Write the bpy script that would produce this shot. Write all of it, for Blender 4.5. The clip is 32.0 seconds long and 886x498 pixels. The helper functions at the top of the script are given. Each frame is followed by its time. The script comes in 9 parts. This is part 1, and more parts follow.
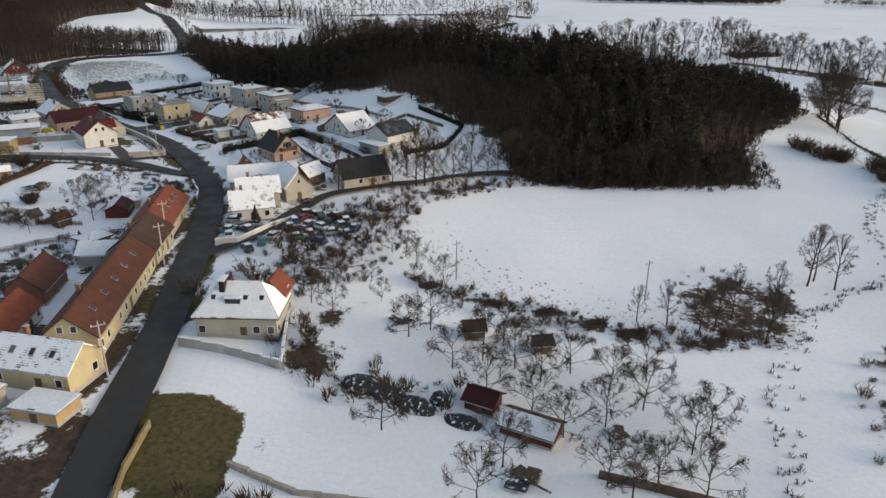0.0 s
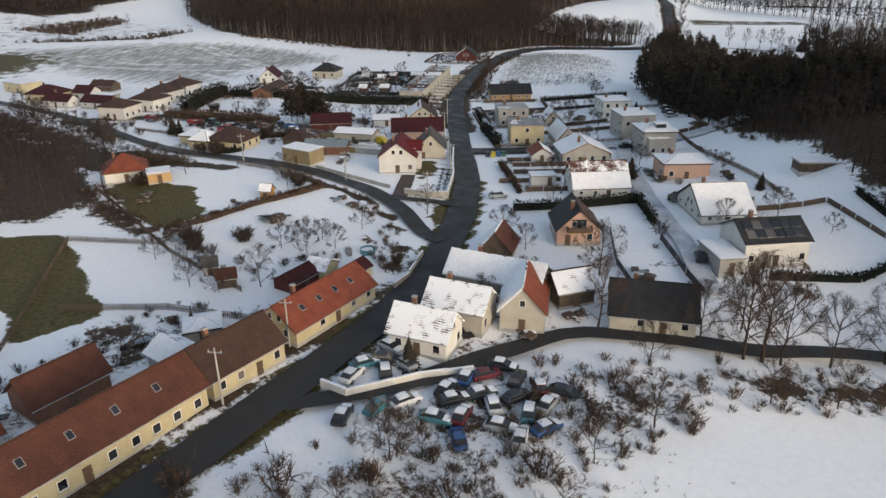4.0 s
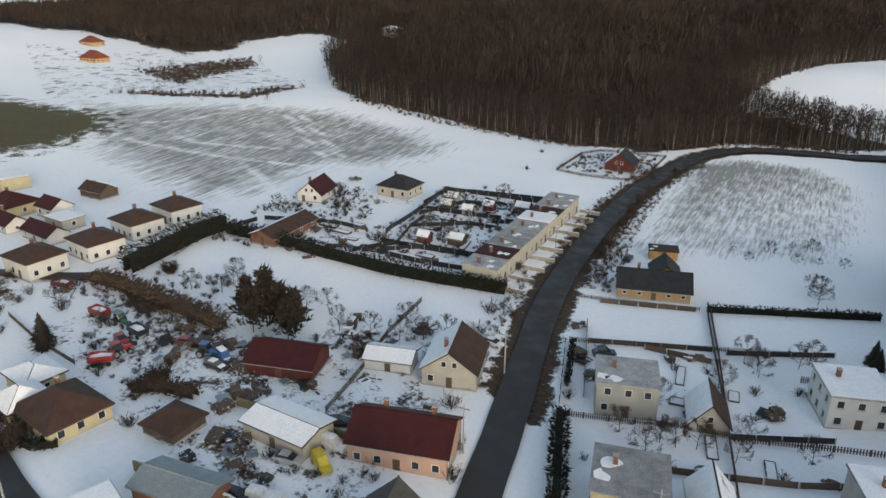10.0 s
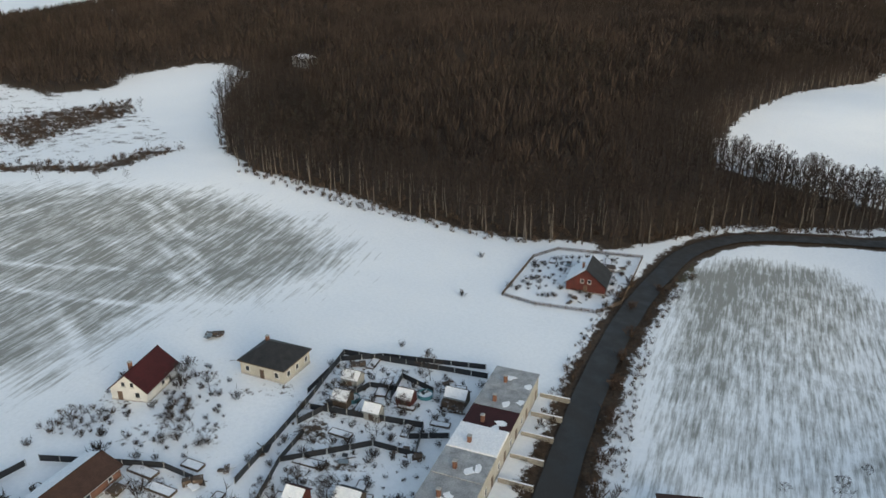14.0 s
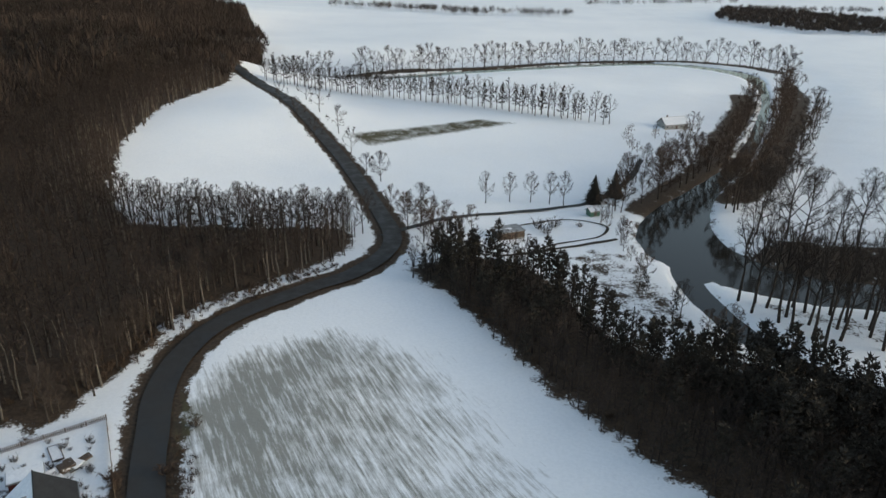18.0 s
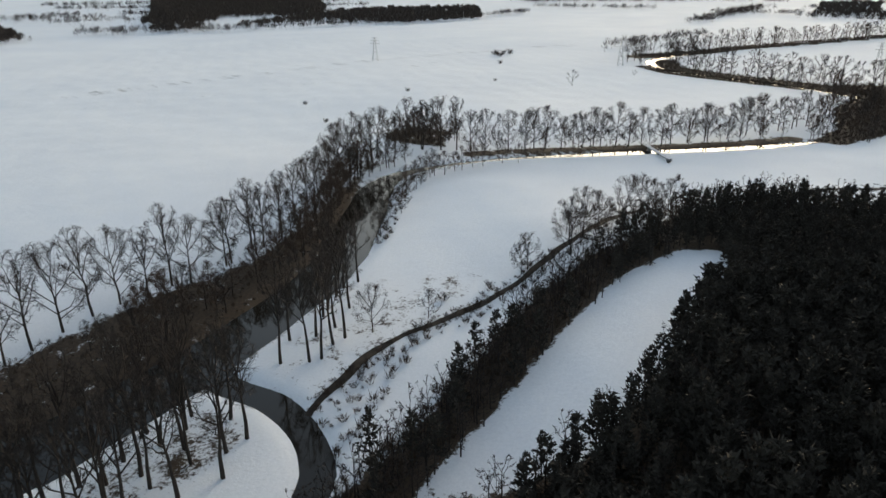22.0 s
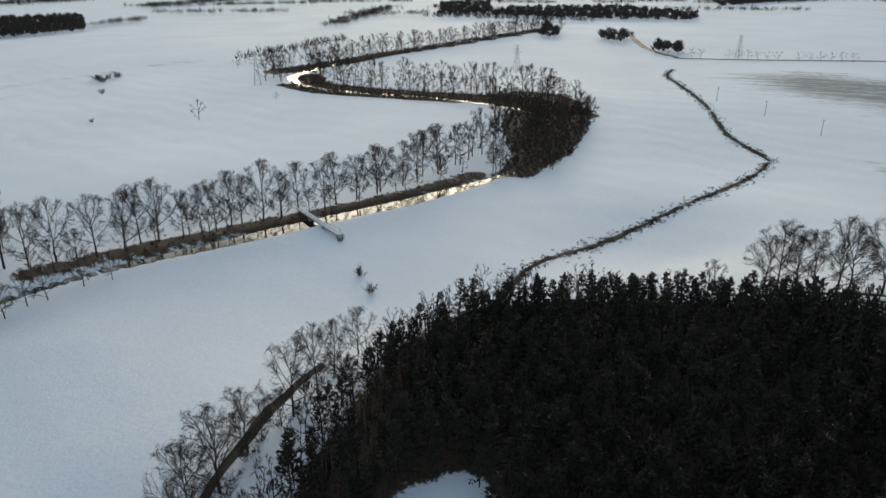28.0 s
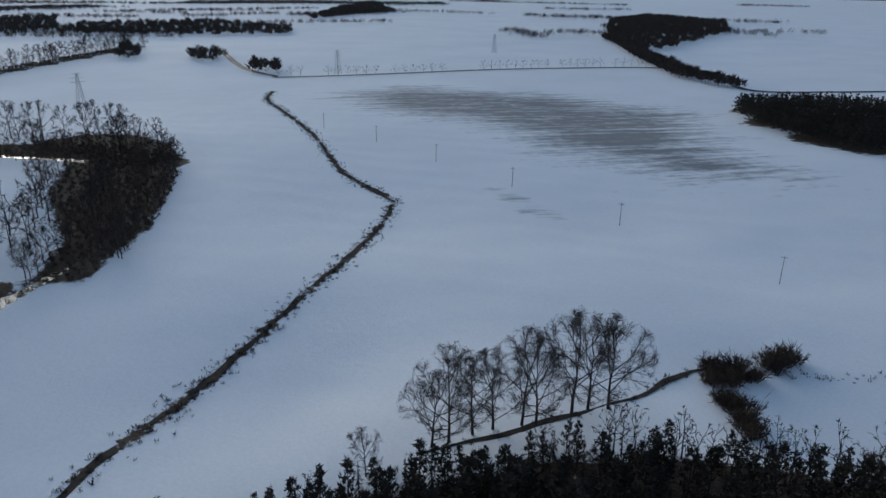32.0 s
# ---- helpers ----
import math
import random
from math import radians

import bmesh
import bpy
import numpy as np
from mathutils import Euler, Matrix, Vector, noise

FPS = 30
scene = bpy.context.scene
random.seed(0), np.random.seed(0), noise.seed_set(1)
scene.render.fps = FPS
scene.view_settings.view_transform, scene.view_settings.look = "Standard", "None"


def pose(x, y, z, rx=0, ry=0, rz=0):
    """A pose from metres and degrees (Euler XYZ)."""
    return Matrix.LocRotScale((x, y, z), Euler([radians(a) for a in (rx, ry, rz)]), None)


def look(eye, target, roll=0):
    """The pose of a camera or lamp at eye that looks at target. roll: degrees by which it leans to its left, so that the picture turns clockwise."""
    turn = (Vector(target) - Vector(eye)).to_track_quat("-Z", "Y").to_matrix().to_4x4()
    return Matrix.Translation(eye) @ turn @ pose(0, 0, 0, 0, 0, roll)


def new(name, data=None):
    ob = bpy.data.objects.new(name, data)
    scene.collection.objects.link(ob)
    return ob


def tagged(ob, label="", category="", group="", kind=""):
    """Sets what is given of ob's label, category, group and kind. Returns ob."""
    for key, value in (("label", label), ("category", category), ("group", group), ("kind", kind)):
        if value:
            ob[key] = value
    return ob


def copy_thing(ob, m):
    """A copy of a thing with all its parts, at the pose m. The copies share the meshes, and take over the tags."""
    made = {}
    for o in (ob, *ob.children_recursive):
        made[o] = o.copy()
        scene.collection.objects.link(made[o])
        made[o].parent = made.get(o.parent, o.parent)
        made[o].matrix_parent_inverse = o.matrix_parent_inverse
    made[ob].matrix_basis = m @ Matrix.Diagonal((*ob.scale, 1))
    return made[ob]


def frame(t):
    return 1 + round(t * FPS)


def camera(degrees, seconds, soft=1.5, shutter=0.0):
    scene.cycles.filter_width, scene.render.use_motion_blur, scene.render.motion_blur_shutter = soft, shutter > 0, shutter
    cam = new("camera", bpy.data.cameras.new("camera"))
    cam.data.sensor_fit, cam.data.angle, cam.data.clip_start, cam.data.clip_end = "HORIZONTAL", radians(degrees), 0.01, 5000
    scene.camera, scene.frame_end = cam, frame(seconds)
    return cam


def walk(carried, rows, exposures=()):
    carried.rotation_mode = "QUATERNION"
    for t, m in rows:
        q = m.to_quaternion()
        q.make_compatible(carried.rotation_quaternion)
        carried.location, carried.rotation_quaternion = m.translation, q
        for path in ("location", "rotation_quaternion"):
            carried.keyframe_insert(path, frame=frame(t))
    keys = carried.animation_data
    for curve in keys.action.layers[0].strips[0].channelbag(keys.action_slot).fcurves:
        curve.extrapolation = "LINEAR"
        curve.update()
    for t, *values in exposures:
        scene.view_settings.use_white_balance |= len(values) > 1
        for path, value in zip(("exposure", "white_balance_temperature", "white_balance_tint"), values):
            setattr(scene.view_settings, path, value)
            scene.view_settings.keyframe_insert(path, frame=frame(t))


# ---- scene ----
cam = camera(64.7, 32.0)
PATH = [
    (0, (1.617, -2.553, 46.760), (1.604, -0.698, 46.012), 0.32),
    (0.5, (6.547, 6.891, 46.407), (6.365, 8.735, 45.654), 0.34),
    (1, (10.871, 16.629, 46.162), (10.515, 18.445, 45.403), 0.38),
    (1.5, (14.384, 26.468, 46.125), (13.861, 28.243, 45.364), 0.35),
    (2, (17.163, 36.653, 46.419), (16.477, 38.368, 45.653), 0.11),
    (2.5, (19.027, 47.040, 46.718), (18.170, 48.673, 45.944), -0.17),
    (3, (19.476, 57.419, 46.875), (18.426, 58.933, 46.096), -0.26),
    (3.5, (19.636, 68.207, 47.133), (18.462, 69.625, 46.350), -0.55),
    (5.5, (8.295, 110.751, 48.687), (6.947, 112.009, 47.913), -0.41),
    (6, (3.559, 120.439, 49.646), (2.144, 121.628, 48.882), -0.20),
    (6.5, (-1.569, 129.787, 50.750), (-3.047, 130.901, 49.990), -0.08),
    (7, (-7.138, 138.626, 51.965), (-8.659, 139.680, 51.206), 0.00),
    (7.5, (-13.357, 146.159, 52.982), (-14.904, 147.173, 52.222), 0.16),
    (8, (-19.299, 154.393, 54.414), (-20.854, 155.397, 53.656), 0.20),
    (8.5, (-25.672, 161.557, 55.665), (-27.237, 162.549, 54.912), 0.31),
    (9, (-32.447, 168.174, 56.863), (-34.023, 169.152, 56.113), 0.39),
    (9.5, (-39.069, 174.473, 58.572), (-40.651, 175.443, 57.826), 0.37),
    (10, (-46.022, 180.612, 60.449), (-47.608, 181.580, 59.709), 0.37),
    (10.5, (-53.063, 186.771, 62.110), (-54.648, 187.744, 61.374), 0.32),
    (11, (-60.477, 193.391, 63.735), (-62.053, 194.380, 63.003), 0.20),
    (11.5, (-68.207, 199.259, 65.532), (-69.769, 200.271, 64.802), 0.17),
    (12, (-76.045, 205.020, 67.870), (-77.590, 206.055, 67.136), 0.11),
    (12.5, (-83.425, 211.448, 70.412), (-84.957, 212.499, 69.669), -0.09),
    (13, (-91.131, 218.194, 72.595), (-92.649, 219.260, 71.846), -0.30),
    (13.5, (-98.879, 224.332, 73.204), (-100.383, 225.418, 72.455), -0.30),
    (15.5, (-128.615, 246.619, 74.342), (-129.993, 247.864, 73.600), -0.20),
    (16, (-135.423, 252.324, 73.678), (-136.603, 253.759, 72.937), -0.20),
    (16.5, (-140.958, 257.925, 73.678), (-141.897, 259.523, 72.928), -0.29),
    (17, (-146.215, 264.451, 73.955), (-146.878, 266.180, 73.198), -0.19),
    (17.5, (-150.884, 271.993, 74.125), (-151.251, 273.807, 73.368), -0.09),
    (18, (-154.958, 280.750, 74.235), (-155.039, 282.599, 73.476), 0.10),
    (18.5, (-157.344, 290.131, 74.516), (-157.103, 291.965, 73.757), 0.20),
    (19, (-157.640, 300.295, 74.409), (-157.058, 302.051, 73.651), 0.10),
    (19.5, (-156.301, 311.107, 74.318), (-155.399, 312.722, 73.558), 0.01),
    (20, (-153.717, 321.100, 74.349), (-152.545, 322.532, 73.589), -0.03),
    (20.5, (-149.440, 329.915, 74.278), (-148.045, 331.131, 73.521), -0.10),
    (21, (-143.660, 337.805, 74.017), (-142.127, 338.847, 73.266), -0.19),
    (21.5, (-137.249, 344.923, 73.820), (-135.611, 345.796, 73.075), -0.17),
    (22, (-129.731, 350.026, 73.896), (-128.007, 350.719, 73.156), -0.19),
    (22.5, (-121.393, 354.157, 73.996), (-119.611, 354.686, 73.257), -0.27),
    (23, (-112.703, 358.085, 73.832), (-110.888, 358.490, 73.095), -0.29),
    (23.5, (-103.563, 361.525, 73.481), (-101.732, 361.851, 72.746), -0.27),
    (24, (-94.020, 362.924, 73.386), (-92.177, 363.181, 72.652), -0.28),
    (24.5, (-84.601, 363.730, 73.523), (-82.750, 363.916, 72.789), -0.28),
    (25, (-75.150, 364.980, 73.501), (-73.296, 365.123, 72.764), -0.21),
    (25.5, (-65.801, 365.256, 73.627), (-63.945, 365.362, 72.889), -0.20),
    (27.5, (-26.551, 361.499, 73.884), (-24.697, 361.385, 73.144), -0.20),
    (28, (-16.409, 359.123, 74.166), (-14.561, 358.932, 73.427), -0.21),
    (28.5, (-6.128, 356.428, 74.406), (-4.291, 356.144, 73.669), -0.23),
    (29, (4.064, 353.327, 74.519), (5.882, 352.936, 73.782), -0.17),
    (29.5, (13.788, 349.494, 74.609), (15.574, 348.973, 73.874), -0.07),
    (30, (23.262, 345.247, 74.527), (25.006, 344.595, 73.796), 0.09),
    (30.5, (31.983, 340.464, 74.523), (33.679, 339.695, 73.794), 0.31),
    (31, (40.327, 334.205, 74.227), (41.968, 333.320, 73.503), 0.47),
    (31.5, (47.987, 327.372, 73.893), (49.563, 326.371, 73.175), 0.51),
    (32, (55.149, 320.022, 73.733), (56.650, 318.905, 73.025), 0.53),
]
EXPOSURES = [(0, 1.175, 6640, 10), (4, 1.215, 6620, 11), (8, 1.255, 6600, 10), (12, 1.205, 6430, 5), (18, 1.185, 6400, 5), (20, 1.145, 6700, 7), (22, 1.065, 6500, 6), (25, 0.915, 6330, 4), (28, 0.805, 6200, 4), (30, 0.665, 6000, 3), (30.6, 0.565, 5800, 5), (32, 0.155, 5220, 7)]
walk(cam, [(t, look(eye, target, roll)) for t, eye, target, roll in PATH], EXPOSURES)

# ---- daylight: a low veiled sun in the east, grey winter sky ----
SUN_AZ, SUN_EL = 97.0, 9.0          # degrees clockwise from +y, and above the horizon
world = bpy.data.worlds.new("world")
scene.world = world
world.use_nodes = True
wn = world.node_tree
sky = wn.nodes.new("ShaderNodeTexSky")
sky.sky_type = 'NISHITA'
sky.sun_disc = False
sky.sun_elevation = radians(SUN_EL)
sky.sun_rotation = radians(SUN_AZ)
sky.air_density, sky.dust_density, sky.ozone_density = 1.0, 3.0, 1.5
veil = wn.nodes.new("ShaderNodeHueSaturation")
veil.inputs["Saturation"].default_value = 0.72
wn.links.new(sky.outputs[0], veil.inputs["Color"])
wn.links.new(veil.outputs[0], wn.nodes["Background"].inputs[0])
wn.nodes["Background"].inputs[1].default_value = 0.15

sun = new("sun", bpy.data.lights.new("sun", 'SUN'))
sun.data.energy, sun.data.angle, sun.data.color = 0.26, radians(40), (1.0, 0.88, 0.74)
az, el = radians(SUN_AZ), radians(SUN_EL)
sun_way = Vector((math.sin(az) * math.cos(el), math.cos(az) * math.cos(el), math.sin(el)))
sun.matrix_world = look(sun_way * 100, (0, 0, 0))

# ---- materials ----
def shader(name, rough=0.8, metal=0.0, spec=0.3):
    m = bpy.data.materials.new(name)
    m.use_nodes = True
    p = m.node_tree.nodes["Principled BSDF"]
    p.inputs["Roughness"].default_value = rough
    p.inputs["Metallic"].default_value = metal
    p.inputs["Specular IOR Level"].default_value = spec
    return m, m.node_tree, p


def noise_node(nt, scale, detail=4, coord="Object", rough=0.55):
    co = nt.nodes.new("ShaderNodeTexCoord")
    n = nt.nodes.new("ShaderNodeTexNoise")
    n.inputs["Scale"].default_value, n.inputs["Detail"].default_value, n.inputs["Roughness"].default_value = scale, detail, rough
    nt.links.new(co.outputs[coord], n.inputs["Vector"])
    return n


def ramp(nt, src, stops):
    r = nt.nodes.new("ShaderNodeValToRGB")
    while len(r.color_ramp.elements) < len(stops):
        r.color_ramp.elements.new(0.5)
    for e, (pos, col) in zip(r.color_ramp.elements, stops):
        e.position = pos
        e.color = (*col, 1) if len(col) == 3 else col
    nt.links.new(src, r.inputs[0])
    return r.outputs[0]


def mixer(nt, fac, a, b, how='MIX'):
    m = nt.nodes.new("ShaderNodeMix")
    m.data_type, m.blend_type = 'RGBA', how
    for sock, v in ((m.inputs[0], fac), (m.inputs[6], a), (m.inputs[7], b)):
        if isinstance(v, (int, float)):
            sock.default_value = v
        elif isinstance(v, tuple):
            sock.default_value = (*v, 1)
        else:
            nt.links.new(v, sock)
    return m.outputs[2]


def calc(nt, op, a, b=None, clamp=False):
    m = nt.nodes.new("ShaderNodeMath")
    m.operation, m.use_clamp = op, clamp
    for sock, v in zip(m.inputs, (a, b)):
        if v is None:
            continue
        if isinstance(v, (int, float)):
            sock.default_value = v
        else:
            nt.links.new(v, sock)
    return m.outputs[0]


def relief(nt, p, height, strength, distance):
    b = nt.nodes.new("ShaderNodeBump")
    b.inputs["Strength"].default_value, b.inputs["Distance"].default_value = strength, distance
    nt.links.new(height, b.inputs["Height"])
    nt.links.new(b.outputs[0], p.inputs["Normal"])


def rough_stuff(name, dark, light, scale=1.5, rough=0.85, bump=0.3, dist=0.05, fine=12.0, vary=0.25, metal=0.0):
    """A weathered surface: two scales of colour variation, a random shade for each object, fine relief."""
    m, nt, p = shader(name, rough, metal)
    n1, n2 = noise_node(nt, scale), noise_node(nt, fine, 3)
    col = ramp(nt, n1.outputs[0], [(0.3, dark), (0.7, light)])
    col = mixer(nt, 0.35, col, ramp(nt, n2.outputs[0], [(0.3, tuple(v * 0.6 for v in dark)), (0.7, light)]))
    oi = nt.nodes.new("ShaderNodeObjectInfo")
    sh = calc(nt, 'ADD', calc(nt, 'MULTIPLY', oi.outputs["Random"], vary), 1 - vary / 2)
    hs = nt.nodes.new("ShaderNodeHueSaturation")
    nt.links.new(sh, hs.inputs["Value"])
    nt.links.new(col, hs.inputs["Color"])
    nt.links.new(hs.outputs[0], p.inputs["Base Color"])
    relief(nt, p, n2.outputs[0], bump, dist)
    return m


def tiled_roof(name, dark, light, snow=0.0, step=0.33):
    """Rows of tiles in the slope's own plane, with moss and drifts of snow."""
    m, nt, p = shader(name, 0.75)
    co = nt.nodes.new("ShaderNodeTexCoord")
    wv = nt.nodes.new("ShaderNodeTexWave")
    wv.bands_direction, wv.wave_profile = 'Y', 'SAW'
    wv.inputs["Scale"].default_value, wv.inputs["Distortion"].default_value = 0.314 / step, 0.0
    nt.links.new(co.outputs["UV"], wv.inputs["Vector"])
    wx = nt.nodes.new("ShaderNodeTexWave")
    wx.bands_direction = 'X'
    wx.inputs["Scale"].default_value = 0.314 / 0.25
    nt.links.new(co.outputs["UV"], wx.inputs["Vector"])
    n1, n2 = noise_node(nt, 0.6, 5), noise_node(nt, 5.0, 3)
    col = ramp(nt, n1.outputs[0], [(0.3, dark), (0.68, light)])
    col = mixer(nt, 0.4, col, ramp(nt, n2.outputs[0], [(0.35, tuple(v * 0.55 for v in dark)), (0.65, light)]))
    col = mixer(nt, 0.35, col, ramp(nt, wv.outputs[0], [(0.0, (0.25, 0.25, 0.25)), (0.3, (1, 1, 1))]), 'MULTIPLY')
    if snow > 0:
        a = calc(nt, 'ADD', n1.outputs[0], calc(nt, 'MULTIPLY', wv.outputs[0], 0.16))
        a = calc(nt, 'ADD', a, calc(nt, 'MULTIPLY', n2.outputs[0], 0.2))
        f = ramp(nt, a, [(0.93 - 0.55 * snow, (0, 0, 0)), (1.0 - 0.55 * snow, (1, 1, 1))])
        col = mixer(nt, f, col, (0.80, 0.82, 0.85))
    nt.links.new(col, p.inputs["Base Color"])
    relief(nt, p, calc(nt, 'ADD', wv.outputs[0], calc(nt, 'MULTIPLY', wx.outputs[0], 0.5)), 0.5, 0.03)
    return m


def ground_shader():
    m, nt, p = shader("snowy_ground", 0.85, 0.0, 0.2)
    at = nt.nodes.new("ShaderNodeAttribute")
    at.attribute_name = "cover"
    sep = nt.nodes.new("ShaderNodeSeparateColor")
    nt.links.new(at.outputs["Color"], sep.inputs[0])
    n_big, n_mid, n_small = noise_node(nt, 0.012, 5), noise_node(nt, 0.16, 6, rough=0.65), noise_node(nt, 1.3, 5, rough=0.7)
    snow = ramp(nt, n_big.outputs[0], [(0.3, (0.76, 0.78, 0.81)), (0.7, (0.86, 0.87, 0.88))])
    snow = mixer(nt, 0.2, snow, ramp(nt, n_small.outputs[0], [(0.35, (0.62, 0.64, 0.66)), (0.6, (0.90, 0.90, 0.90))]))
    soil = ramp(nt, n_small.outputs[0], [(0.3, (0.022, 0.016, 0.011)), (0.7, (0.085, 0.058, 0.038))])
    grass = ramp(nt, n_small.outputs[0], [(0.3, (0.035, 0.032, 0.012)), (0.7, (0.12, 0.098, 0.04))])
    both = calc(nt, 'ADD', calc(nt, 'MULTIPLY', n_mid.outputs[0], 0.6), calc(nt, 'MULTIPLY', n_small.outputs[0], 0.4))

    def patch(under, colour, amount):
        s = calc(nt, 'ADD', calc(nt, 'MULTIPLY', amount, 0.72), calc(nt, 'SUBTRACT', both, 0.86))
        f = calc(nt, 'MULTIPLY', s, 14.0, clamp=True)
        return mixer(nt, f, under, colour)
    col = patch(snow, soil, sep.outputs[0])
    col = patch(col, grass, sep.outputs[1])
    # thin snow over winter crops: drill rows showing through along the field
    co = nt.nodes.new("ShaderNodeTexCoord")
    def drill(angle, across, along):
        turn, mp = nt.nodes.new("ShaderNodeMapping"), nt.nodes.new("ShaderNodeMapping")
        turn.inputs["Rotation"].default_value = (0, 0, radians(angle))
        mp.inputs["Scale"].default_value = (across, along, 1)
        nt.links.new(co.outputs["Object"], turn.inputs["Vector"])
        nt.links.new(turn.outputs[0], mp.inputs["Vector"])
        st = nt.nodes.new("ShaderNodeTexNoise")
        st.inputs["Scale"].default_value, st.inputs["Detail"].default_value, st.inputs["Roughness"].default_value = 1.0, 6, 0.7
        nt.links.new(mp.outputs[0], st.inputs["Vector"])
        return st.outputs[0]
    pick = lambda lo: calc(nt, 'GREATER_THAN', at.outputs["Alpha"], lo)
    rows = mixer(nt, pick(0.3), drill(-37, 1.0, 0.07), drill(-29, 1.35, 0.11))
    rows = mixer(nt, pick(0.7), rows, drill(25, 0.18, 0.012))
    rows = calc(nt, 'ADD', calc(nt, 'MULTIPLY', rows, 0.75), calc(nt, 'MULTIPLY', n_mid.outputs[0], 0.3))
    s = calc(nt, 'ADD', calc(nt, 'MULTIPLY', sep.outputs[2], 0.43), calc(nt, 'SUBTRACT', rows, 0.80))
    f = calc(nt, 'MULTIPLY', calc(nt, 'MULTIPLY', s, 4.8, clamp=True), 0.76)
    col = mixer(nt, f, col, mixer(nt, pick(0.7), (0.072, 0.068, 0.036), (0.062, 0.062, 0.064)))
    nt.links.new(col, p.inputs["Base Color"])
    relief(nt, p, calc(nt, 'ADD', n_mid.outputs[0], calc(nt, 'MULTIPLY', n_small.outputs[0], 0.5)), 0.35, 0.5)
    return m


def asphalt_shader():
    m, nt, p = shader("wet_asphalt", 0.65, 0.0, 0.25)
    n1, n2 = noise_node(nt, 0.25, 6), noise_node(nt, 9.0, 3)
    col = ramp(nt, n1.outputs[0], [(0.3, (0.017, 0.016, 0.015)), (0.72, (0.044, 0.041, 0.038))])
    col = mixer(nt, 0.4, col, ramp(nt, n2.outputs[0], [(0.3, (0.015, 0.015, 0.016)), (0.7, (0.07, 0.07, 0.07))]))
    nt.links.new(col, p.inputs["Base Color"])
    nt.links.new(ramp(nt, n1.outputs[0], [(0.35, (0.5, 0.5, 0.5)), (0.65, (0.9, 0.9, 0.9))]), p.inputs["Roughness"])
    relief(nt, p, n2.outputs[0], 0.2, 0.01)
    return m


def water_shader():
    m, nt, p = shader("river_water", 0.06, 0.0, 0.5)
    p.inputs["Base Color"].default_value = (0.014, 0.012, 0.009, 1)
    p.inputs["IOR"].default_value = 1.33
    n1 = noise_node(nt, 0.6, 3)
    relief(nt, p, n1.outputs[0], 0.08, 0.05)
    return m


def glass_shader():
    m, nt, p = shader("window_glass", 0.06, 0.0, 0.6)
    oi = nt.nodes.new("ShaderNodeObjectInfo")
    nt.links.new(ramp(nt, oi.outputs["Random"], [(0.0, (0.012, 0.014, 0.017)), (0.8, (0.03, 0.033, 0.038)), (1.0, (0.14, 0.13, 0.12))]), p.inputs["Base Color"])
    return m


M_GROUND, M_ROAD, M_WATER, M_GLASS = ground_shader(), asphalt_shader(), water_shader(), glass_shader()
M_SNOW = rough_stuff("lying_snow", (0.74, 0.76, 0.80), (0.86, 0.86, 0.87), 0.5, 0.8, 0.4, 0.05, 3.0, 0.06)
M_WHITE = rough_stuff("white_render", (0.499, 0.49, 0.464), (0.636, 0.628, 0.602), 0.4, 0.85, 0.15, 0.02, 8, 0.08)
M_CREAM = rough_stuff("cream_render", (0.343, 0.321, 0.273), (0.475, 0.449, 0.387), 0.4, 0.85, 0.15, 0.02, 8, 0.1)
M_GREY = rough_stuff("grey_render", (0.27, 0.261, 0.243), (0.387, 0.378, 0.351), 0.4, 0.85, 0.2, 0.02, 8, 0.1)
M_YELLOW = rough_stuff("pale_yellow_render", (0.386, 0.331, 0.202), (0.515, 0.451, 0.294), 0.4, 0.85, 0.15, 0.02, 8, 0.06)
M_OCHRE = rough_stuff("ochre_render", (0.34, 0.22, 0.10), (0.46, 0.31, 0.15), 0.4, 0.85, 0.15, 0.02, 8, 0.06)
M_PINK = rough_stuff("salmon_render", (0.42, 0.27, 0.20), (0.54, 0.36, 0.28), 0.4, 0.85, 0.15, 0.02, 8, 0.06)
M_OLIVE = rough_stuff("dirty_olive_render", (0.15, 0.12, 0.065), (0.26, 0.21, 0.12), 0.4, 0.9, 0.2, 0.02, 8, 0.1)
M_REDWALL = rough_stuff("dark_red_boards", (0.06, 0.018, 0.014), (0.12, 0.03, 0.022), 0.8, 0.8, 0.2, 0.02, 6, 0.1)
M_WOOD = rough_stuff("weathered_boards", (0.055, 0.040, 0.030), (0.13, 0.095, 0.07), 0.9, 0.85, 0.3, 0.02, 7, 0.4)
M_PINEWOOD = rough_stuff("orange_timber", (0.30, 0.16, 0.06), (0.46, 0.26, 0.10), 0.9, 0.75, 0.2, 0.02, 7, 0.2)
M_BRICK = rough_stuff("brickwork", (0.13, 0.065, 0.045), (0.22, 0.11, 0.075), 1.2, 0.9, 0.4, 0.02, 10, 0.1)
M_STONE = rough_stuff("garden_wall_stone", (0.22, 0.20, 0.17), (0.42, 0.38, 0.32), 0.9, 0.9, 0.5, 0.04, 5, 0.2)
M_CONC = rough_stuff("concrete", (0.25, 0.25, 0.24), (0.42, 0.41, 0.39), 0.5, 0.9, 0.3, 0.02, 8, 0.15)
M_FELT = rough_stuff("roofing_felt", (0.15, 0.155, 0.16), (0.38, 0.385, 0.39), 0.6, 0.8, 0.3, 0.02, 4, 0.35)
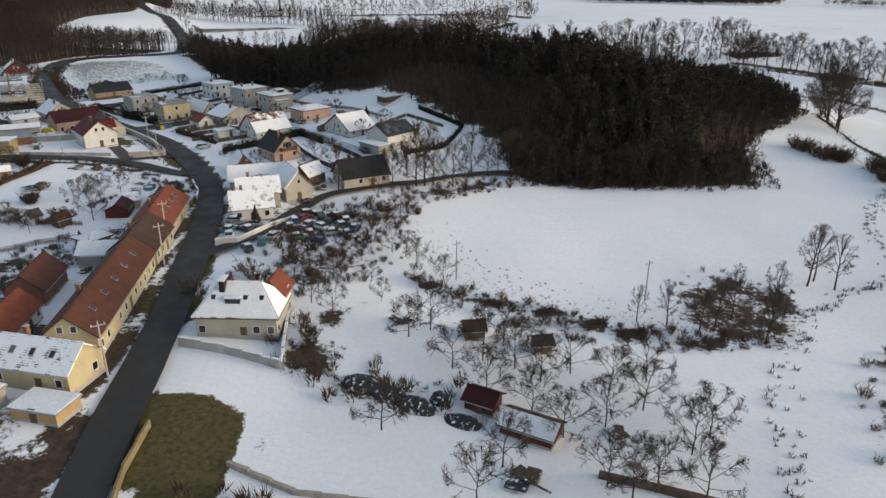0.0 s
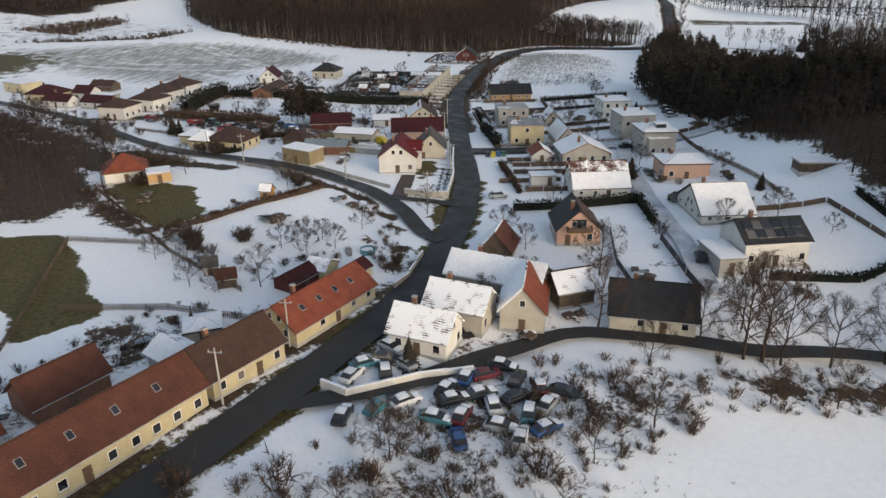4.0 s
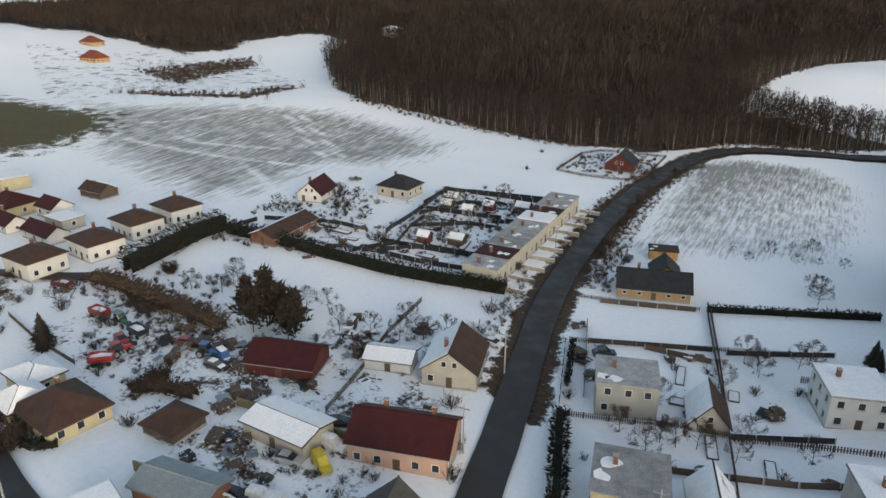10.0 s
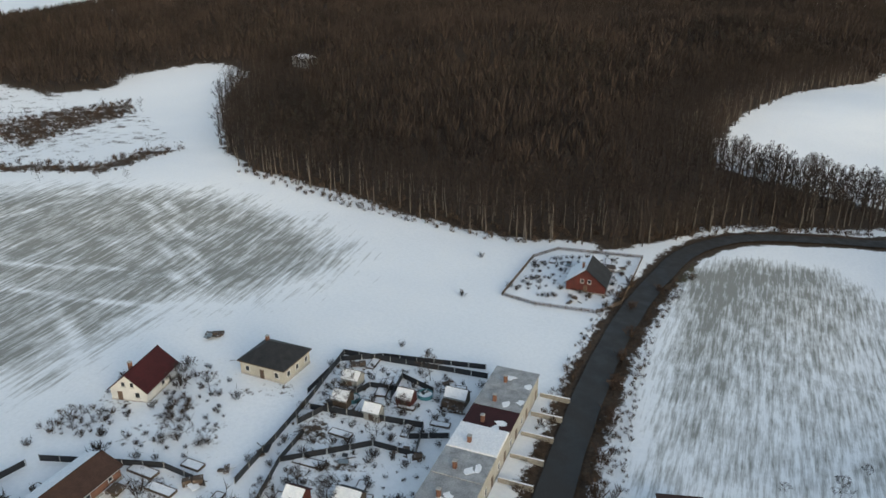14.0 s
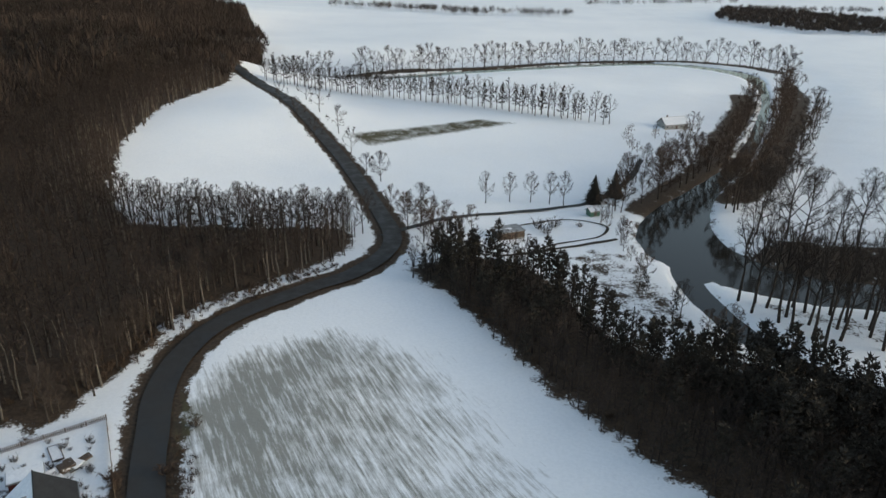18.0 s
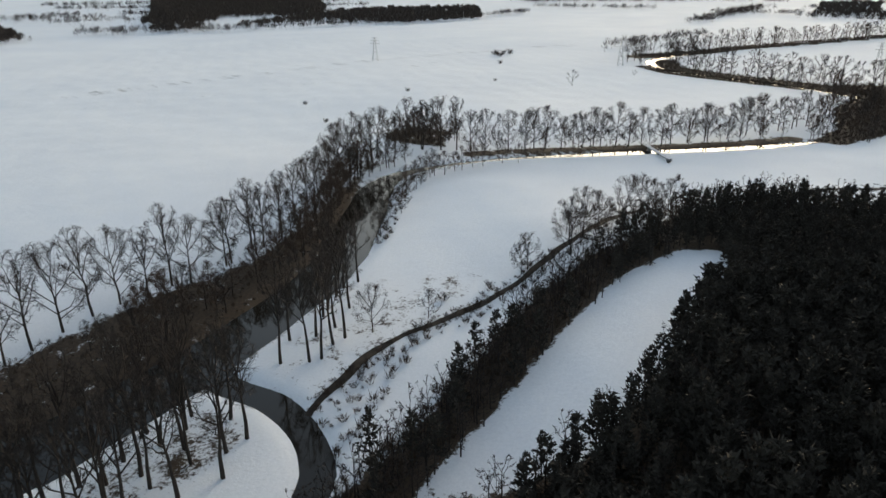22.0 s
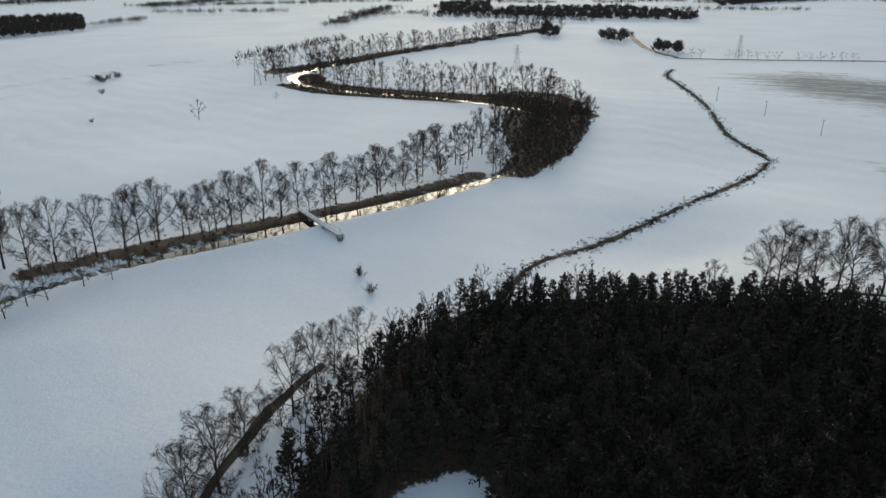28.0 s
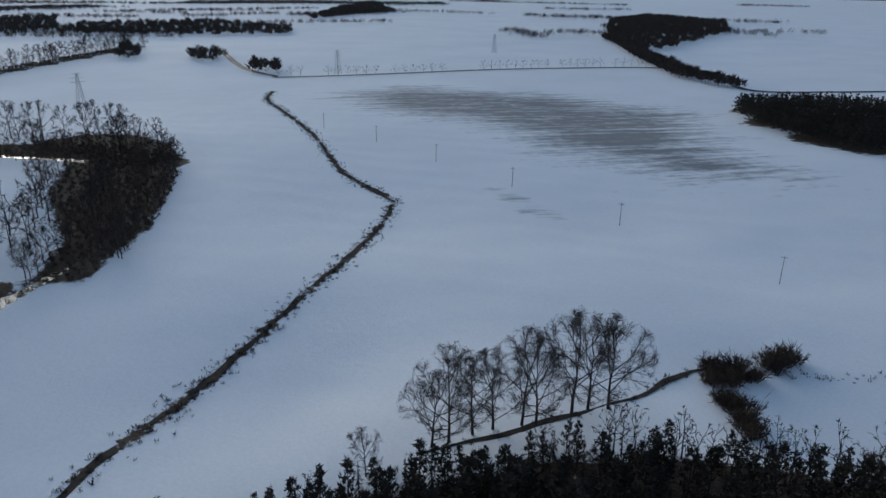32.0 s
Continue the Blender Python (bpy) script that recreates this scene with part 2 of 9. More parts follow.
M_METAL = rough_stuff("galvanised_steel", (0.30, 0.31, 0.32), (0.45, 0.46, 0.47), 0.8, 0.45, 0.1, 0.01, 8, 0.15, 0.7)
M_SHEET = rough_stuff("blue_grey_sheet", (0.16, 0.19, 0.21), (0.26, 0.30, 0.32), 0.5, 0.5, 0.2, 0.02, 4, 0.1, 0.2)
M_FRAME = rough_stuff("window_frame_paint", (0.55, 0.54, 0.52), (0.72, 0.71, 0.69), 1.5, 0.6, 0.1, 0.01, 8, 0.3)
M_DOOR = rough_stuff("door_brown", (0.06, 0.04, 0.03), (0.14, 0.09, 0.06), 1.5, 0.6, 0.1, 0.01, 8, 0.5)
M_RUBBER = rough_stuff("tyre_rubber", (0.012, 0.012, 0.013), (0.03, 0.03, 0.03), 3, 0.9, 0.2, 0.01, 12, 0.1)
M_TARP = rough_stuff("black_tarpaulin", (0.010, 0.011, 0.014), (0.03, 0.032, 0.036), 1.5, 0.5, 0.5, 0.05, 5, 0.2)
M_BARK = rough_stuff("bark", (0.024, 0.018, 0.014), (0.066, 0.051, 0.040), 1.5, 0.95, 0.5, 0.03, 9, 0.3)
M_TWIG = rough_stuff("bare_twigs", (0.028, 0.021, 0.017), (0.064, 0.049, 0.040), 0.4, 0.95, 0.1, 0.01, 6, 0.35)
M_TWIGRED = rough_stuff("russet_twigs", (0.013, 0.010, 0.009), (0.058, 0.041, 0.032), 0.028, 0.95, 0.1, 0.01, 0.22, 0.25)
M_NEEDLE = rough_stuff("dark_needles", (0.020, 0.0165, 0.0125), (0.044, 0.036, 0.027), 0.05, 0.9, 0.1, 0.01, 0.8, 0.4)
M_SCRUB = rough_stuff("scrub_stems", (0.040, 0.027, 0.019), (0.100, 0.068, 0.047), 0.3, 0.95, 0.1, 0.01, 3, 0.35)
M_RUSSET = rough_stuff("russet_crowns", (0.042, 0.028, 0.020), (0.095, 0.064, 0.046), 0.3, 0.95, 0.1, 0.01, 3, 0.35)
M_STEM = rough_stuff("pale_stems", (0.09, 0.075, 0.062), (0.17, 0.15, 0.13), 0.2, 0.95, 0.3, 0.02, 4, 0.2)
M_HEDGE = rough_stuff("dark_hedge", (0.006, 0.008, 0.005), (0.020, 0.021, 0.012), 0.5, 0.9, 0.1, 0.01, 4, 0.3)
M_DRY = rough_stuff("dry_brown_leaves", (0.036, 0.023, 0.016), (0.085, 0.053, 0.035), 0.5, 0.9, 0.1, 0.01, 4, 0.5)

R_RED = tiled_roof("orange_red_tiles", (0.124, 0.0313, 0.0184), (0.239, 0.0662, 0.035), 0.0)
R_OLDRED = tiled_roof("old_red_tiles", (0.0527, 0.0186, 0.0124), (0.105, 0.0384, 0.0236), 0.0)
R_CRIMSON = tiled_roof("crimson_sheets", (0.062, 0.0062, 0.0082), (0.125, 0.0125, 0.016), 0.0, 0.5)
R_MAROON = tiled_roof("maroon_sheets", (0.029, 0.0042, 0.0052), (0.060, 0.0092, 0.0105), 0.0, 0.5)
R_BROWN = tiled_roof("brown_tiles", (0.0338, 0.018, 0.0128), (0.075, 0.0413, 0.03), 0.0)
R_GREY = tiled_roof("grey_slates", (0.044, 0.0416, 0.0416), (0.096, 0.092, 0.088), 0.0)
R_BLACK = tiled_roof("black_tiles", (0.012, 0.013, 0.015), (0.035, 0.036, 0.04), 0.0)
R_SNOWY = tiled_roof("half_snowed_tiles", (0.08, 0.045, 0.035), (0.16, 0.09, 0.07), 0.75)
R_STREAK = tiled_roof("streaked_snow_tiles", (0.07, 0.03, 0.022), (0.13, 0.06, 0.045), 0.45)


def paint(name, colour, rough=0.35):
    m, nt, p = shader(name, rough, 0.0, 0.5)
    n = noise_node(nt, 2.0, 4)
    nt.links.new(ramp(nt, n.outputs[0], [(0.3, tuple(v * 0.75 for v in colour)), (0.7, colour)]), p.inputs["Base Color"])
    return m


PAINTS = {k: paint(k + "_paint", v) for k, v in {"dark": (0.02, 0.022, 0.026), "silver": (0.35, 0.36, 0.37), "white": (0.7, 0.7, 0.7), "red": (0.28, 0.03, 0.025),
          "blue": (0.03, 0.09, 0.24), "green": (0.05, 0.13, 0.08), "yellow": (0.55, 0.42, 0.03), "maroon": (0.12, 0.02, 0.025), "teal": (0.06, 0.2, 0.24), "orange": (0.6, 0.2, 0.05)}.items()}

# ---- lie of the land ----
HILLS = [(-60, 165, -1.3), (-20, 195, 1), (-55, 135, -3), (-47, 108, -3.2), (-46, 80, -3.6), (-27, 92, -4.2), (-38, 140, -3.4), (-20, 168, -3.6), (-16, 140, -6.5), (3, 123, -9.2), (39, 119, -10.4), (15, 76, -10), (-10, 70, -7.5), (70, 110, -10.5), (-97, 186, 0), (-120, 176, 0.3), (-89, 226, -2), (-64, 245, -1.5), (-112, 248, -3.5), (-130, 290, -4),
         (-165, 257, -4), (-205, 235, -1.5), (-232, 278, -3), (-230, 330, -4), (-220, 370, -4.5), (-160, 340, -4.5), (-135, 396, -8), (-45, 409, -9),
         (-90, 474, -10), (-47, 468, -10), (-73, 525, -10), (-106, 522, -10), (-185, 532, -8), (-206, 721, -5), (24, 417, -10), (165, 364, -10),
         (203, 370, -10), (275, 181, -10), (187, 273, -10), (223, 110, -10), (120, 277, -8), (409, 458, -10), (214, 560, -10)]
HILLS += [(591, 585, -10), (620, 227, -10), (711, -32, -10), (-290, 657, 5), (0, 40, -9), (20, 160, -7), (65, 165, -8.5), (14, 184, -8), (32, 188, -11), (50, 190, -12), (70, 192, -12), (90, 196, -11), (40, 226, 25), (66, 214, 13), (84, 232, 7), (0, 256, 19), (-24, 288, 12), (112, 262, 1), (50, 302, -1), (92, 288, -3), (20, 322, -2), (20, 330, -2), (-60, 330, -2),
          (110, 185, -9), (100, 215, -3), (150, 100, -10), (-400, 300, 2), (-400, 100, 2), (-150, 60, 0), (60, 20, -10), (-330, 430, 2), (-500, 560, 30), (-420, 750, 28),
          (-800, 500, 45), (-900, 900, 55), (-600, 1100, 30), (-300, 1100, 0), (0, 900, -10), (500, 900, -10), (1200, 600, -10), (1200, 0, -10),
          (400, -100, -10), (600, -500, -10), (-700, 100, 20), (-1000, -200, 30), (0, -300, 0)]
HILL = np.array(HILLS, float)
RIVER = [(-420, 850, 7), (-289, 845, 7), (-220, 845, 7), (-143, 885, 7), (0, 935, 7), (62, 880, 7), (48, 785, 2), (0, 665, 2), (-35, 595, 2.5), (-62, 553, 4.5), (-82, 518, 10),
         (-86, 490, 13), (-68, 466, 9), (-40, 458, 8), (-5, 454, 7), (40, 455, 7), (90, 470, 7), (125, 481, 5.5), (152, 477, 1.8), (185, 448, 0.8), (212, 405, 2.6), (232, 372, 2.6),
         (258, 330, 2.6), (295, 289, -0.6), (345, 267, -1.8), (385, 253, -1.8), (412, 248, -0.4), (442, 264, 1.6), (470, 290, 2), (492, 316, 2.4), (511, 352, 2.6), (534, 388, 3), (566, 414, 3)]
RIVER += [(612, 424, 3.5), (655, 412, 3.5), (700, 385, 3.5)]
BROOK = [(-18, 457, 2.5), (-25, 444, 2.5), (-28, 428, 2.5), (-37, 414, 2.2), (-50, 407, 2.2), (-69, 411, 2.2), (-84, 428, 2.4), (-91, 452, 2.6), (-92, 472, 3), (-86, 486, 4)]
WATER_Z = -10.75


def smooth_line(pts, step=6.0):
    """A Catmull-Rom curve through plan points (x, y, ...), as an array."""
    p = np.array(pts, float)
    p = np.vstack([2 * p[0] - p[1], p, 2 * p[-1] - p[-2]])
    out = []
    for i in range(1, len(p) - 2):
        n = max(2, int(np.linalg.norm(p[i + 1, :2] - p[i, :2]) / step))
        for k in range(n):
            t = k / n
            out.append(0.5 * (2 * p[i] + (p[i + 1] - p[i - 1]) * t + (2 * p[i - 1] - 5 * p[i] + 4 * p[i + 1] - p[i + 2]) * t * t
                              + (3 * p[i] - p[i - 1] - 3 * p[i + 1] + p[i + 2]) * t ** 3))
    out.append(p[-2])
    return np.array(out)


def line_gap(x, y, pts):
    """Distance from points to a polyline, less the line's own half width where it has one."""
    x, y = np.asarray(x, float), np.asarray(y, float)
    best = np.full(x.shape, 1e9)
    p = np.array(pts, float)
    for a, b in zip(p[:-1], p[1:]):
        d = b[:2] - a[:2]
        t = np.clip(((x - a[0]) * d[0] + (y - a[1]) * d[1]) / (d @ d + 1e-9), 0, 1)
        g = np.hypot(x - a[0] - t * d[0], y - a[1] - t * d[1])
        if p.shape[1] > 2:
            g = g - (a[2] + t * (b[2] - a[2]))
        best = np.minimum(best, g)
    return best


def inside(x, y, poly):
    x, y = np.asarray(x, float), np.asarray(y, float)
    r = np.zeros(x.shape, bool)
    for (ax, ay), (bx, by) in zip(poly, poly[1:] + poly[:1]):
        if ay == by:
            continue
        r ^= ((ay > y) != (by > y)) & (x < (bx - ax) * (y - ay) / (by - ay) + ax)
    return r


def area_gap(x, y, poly):
    """Signed distance to a polygon, negative inside."""
    g = line_gap(x, y, poly + poly[:1])
    return np.where(inside(x, y, poly), -g, g)


RIVER_C, BROOK_C = smooth_line(RIVER, 8), smooth_line(BROOK, 4)


def land(x, y):
    x, y = np.asarray(x, float), np.asarray(y, float)
    d2 = (x[..., None] - HILL[:, 0]) ** 2 + (y[..., None] - HILL[:, 1]) ** 2
    w = 1 / (d2 + 400.0) ** 1.6
    return (w * HILL[:, 2]).sum(-1) / w.sum(-1)


def height(x, y):
    """The ground, with the river's bed cut into its meadow."""
    x, y = np.asarray(x, float), np.asarray(y, float)
    z = land(x, y)
    g = np.minimum(line_gap(x, y, RIVER_C), line_gap(x, y, BROOK_C))
    k = np.clip(1 - (g - 6) / 60, 0, 1)
    k = k * k * (3 - 2 * k)
    z = z * (1 - k) + (-10.0) * k
    b = np.clip((3.4 - g) / 6.0, 0, 1)
    return z - 2.0 * b * b * (3 - 2 * b)


def gz(x, y):
    return float(height(np.array([x]), np.array([y]))[0])

# ---- plan of fields, woods and roads ----
PINE_WOOD = [(-176, 462), (-161, 446), (-139, 404), (-116, 371), (-112, 335), (-85, 300), (-57, 272), (-31, 250), (15, 205.8), (21.4, 179.8), (38.4, 176.6), (70.9, 178.1), (87.3, 180.2),
             (91, 194.9), (93, 207), (103.3, 217.8), (115.4, 230), (127.6, 250.8), (138, 274), (144, 300), (146, 338), (125, 358), (66, 380), (34, 390), (-5, 395), (-45, 402), (-75, 408),
             (-90, 422), (-107, 421), (-120, 430), (-128, 458), (-140, 474), (-160, 478)]
STRIP = [(74, 347), (68, 344), (50, 347), (20, 353), (-11, 360), (-24, 365), (-40, 379), (-66, 383), (-42, 388), (-13, 381), (20, 375), (48, 368), (70, 356)]
HILL_WOOD = [(-365, 323), (-332, 337), (-288, 350), (-256, 362), (-228, 394), (-223, 427), (-205, 452), (-193, 468), (-189, 484), (-195, 500), (-262, 488), (-285, 518), (-306, 575), (-314, 640), (-306, 715),
             (-335, 900), (-500, 1350), (-1100, 1400), (-1350, 700), (-1200, 100), (-800, 130), (-658, 252), (-585, 284), (-580, 323), (-609, 361), (-602, 392), (-575, 411), (-508, 366), (-436, 340), (-400, 326)]
WEST_WOOD = [(-136, 113), (-127, 124), (-137, 140), (-168, 148), (-215, 148), (-250, 130), (-240, 96), (-190, 70), (-150, 84)]
STUBBLE = [(-440, 205), (-412, 229), (-375, 285), (-350, 312), (-312, 326), (-278, 330), (-258, 316), (-254, 282), (-262, 267), (-246, 241), (-240, 216), (-330, 195)]
DRILLED = [(-210, 388), (-206, 408), (-188, 424), (-163, 416), (-140, 375), (-128, 340), (-156, 304), (-164, 308), (-188, 350)]
GREEN_FIELD = [(-520, 140), (-475, 170), (-390, 226), (-350, 219), (-330, 191), (-322, 160), (-420, 120)]
DARK_FIELD = [(560, 75), (590, -20), (470, -110), (344, -135), (250, -30), (176, -3), (225, 60), (300, 72), (400, 60), (470, 90)]
PLOUGHED = [(-218, 613), (-152, 661), (-130, 654), (-166, 627), (-204, 597)]
VILLAGE_GRASS = [[(-139, 139), (-137, 147), (-124, 152), (-108, 145), (-108, 136)], [(-130, 112), (-119, 122), (-83.6, 113.3), (-85, 102)], [(-36.3, 75.2), (-25.3, 72), (-23.5, 65.8), (-23.7, 50.6), (-36.8, 60.6)],
                 [(-75.4, 180.2), (-70, 180.6), (-67, 176.5), (-64, 170), (-69.4, 173.6)], [(-76.4, 186.5), (-72, 187), (-84, 202), (-104, 222), (-107, 221), (-88, 201)], [(-90.8, 190.6), (-98.5, 199.6), (-97.1, 202), (-90.3, 197), (-87.6, 189.5)]]
SHRUBBERY = [[(-43.5, 97.9), (-30, 114.4), (-9.1, 142.2), (-5.8, 127.7), (-17.8, 102.3), (-31.1, 96.6)], [(-35.9, 120.5), (-30.6, 133.7), (-23.8, 155.2), (-8.8, 161.4), (-2.5, 147.9), (-14.5, 133.6), (-22.9, 123.9)],
             [(-2.4, 118.5), (12.6, 109.4), (30.3, 101.7), (43.3, 100), (58.8, 102.9), (56.3, 93.1), (35, 92.4), (9.2, 98.7), (-4.6, 112)], [(21.6, 176.5), (-0.4, 157.8), (-11.2, 157.9), (-8.6, 164.8), (10.3, 181.6)],
             [(-106, 138), (-96, 139), (-84, 136), (-76, 134.4), (-76, 131.5), (-84, 132), (-98, 134), (-107, 134)], [(-75.1, 136.8), (-74.8, 144.8), (-70.9, 151.3), (-67.7, 155.3), (-64, 152.6), (-69.6, 142.6)], [(-61.1, 150.7), (-63.5, 156.2), (-62, 160.7), (-56.7, 154.5)], [(-205, 196), (-222, 222), (-190, 237), (-192, 232), (-215, 214), (-200, 194)],
             [(-200, 176), (-225, 172), (-240, 160), (-150, 156), (-120, 166), (-140, 163), (-175, 160)], [(-195, 330), (-188, 338), (-160, 300), (-150, 282), (-158, 285)],
             [(-217, 352), (-204, 392), (-206, 362)], [(52, 62.6), (55.2, 74.1), (61, 83.6), (69.2, 95.6), (74.8, 93), (65.6, 78.9), (61.3, 65)]]
MAIN_ROAD = [(-30, 14), (-35.2, 45.5), (-38.0, 62), (-39.5, 76), (-42.0, 94.8), (-46.2, 119.1), (-50.4, 140.7), (-55.3, 157.2), (-61.4, 168.9), (-68, 180), (-80, 196), (-97, 214), (-122, 241), (-145, 266),
             (-163, 290), (-184, 323), (-200, 353), (-211, 380), (-217, 402), (-214, 424), (-199, 445), (-186, 461), (-180, 486), (-190, 521), (-211, 576), (-235, 621),
             (-266, 680), (-301, 738), (-380, 830), (-520, 960)]
SIDE_ROAD = [(-61.5, 167.2), (-66.5, 167.6), (-77, 172.6), (-84, 175), (-90.4, 176.2), (-99.5, 176.5), (-110.8, 176.2), (-126.2, 173.4), (-148.2, 167.9), (-160.6, 166.2), (-184, 166), (-220, 167), (-252, 164), (-290, 156), (-360, 130)]
FORK_LINK = [(-85, 176.6), (-78.6, 179.6), (-73.5, 182.2), (-68, 184)]
DRIVE = [(-92.2, 189.4), (-88.4, 184.4), (-85.6, 180.6), (-82.8, 176.4)]
LANE_EAST = [(-99, 217), (-88, 227), (-78, 238), (-64, 254), (-48, 275)]
LANE_PINK = [(-78, 262), (-63, 238), (-45, 213), (-27, 193), (-16, 180)]
LANE_SOUTH = [(-44, 119.1), (-37.7, 128.8), (-32.3, 144), (-27.8, 155.7), (-19.8, 162.5), (-5.3, 170.5), (12.4, 185.8), (42.2, 191.9), (58.6, 195.4), (78, 198)]
LANE_WEST = [(-220, 167), (-208, 182), (-200, 192), (-180, 196)]
DITCH = [(130, 338), (150, 326), (171, 313), (186, 293), (211, 259), (240, 220), (272, 186), (284, 176), (293, 171), (320, 170), (346, 166), (419, 143), (500, 124), (560, 110), (600, 88)]
FAR_ROAD = [(980, -6), (785, 41), (700, 42), (684, 31), (638, -123), (587, -234), (530, -328), (470, -330), (387, -246), (330, -290), (250, -420)]
FAR_ROAD_TWO = [(530, -328), (700, -480), (844, -629), (1050, -838), (1400, -1300)]
BROOK_EAST = [(140, 262), (133.2, 243.7), (129.3, 218.1), (131, 201.2), (130.1, 191.4), (122.1, 180.7), (100.6, 152.6), (89.7, 124.2), (73.9, 114.8), (58.7, 98.1), (51.5, 88.1), (46.9, 76.3), (41.4, 58.9), (38.2, 41.5)]
NORTH_BELT = [(-90, 420), (-45, 404), (-5, 397), (34, 392), (66, 382), (78, 360), (48, 373), (20, 379), (-13, 386), (-40, 393), (-72, 386), (-100, 400)]
ROUGH_SLOPE = [(-36.3, 103.6), (-38, 114), (-28.6, 133.9), (-22, 151.4), (-6.9, 156.7), (-2.5, 146), (-9.1, 137.2), (-15.8, 122.6), (-22, 110.7)]
TRACKS = [[(-347, 283), (-302, 276), (-273, 272)], [(-345, 289), (-302, 283), (-274, 278)], [(-340, 215), (-326, 222), (-299, 240), (-278, 258), (-258, 282)], [(-290, 246), (-251, 243)], [(-300, 262), (-320, 239), (-340, 232)], [(-365, 225), (-360, 242), (-371, 284)]]
BROWN_PATCHES = [([(-57, 503), (-33, 496), (2, 493), (33, 482), (70, 486), (110, 495), (152, 503), (168, 490), (140, 494), (84, 469), (40, 457), (5, 450), (-27, 455), (-54, 464), (-76, 478)], 0.72),
                 ([(278, 308), (270, 292), (309, 262), (366, 236), (407, 222), (443, 215), (478, 224), (500, 248), (492, 275), (455, 268), (430, 270), (376, 287), (315, 291)], 0.84),
                 ([(-519, 246), (-523, 265), (-533, 290), (-537, 326), (-505, 320), (-477, 285), (-449, 259)], 0.62), ([(-445, 222), (-417, 245), (-387, 278), (-408, 318), (-420, 300), (-405, 280), (-440, 240)], 0.66),
                 ([(-74, 376), (-40, 389), (-30, 366), (-60, 366)], 0.7), ([(209, 524), (192, 506), (190, 478), (226, 485), (238, 518)], 0.7), ([(39.8, 103.6), (42.2, 118.4), (53.8, 126.4), (65.7, 122), (68.3, 110.3), (58.7, 95.6), (46.8, 92.8)], 0.62),
                 ([(-24.9, 88.5), (-19.7, 94.3), (-11.9, 87.8), (-12, 79.6), (-21.1, 77.6)], 0.75), ([(8.4, 166.5), (-3.6, 152.5), (-11.3, 136.8), (-20.1, 147.7), (-14.6, 163.5), (-0.3, 165.8)], 0.45), ([(-18.8, 85), (-14.9, 75.1), (2.6, 72.6), (3.6, 81.7), (-8.7, 86.3)], 0.6), ([(-25.6, 60.3), (-11, 55.9), (-17.3, 48.7), (-29.9, 56.8)], 0.7)]
BANK_LINES = [([(188, 462), (208, 431), (225, 399), (240, 370), (259, 340), (281, 314)], 7, 0.74), ([(405, 232), (445, 250), (480, 285), (505, 330), (530, 372), (560, 402), (610, 414)], 15, 0.74), ([(470, 300), (495, 350), (520, 395), (560, 425)], 9, 0.7),
              ([(640, 440), (690, 395), (745, 350), (845, 262), (1000, 140), (1100, 68)], 15, 0.8), ([(-91, 528), (-65, 566), (-46, 598), (-26, 643), (-4, 688), (14, 728), (26, 768)], 9, 0.74), ([(-54, 542), (-27, 580), (-4, 627), (18, 668), (40, 715), (58, 755), (70, 800)], 9, 0.74),
              ([(-0.1, 110.4), (12.6, 105.9), (22, 102.2), (33.8, 95.9), (44.5, 95.1), (57.5, 98)], 1.8, 0.8), ([(-25.6, 60.3), (-16.1, 55.4), (-6.5, 51.8)], 1.5, 0.7), ([(-285, 826), (-220, 868), (-145, 898), (-65, 936), (0, 949), (40, 948), (80, 918), (95, 880)], 8, 0.7)]
BANK_LINES += [([(-39.3, 49.9), (-45.6, 68.5), (-47.1, 91.5), (-51.7, 119), (-54.9, 140.6), (-59.6, 155.3)], 2.0, 0.9), ([(-35.9, 58.6), (-36.8, 77.2), (-38.8, 95), (-42.5, 118.1)], 0.6, 0.62), ([(-66.4, 168.9), (-75, 186), (-89, 200)], 0.8, 0.7)]
EAST_CLUMPS = [[(131, 190.2), (126.1, 196.7), (121.4, 191.2), (121.9, 182.7), (126.7, 183.6)], [(125, 168.2), (125, 176.9), (120, 178.9), (119, 169.1)], [(122, 200.5), (115.7, 203.5), (107.4, 210.4), (110.9, 202.8), (117.5, 198.9)]]
BROWN_PATCHES += [(p, 0.8) for p in EAST_CLUMPS] + [([(-127, 131), (-126, 138), (-108, 135), (-98, 132), (-112, 127)], 0.7), ([(-76, 178), (-69, 182), (-62.3, 169.8), (-66.4, 168.9)], 0.6)]
BROWN_PATCHES += [([(-86, 452), (-72, 438), (-48, 420), (-32, 426), (-30, 446), (-55, 448), (-76, 457)], 0.52), ([(-20, 442), (35, 448), (62, 400), (0, 411), (-28, 420)], 0.45), ([(-100, 470), (-95, 440), (-104, 425), (-120, 440), (-130, 480), (-108, 500)], 0.52), (NORTH_BELT, 0.86), (ROUGH_SLOPE, 0.48), ([(-134, 193), (-128, 200), (-121, 199), (-128, 192)], 0.8), ([(-150, 196), (-140, 200), (-134, 210), (-146, 216), (-160, 206)], 0.5), ([(-200, 178), (-160, 182), (-150, 200), (-165, 208), (-190, 200)], 0.42), ([(-168, 220), (-140, 245), (-128, 236), (-148, 214)], 0.45), ([(-60.9, 161.6), (-48, 151.1), (-38.4, 169.4), (-52, 178)], 0.5), ([(-30, 176.3), (-14, 184), (-8, 196), (-30, 200), (-44, 212)], 0.45)]
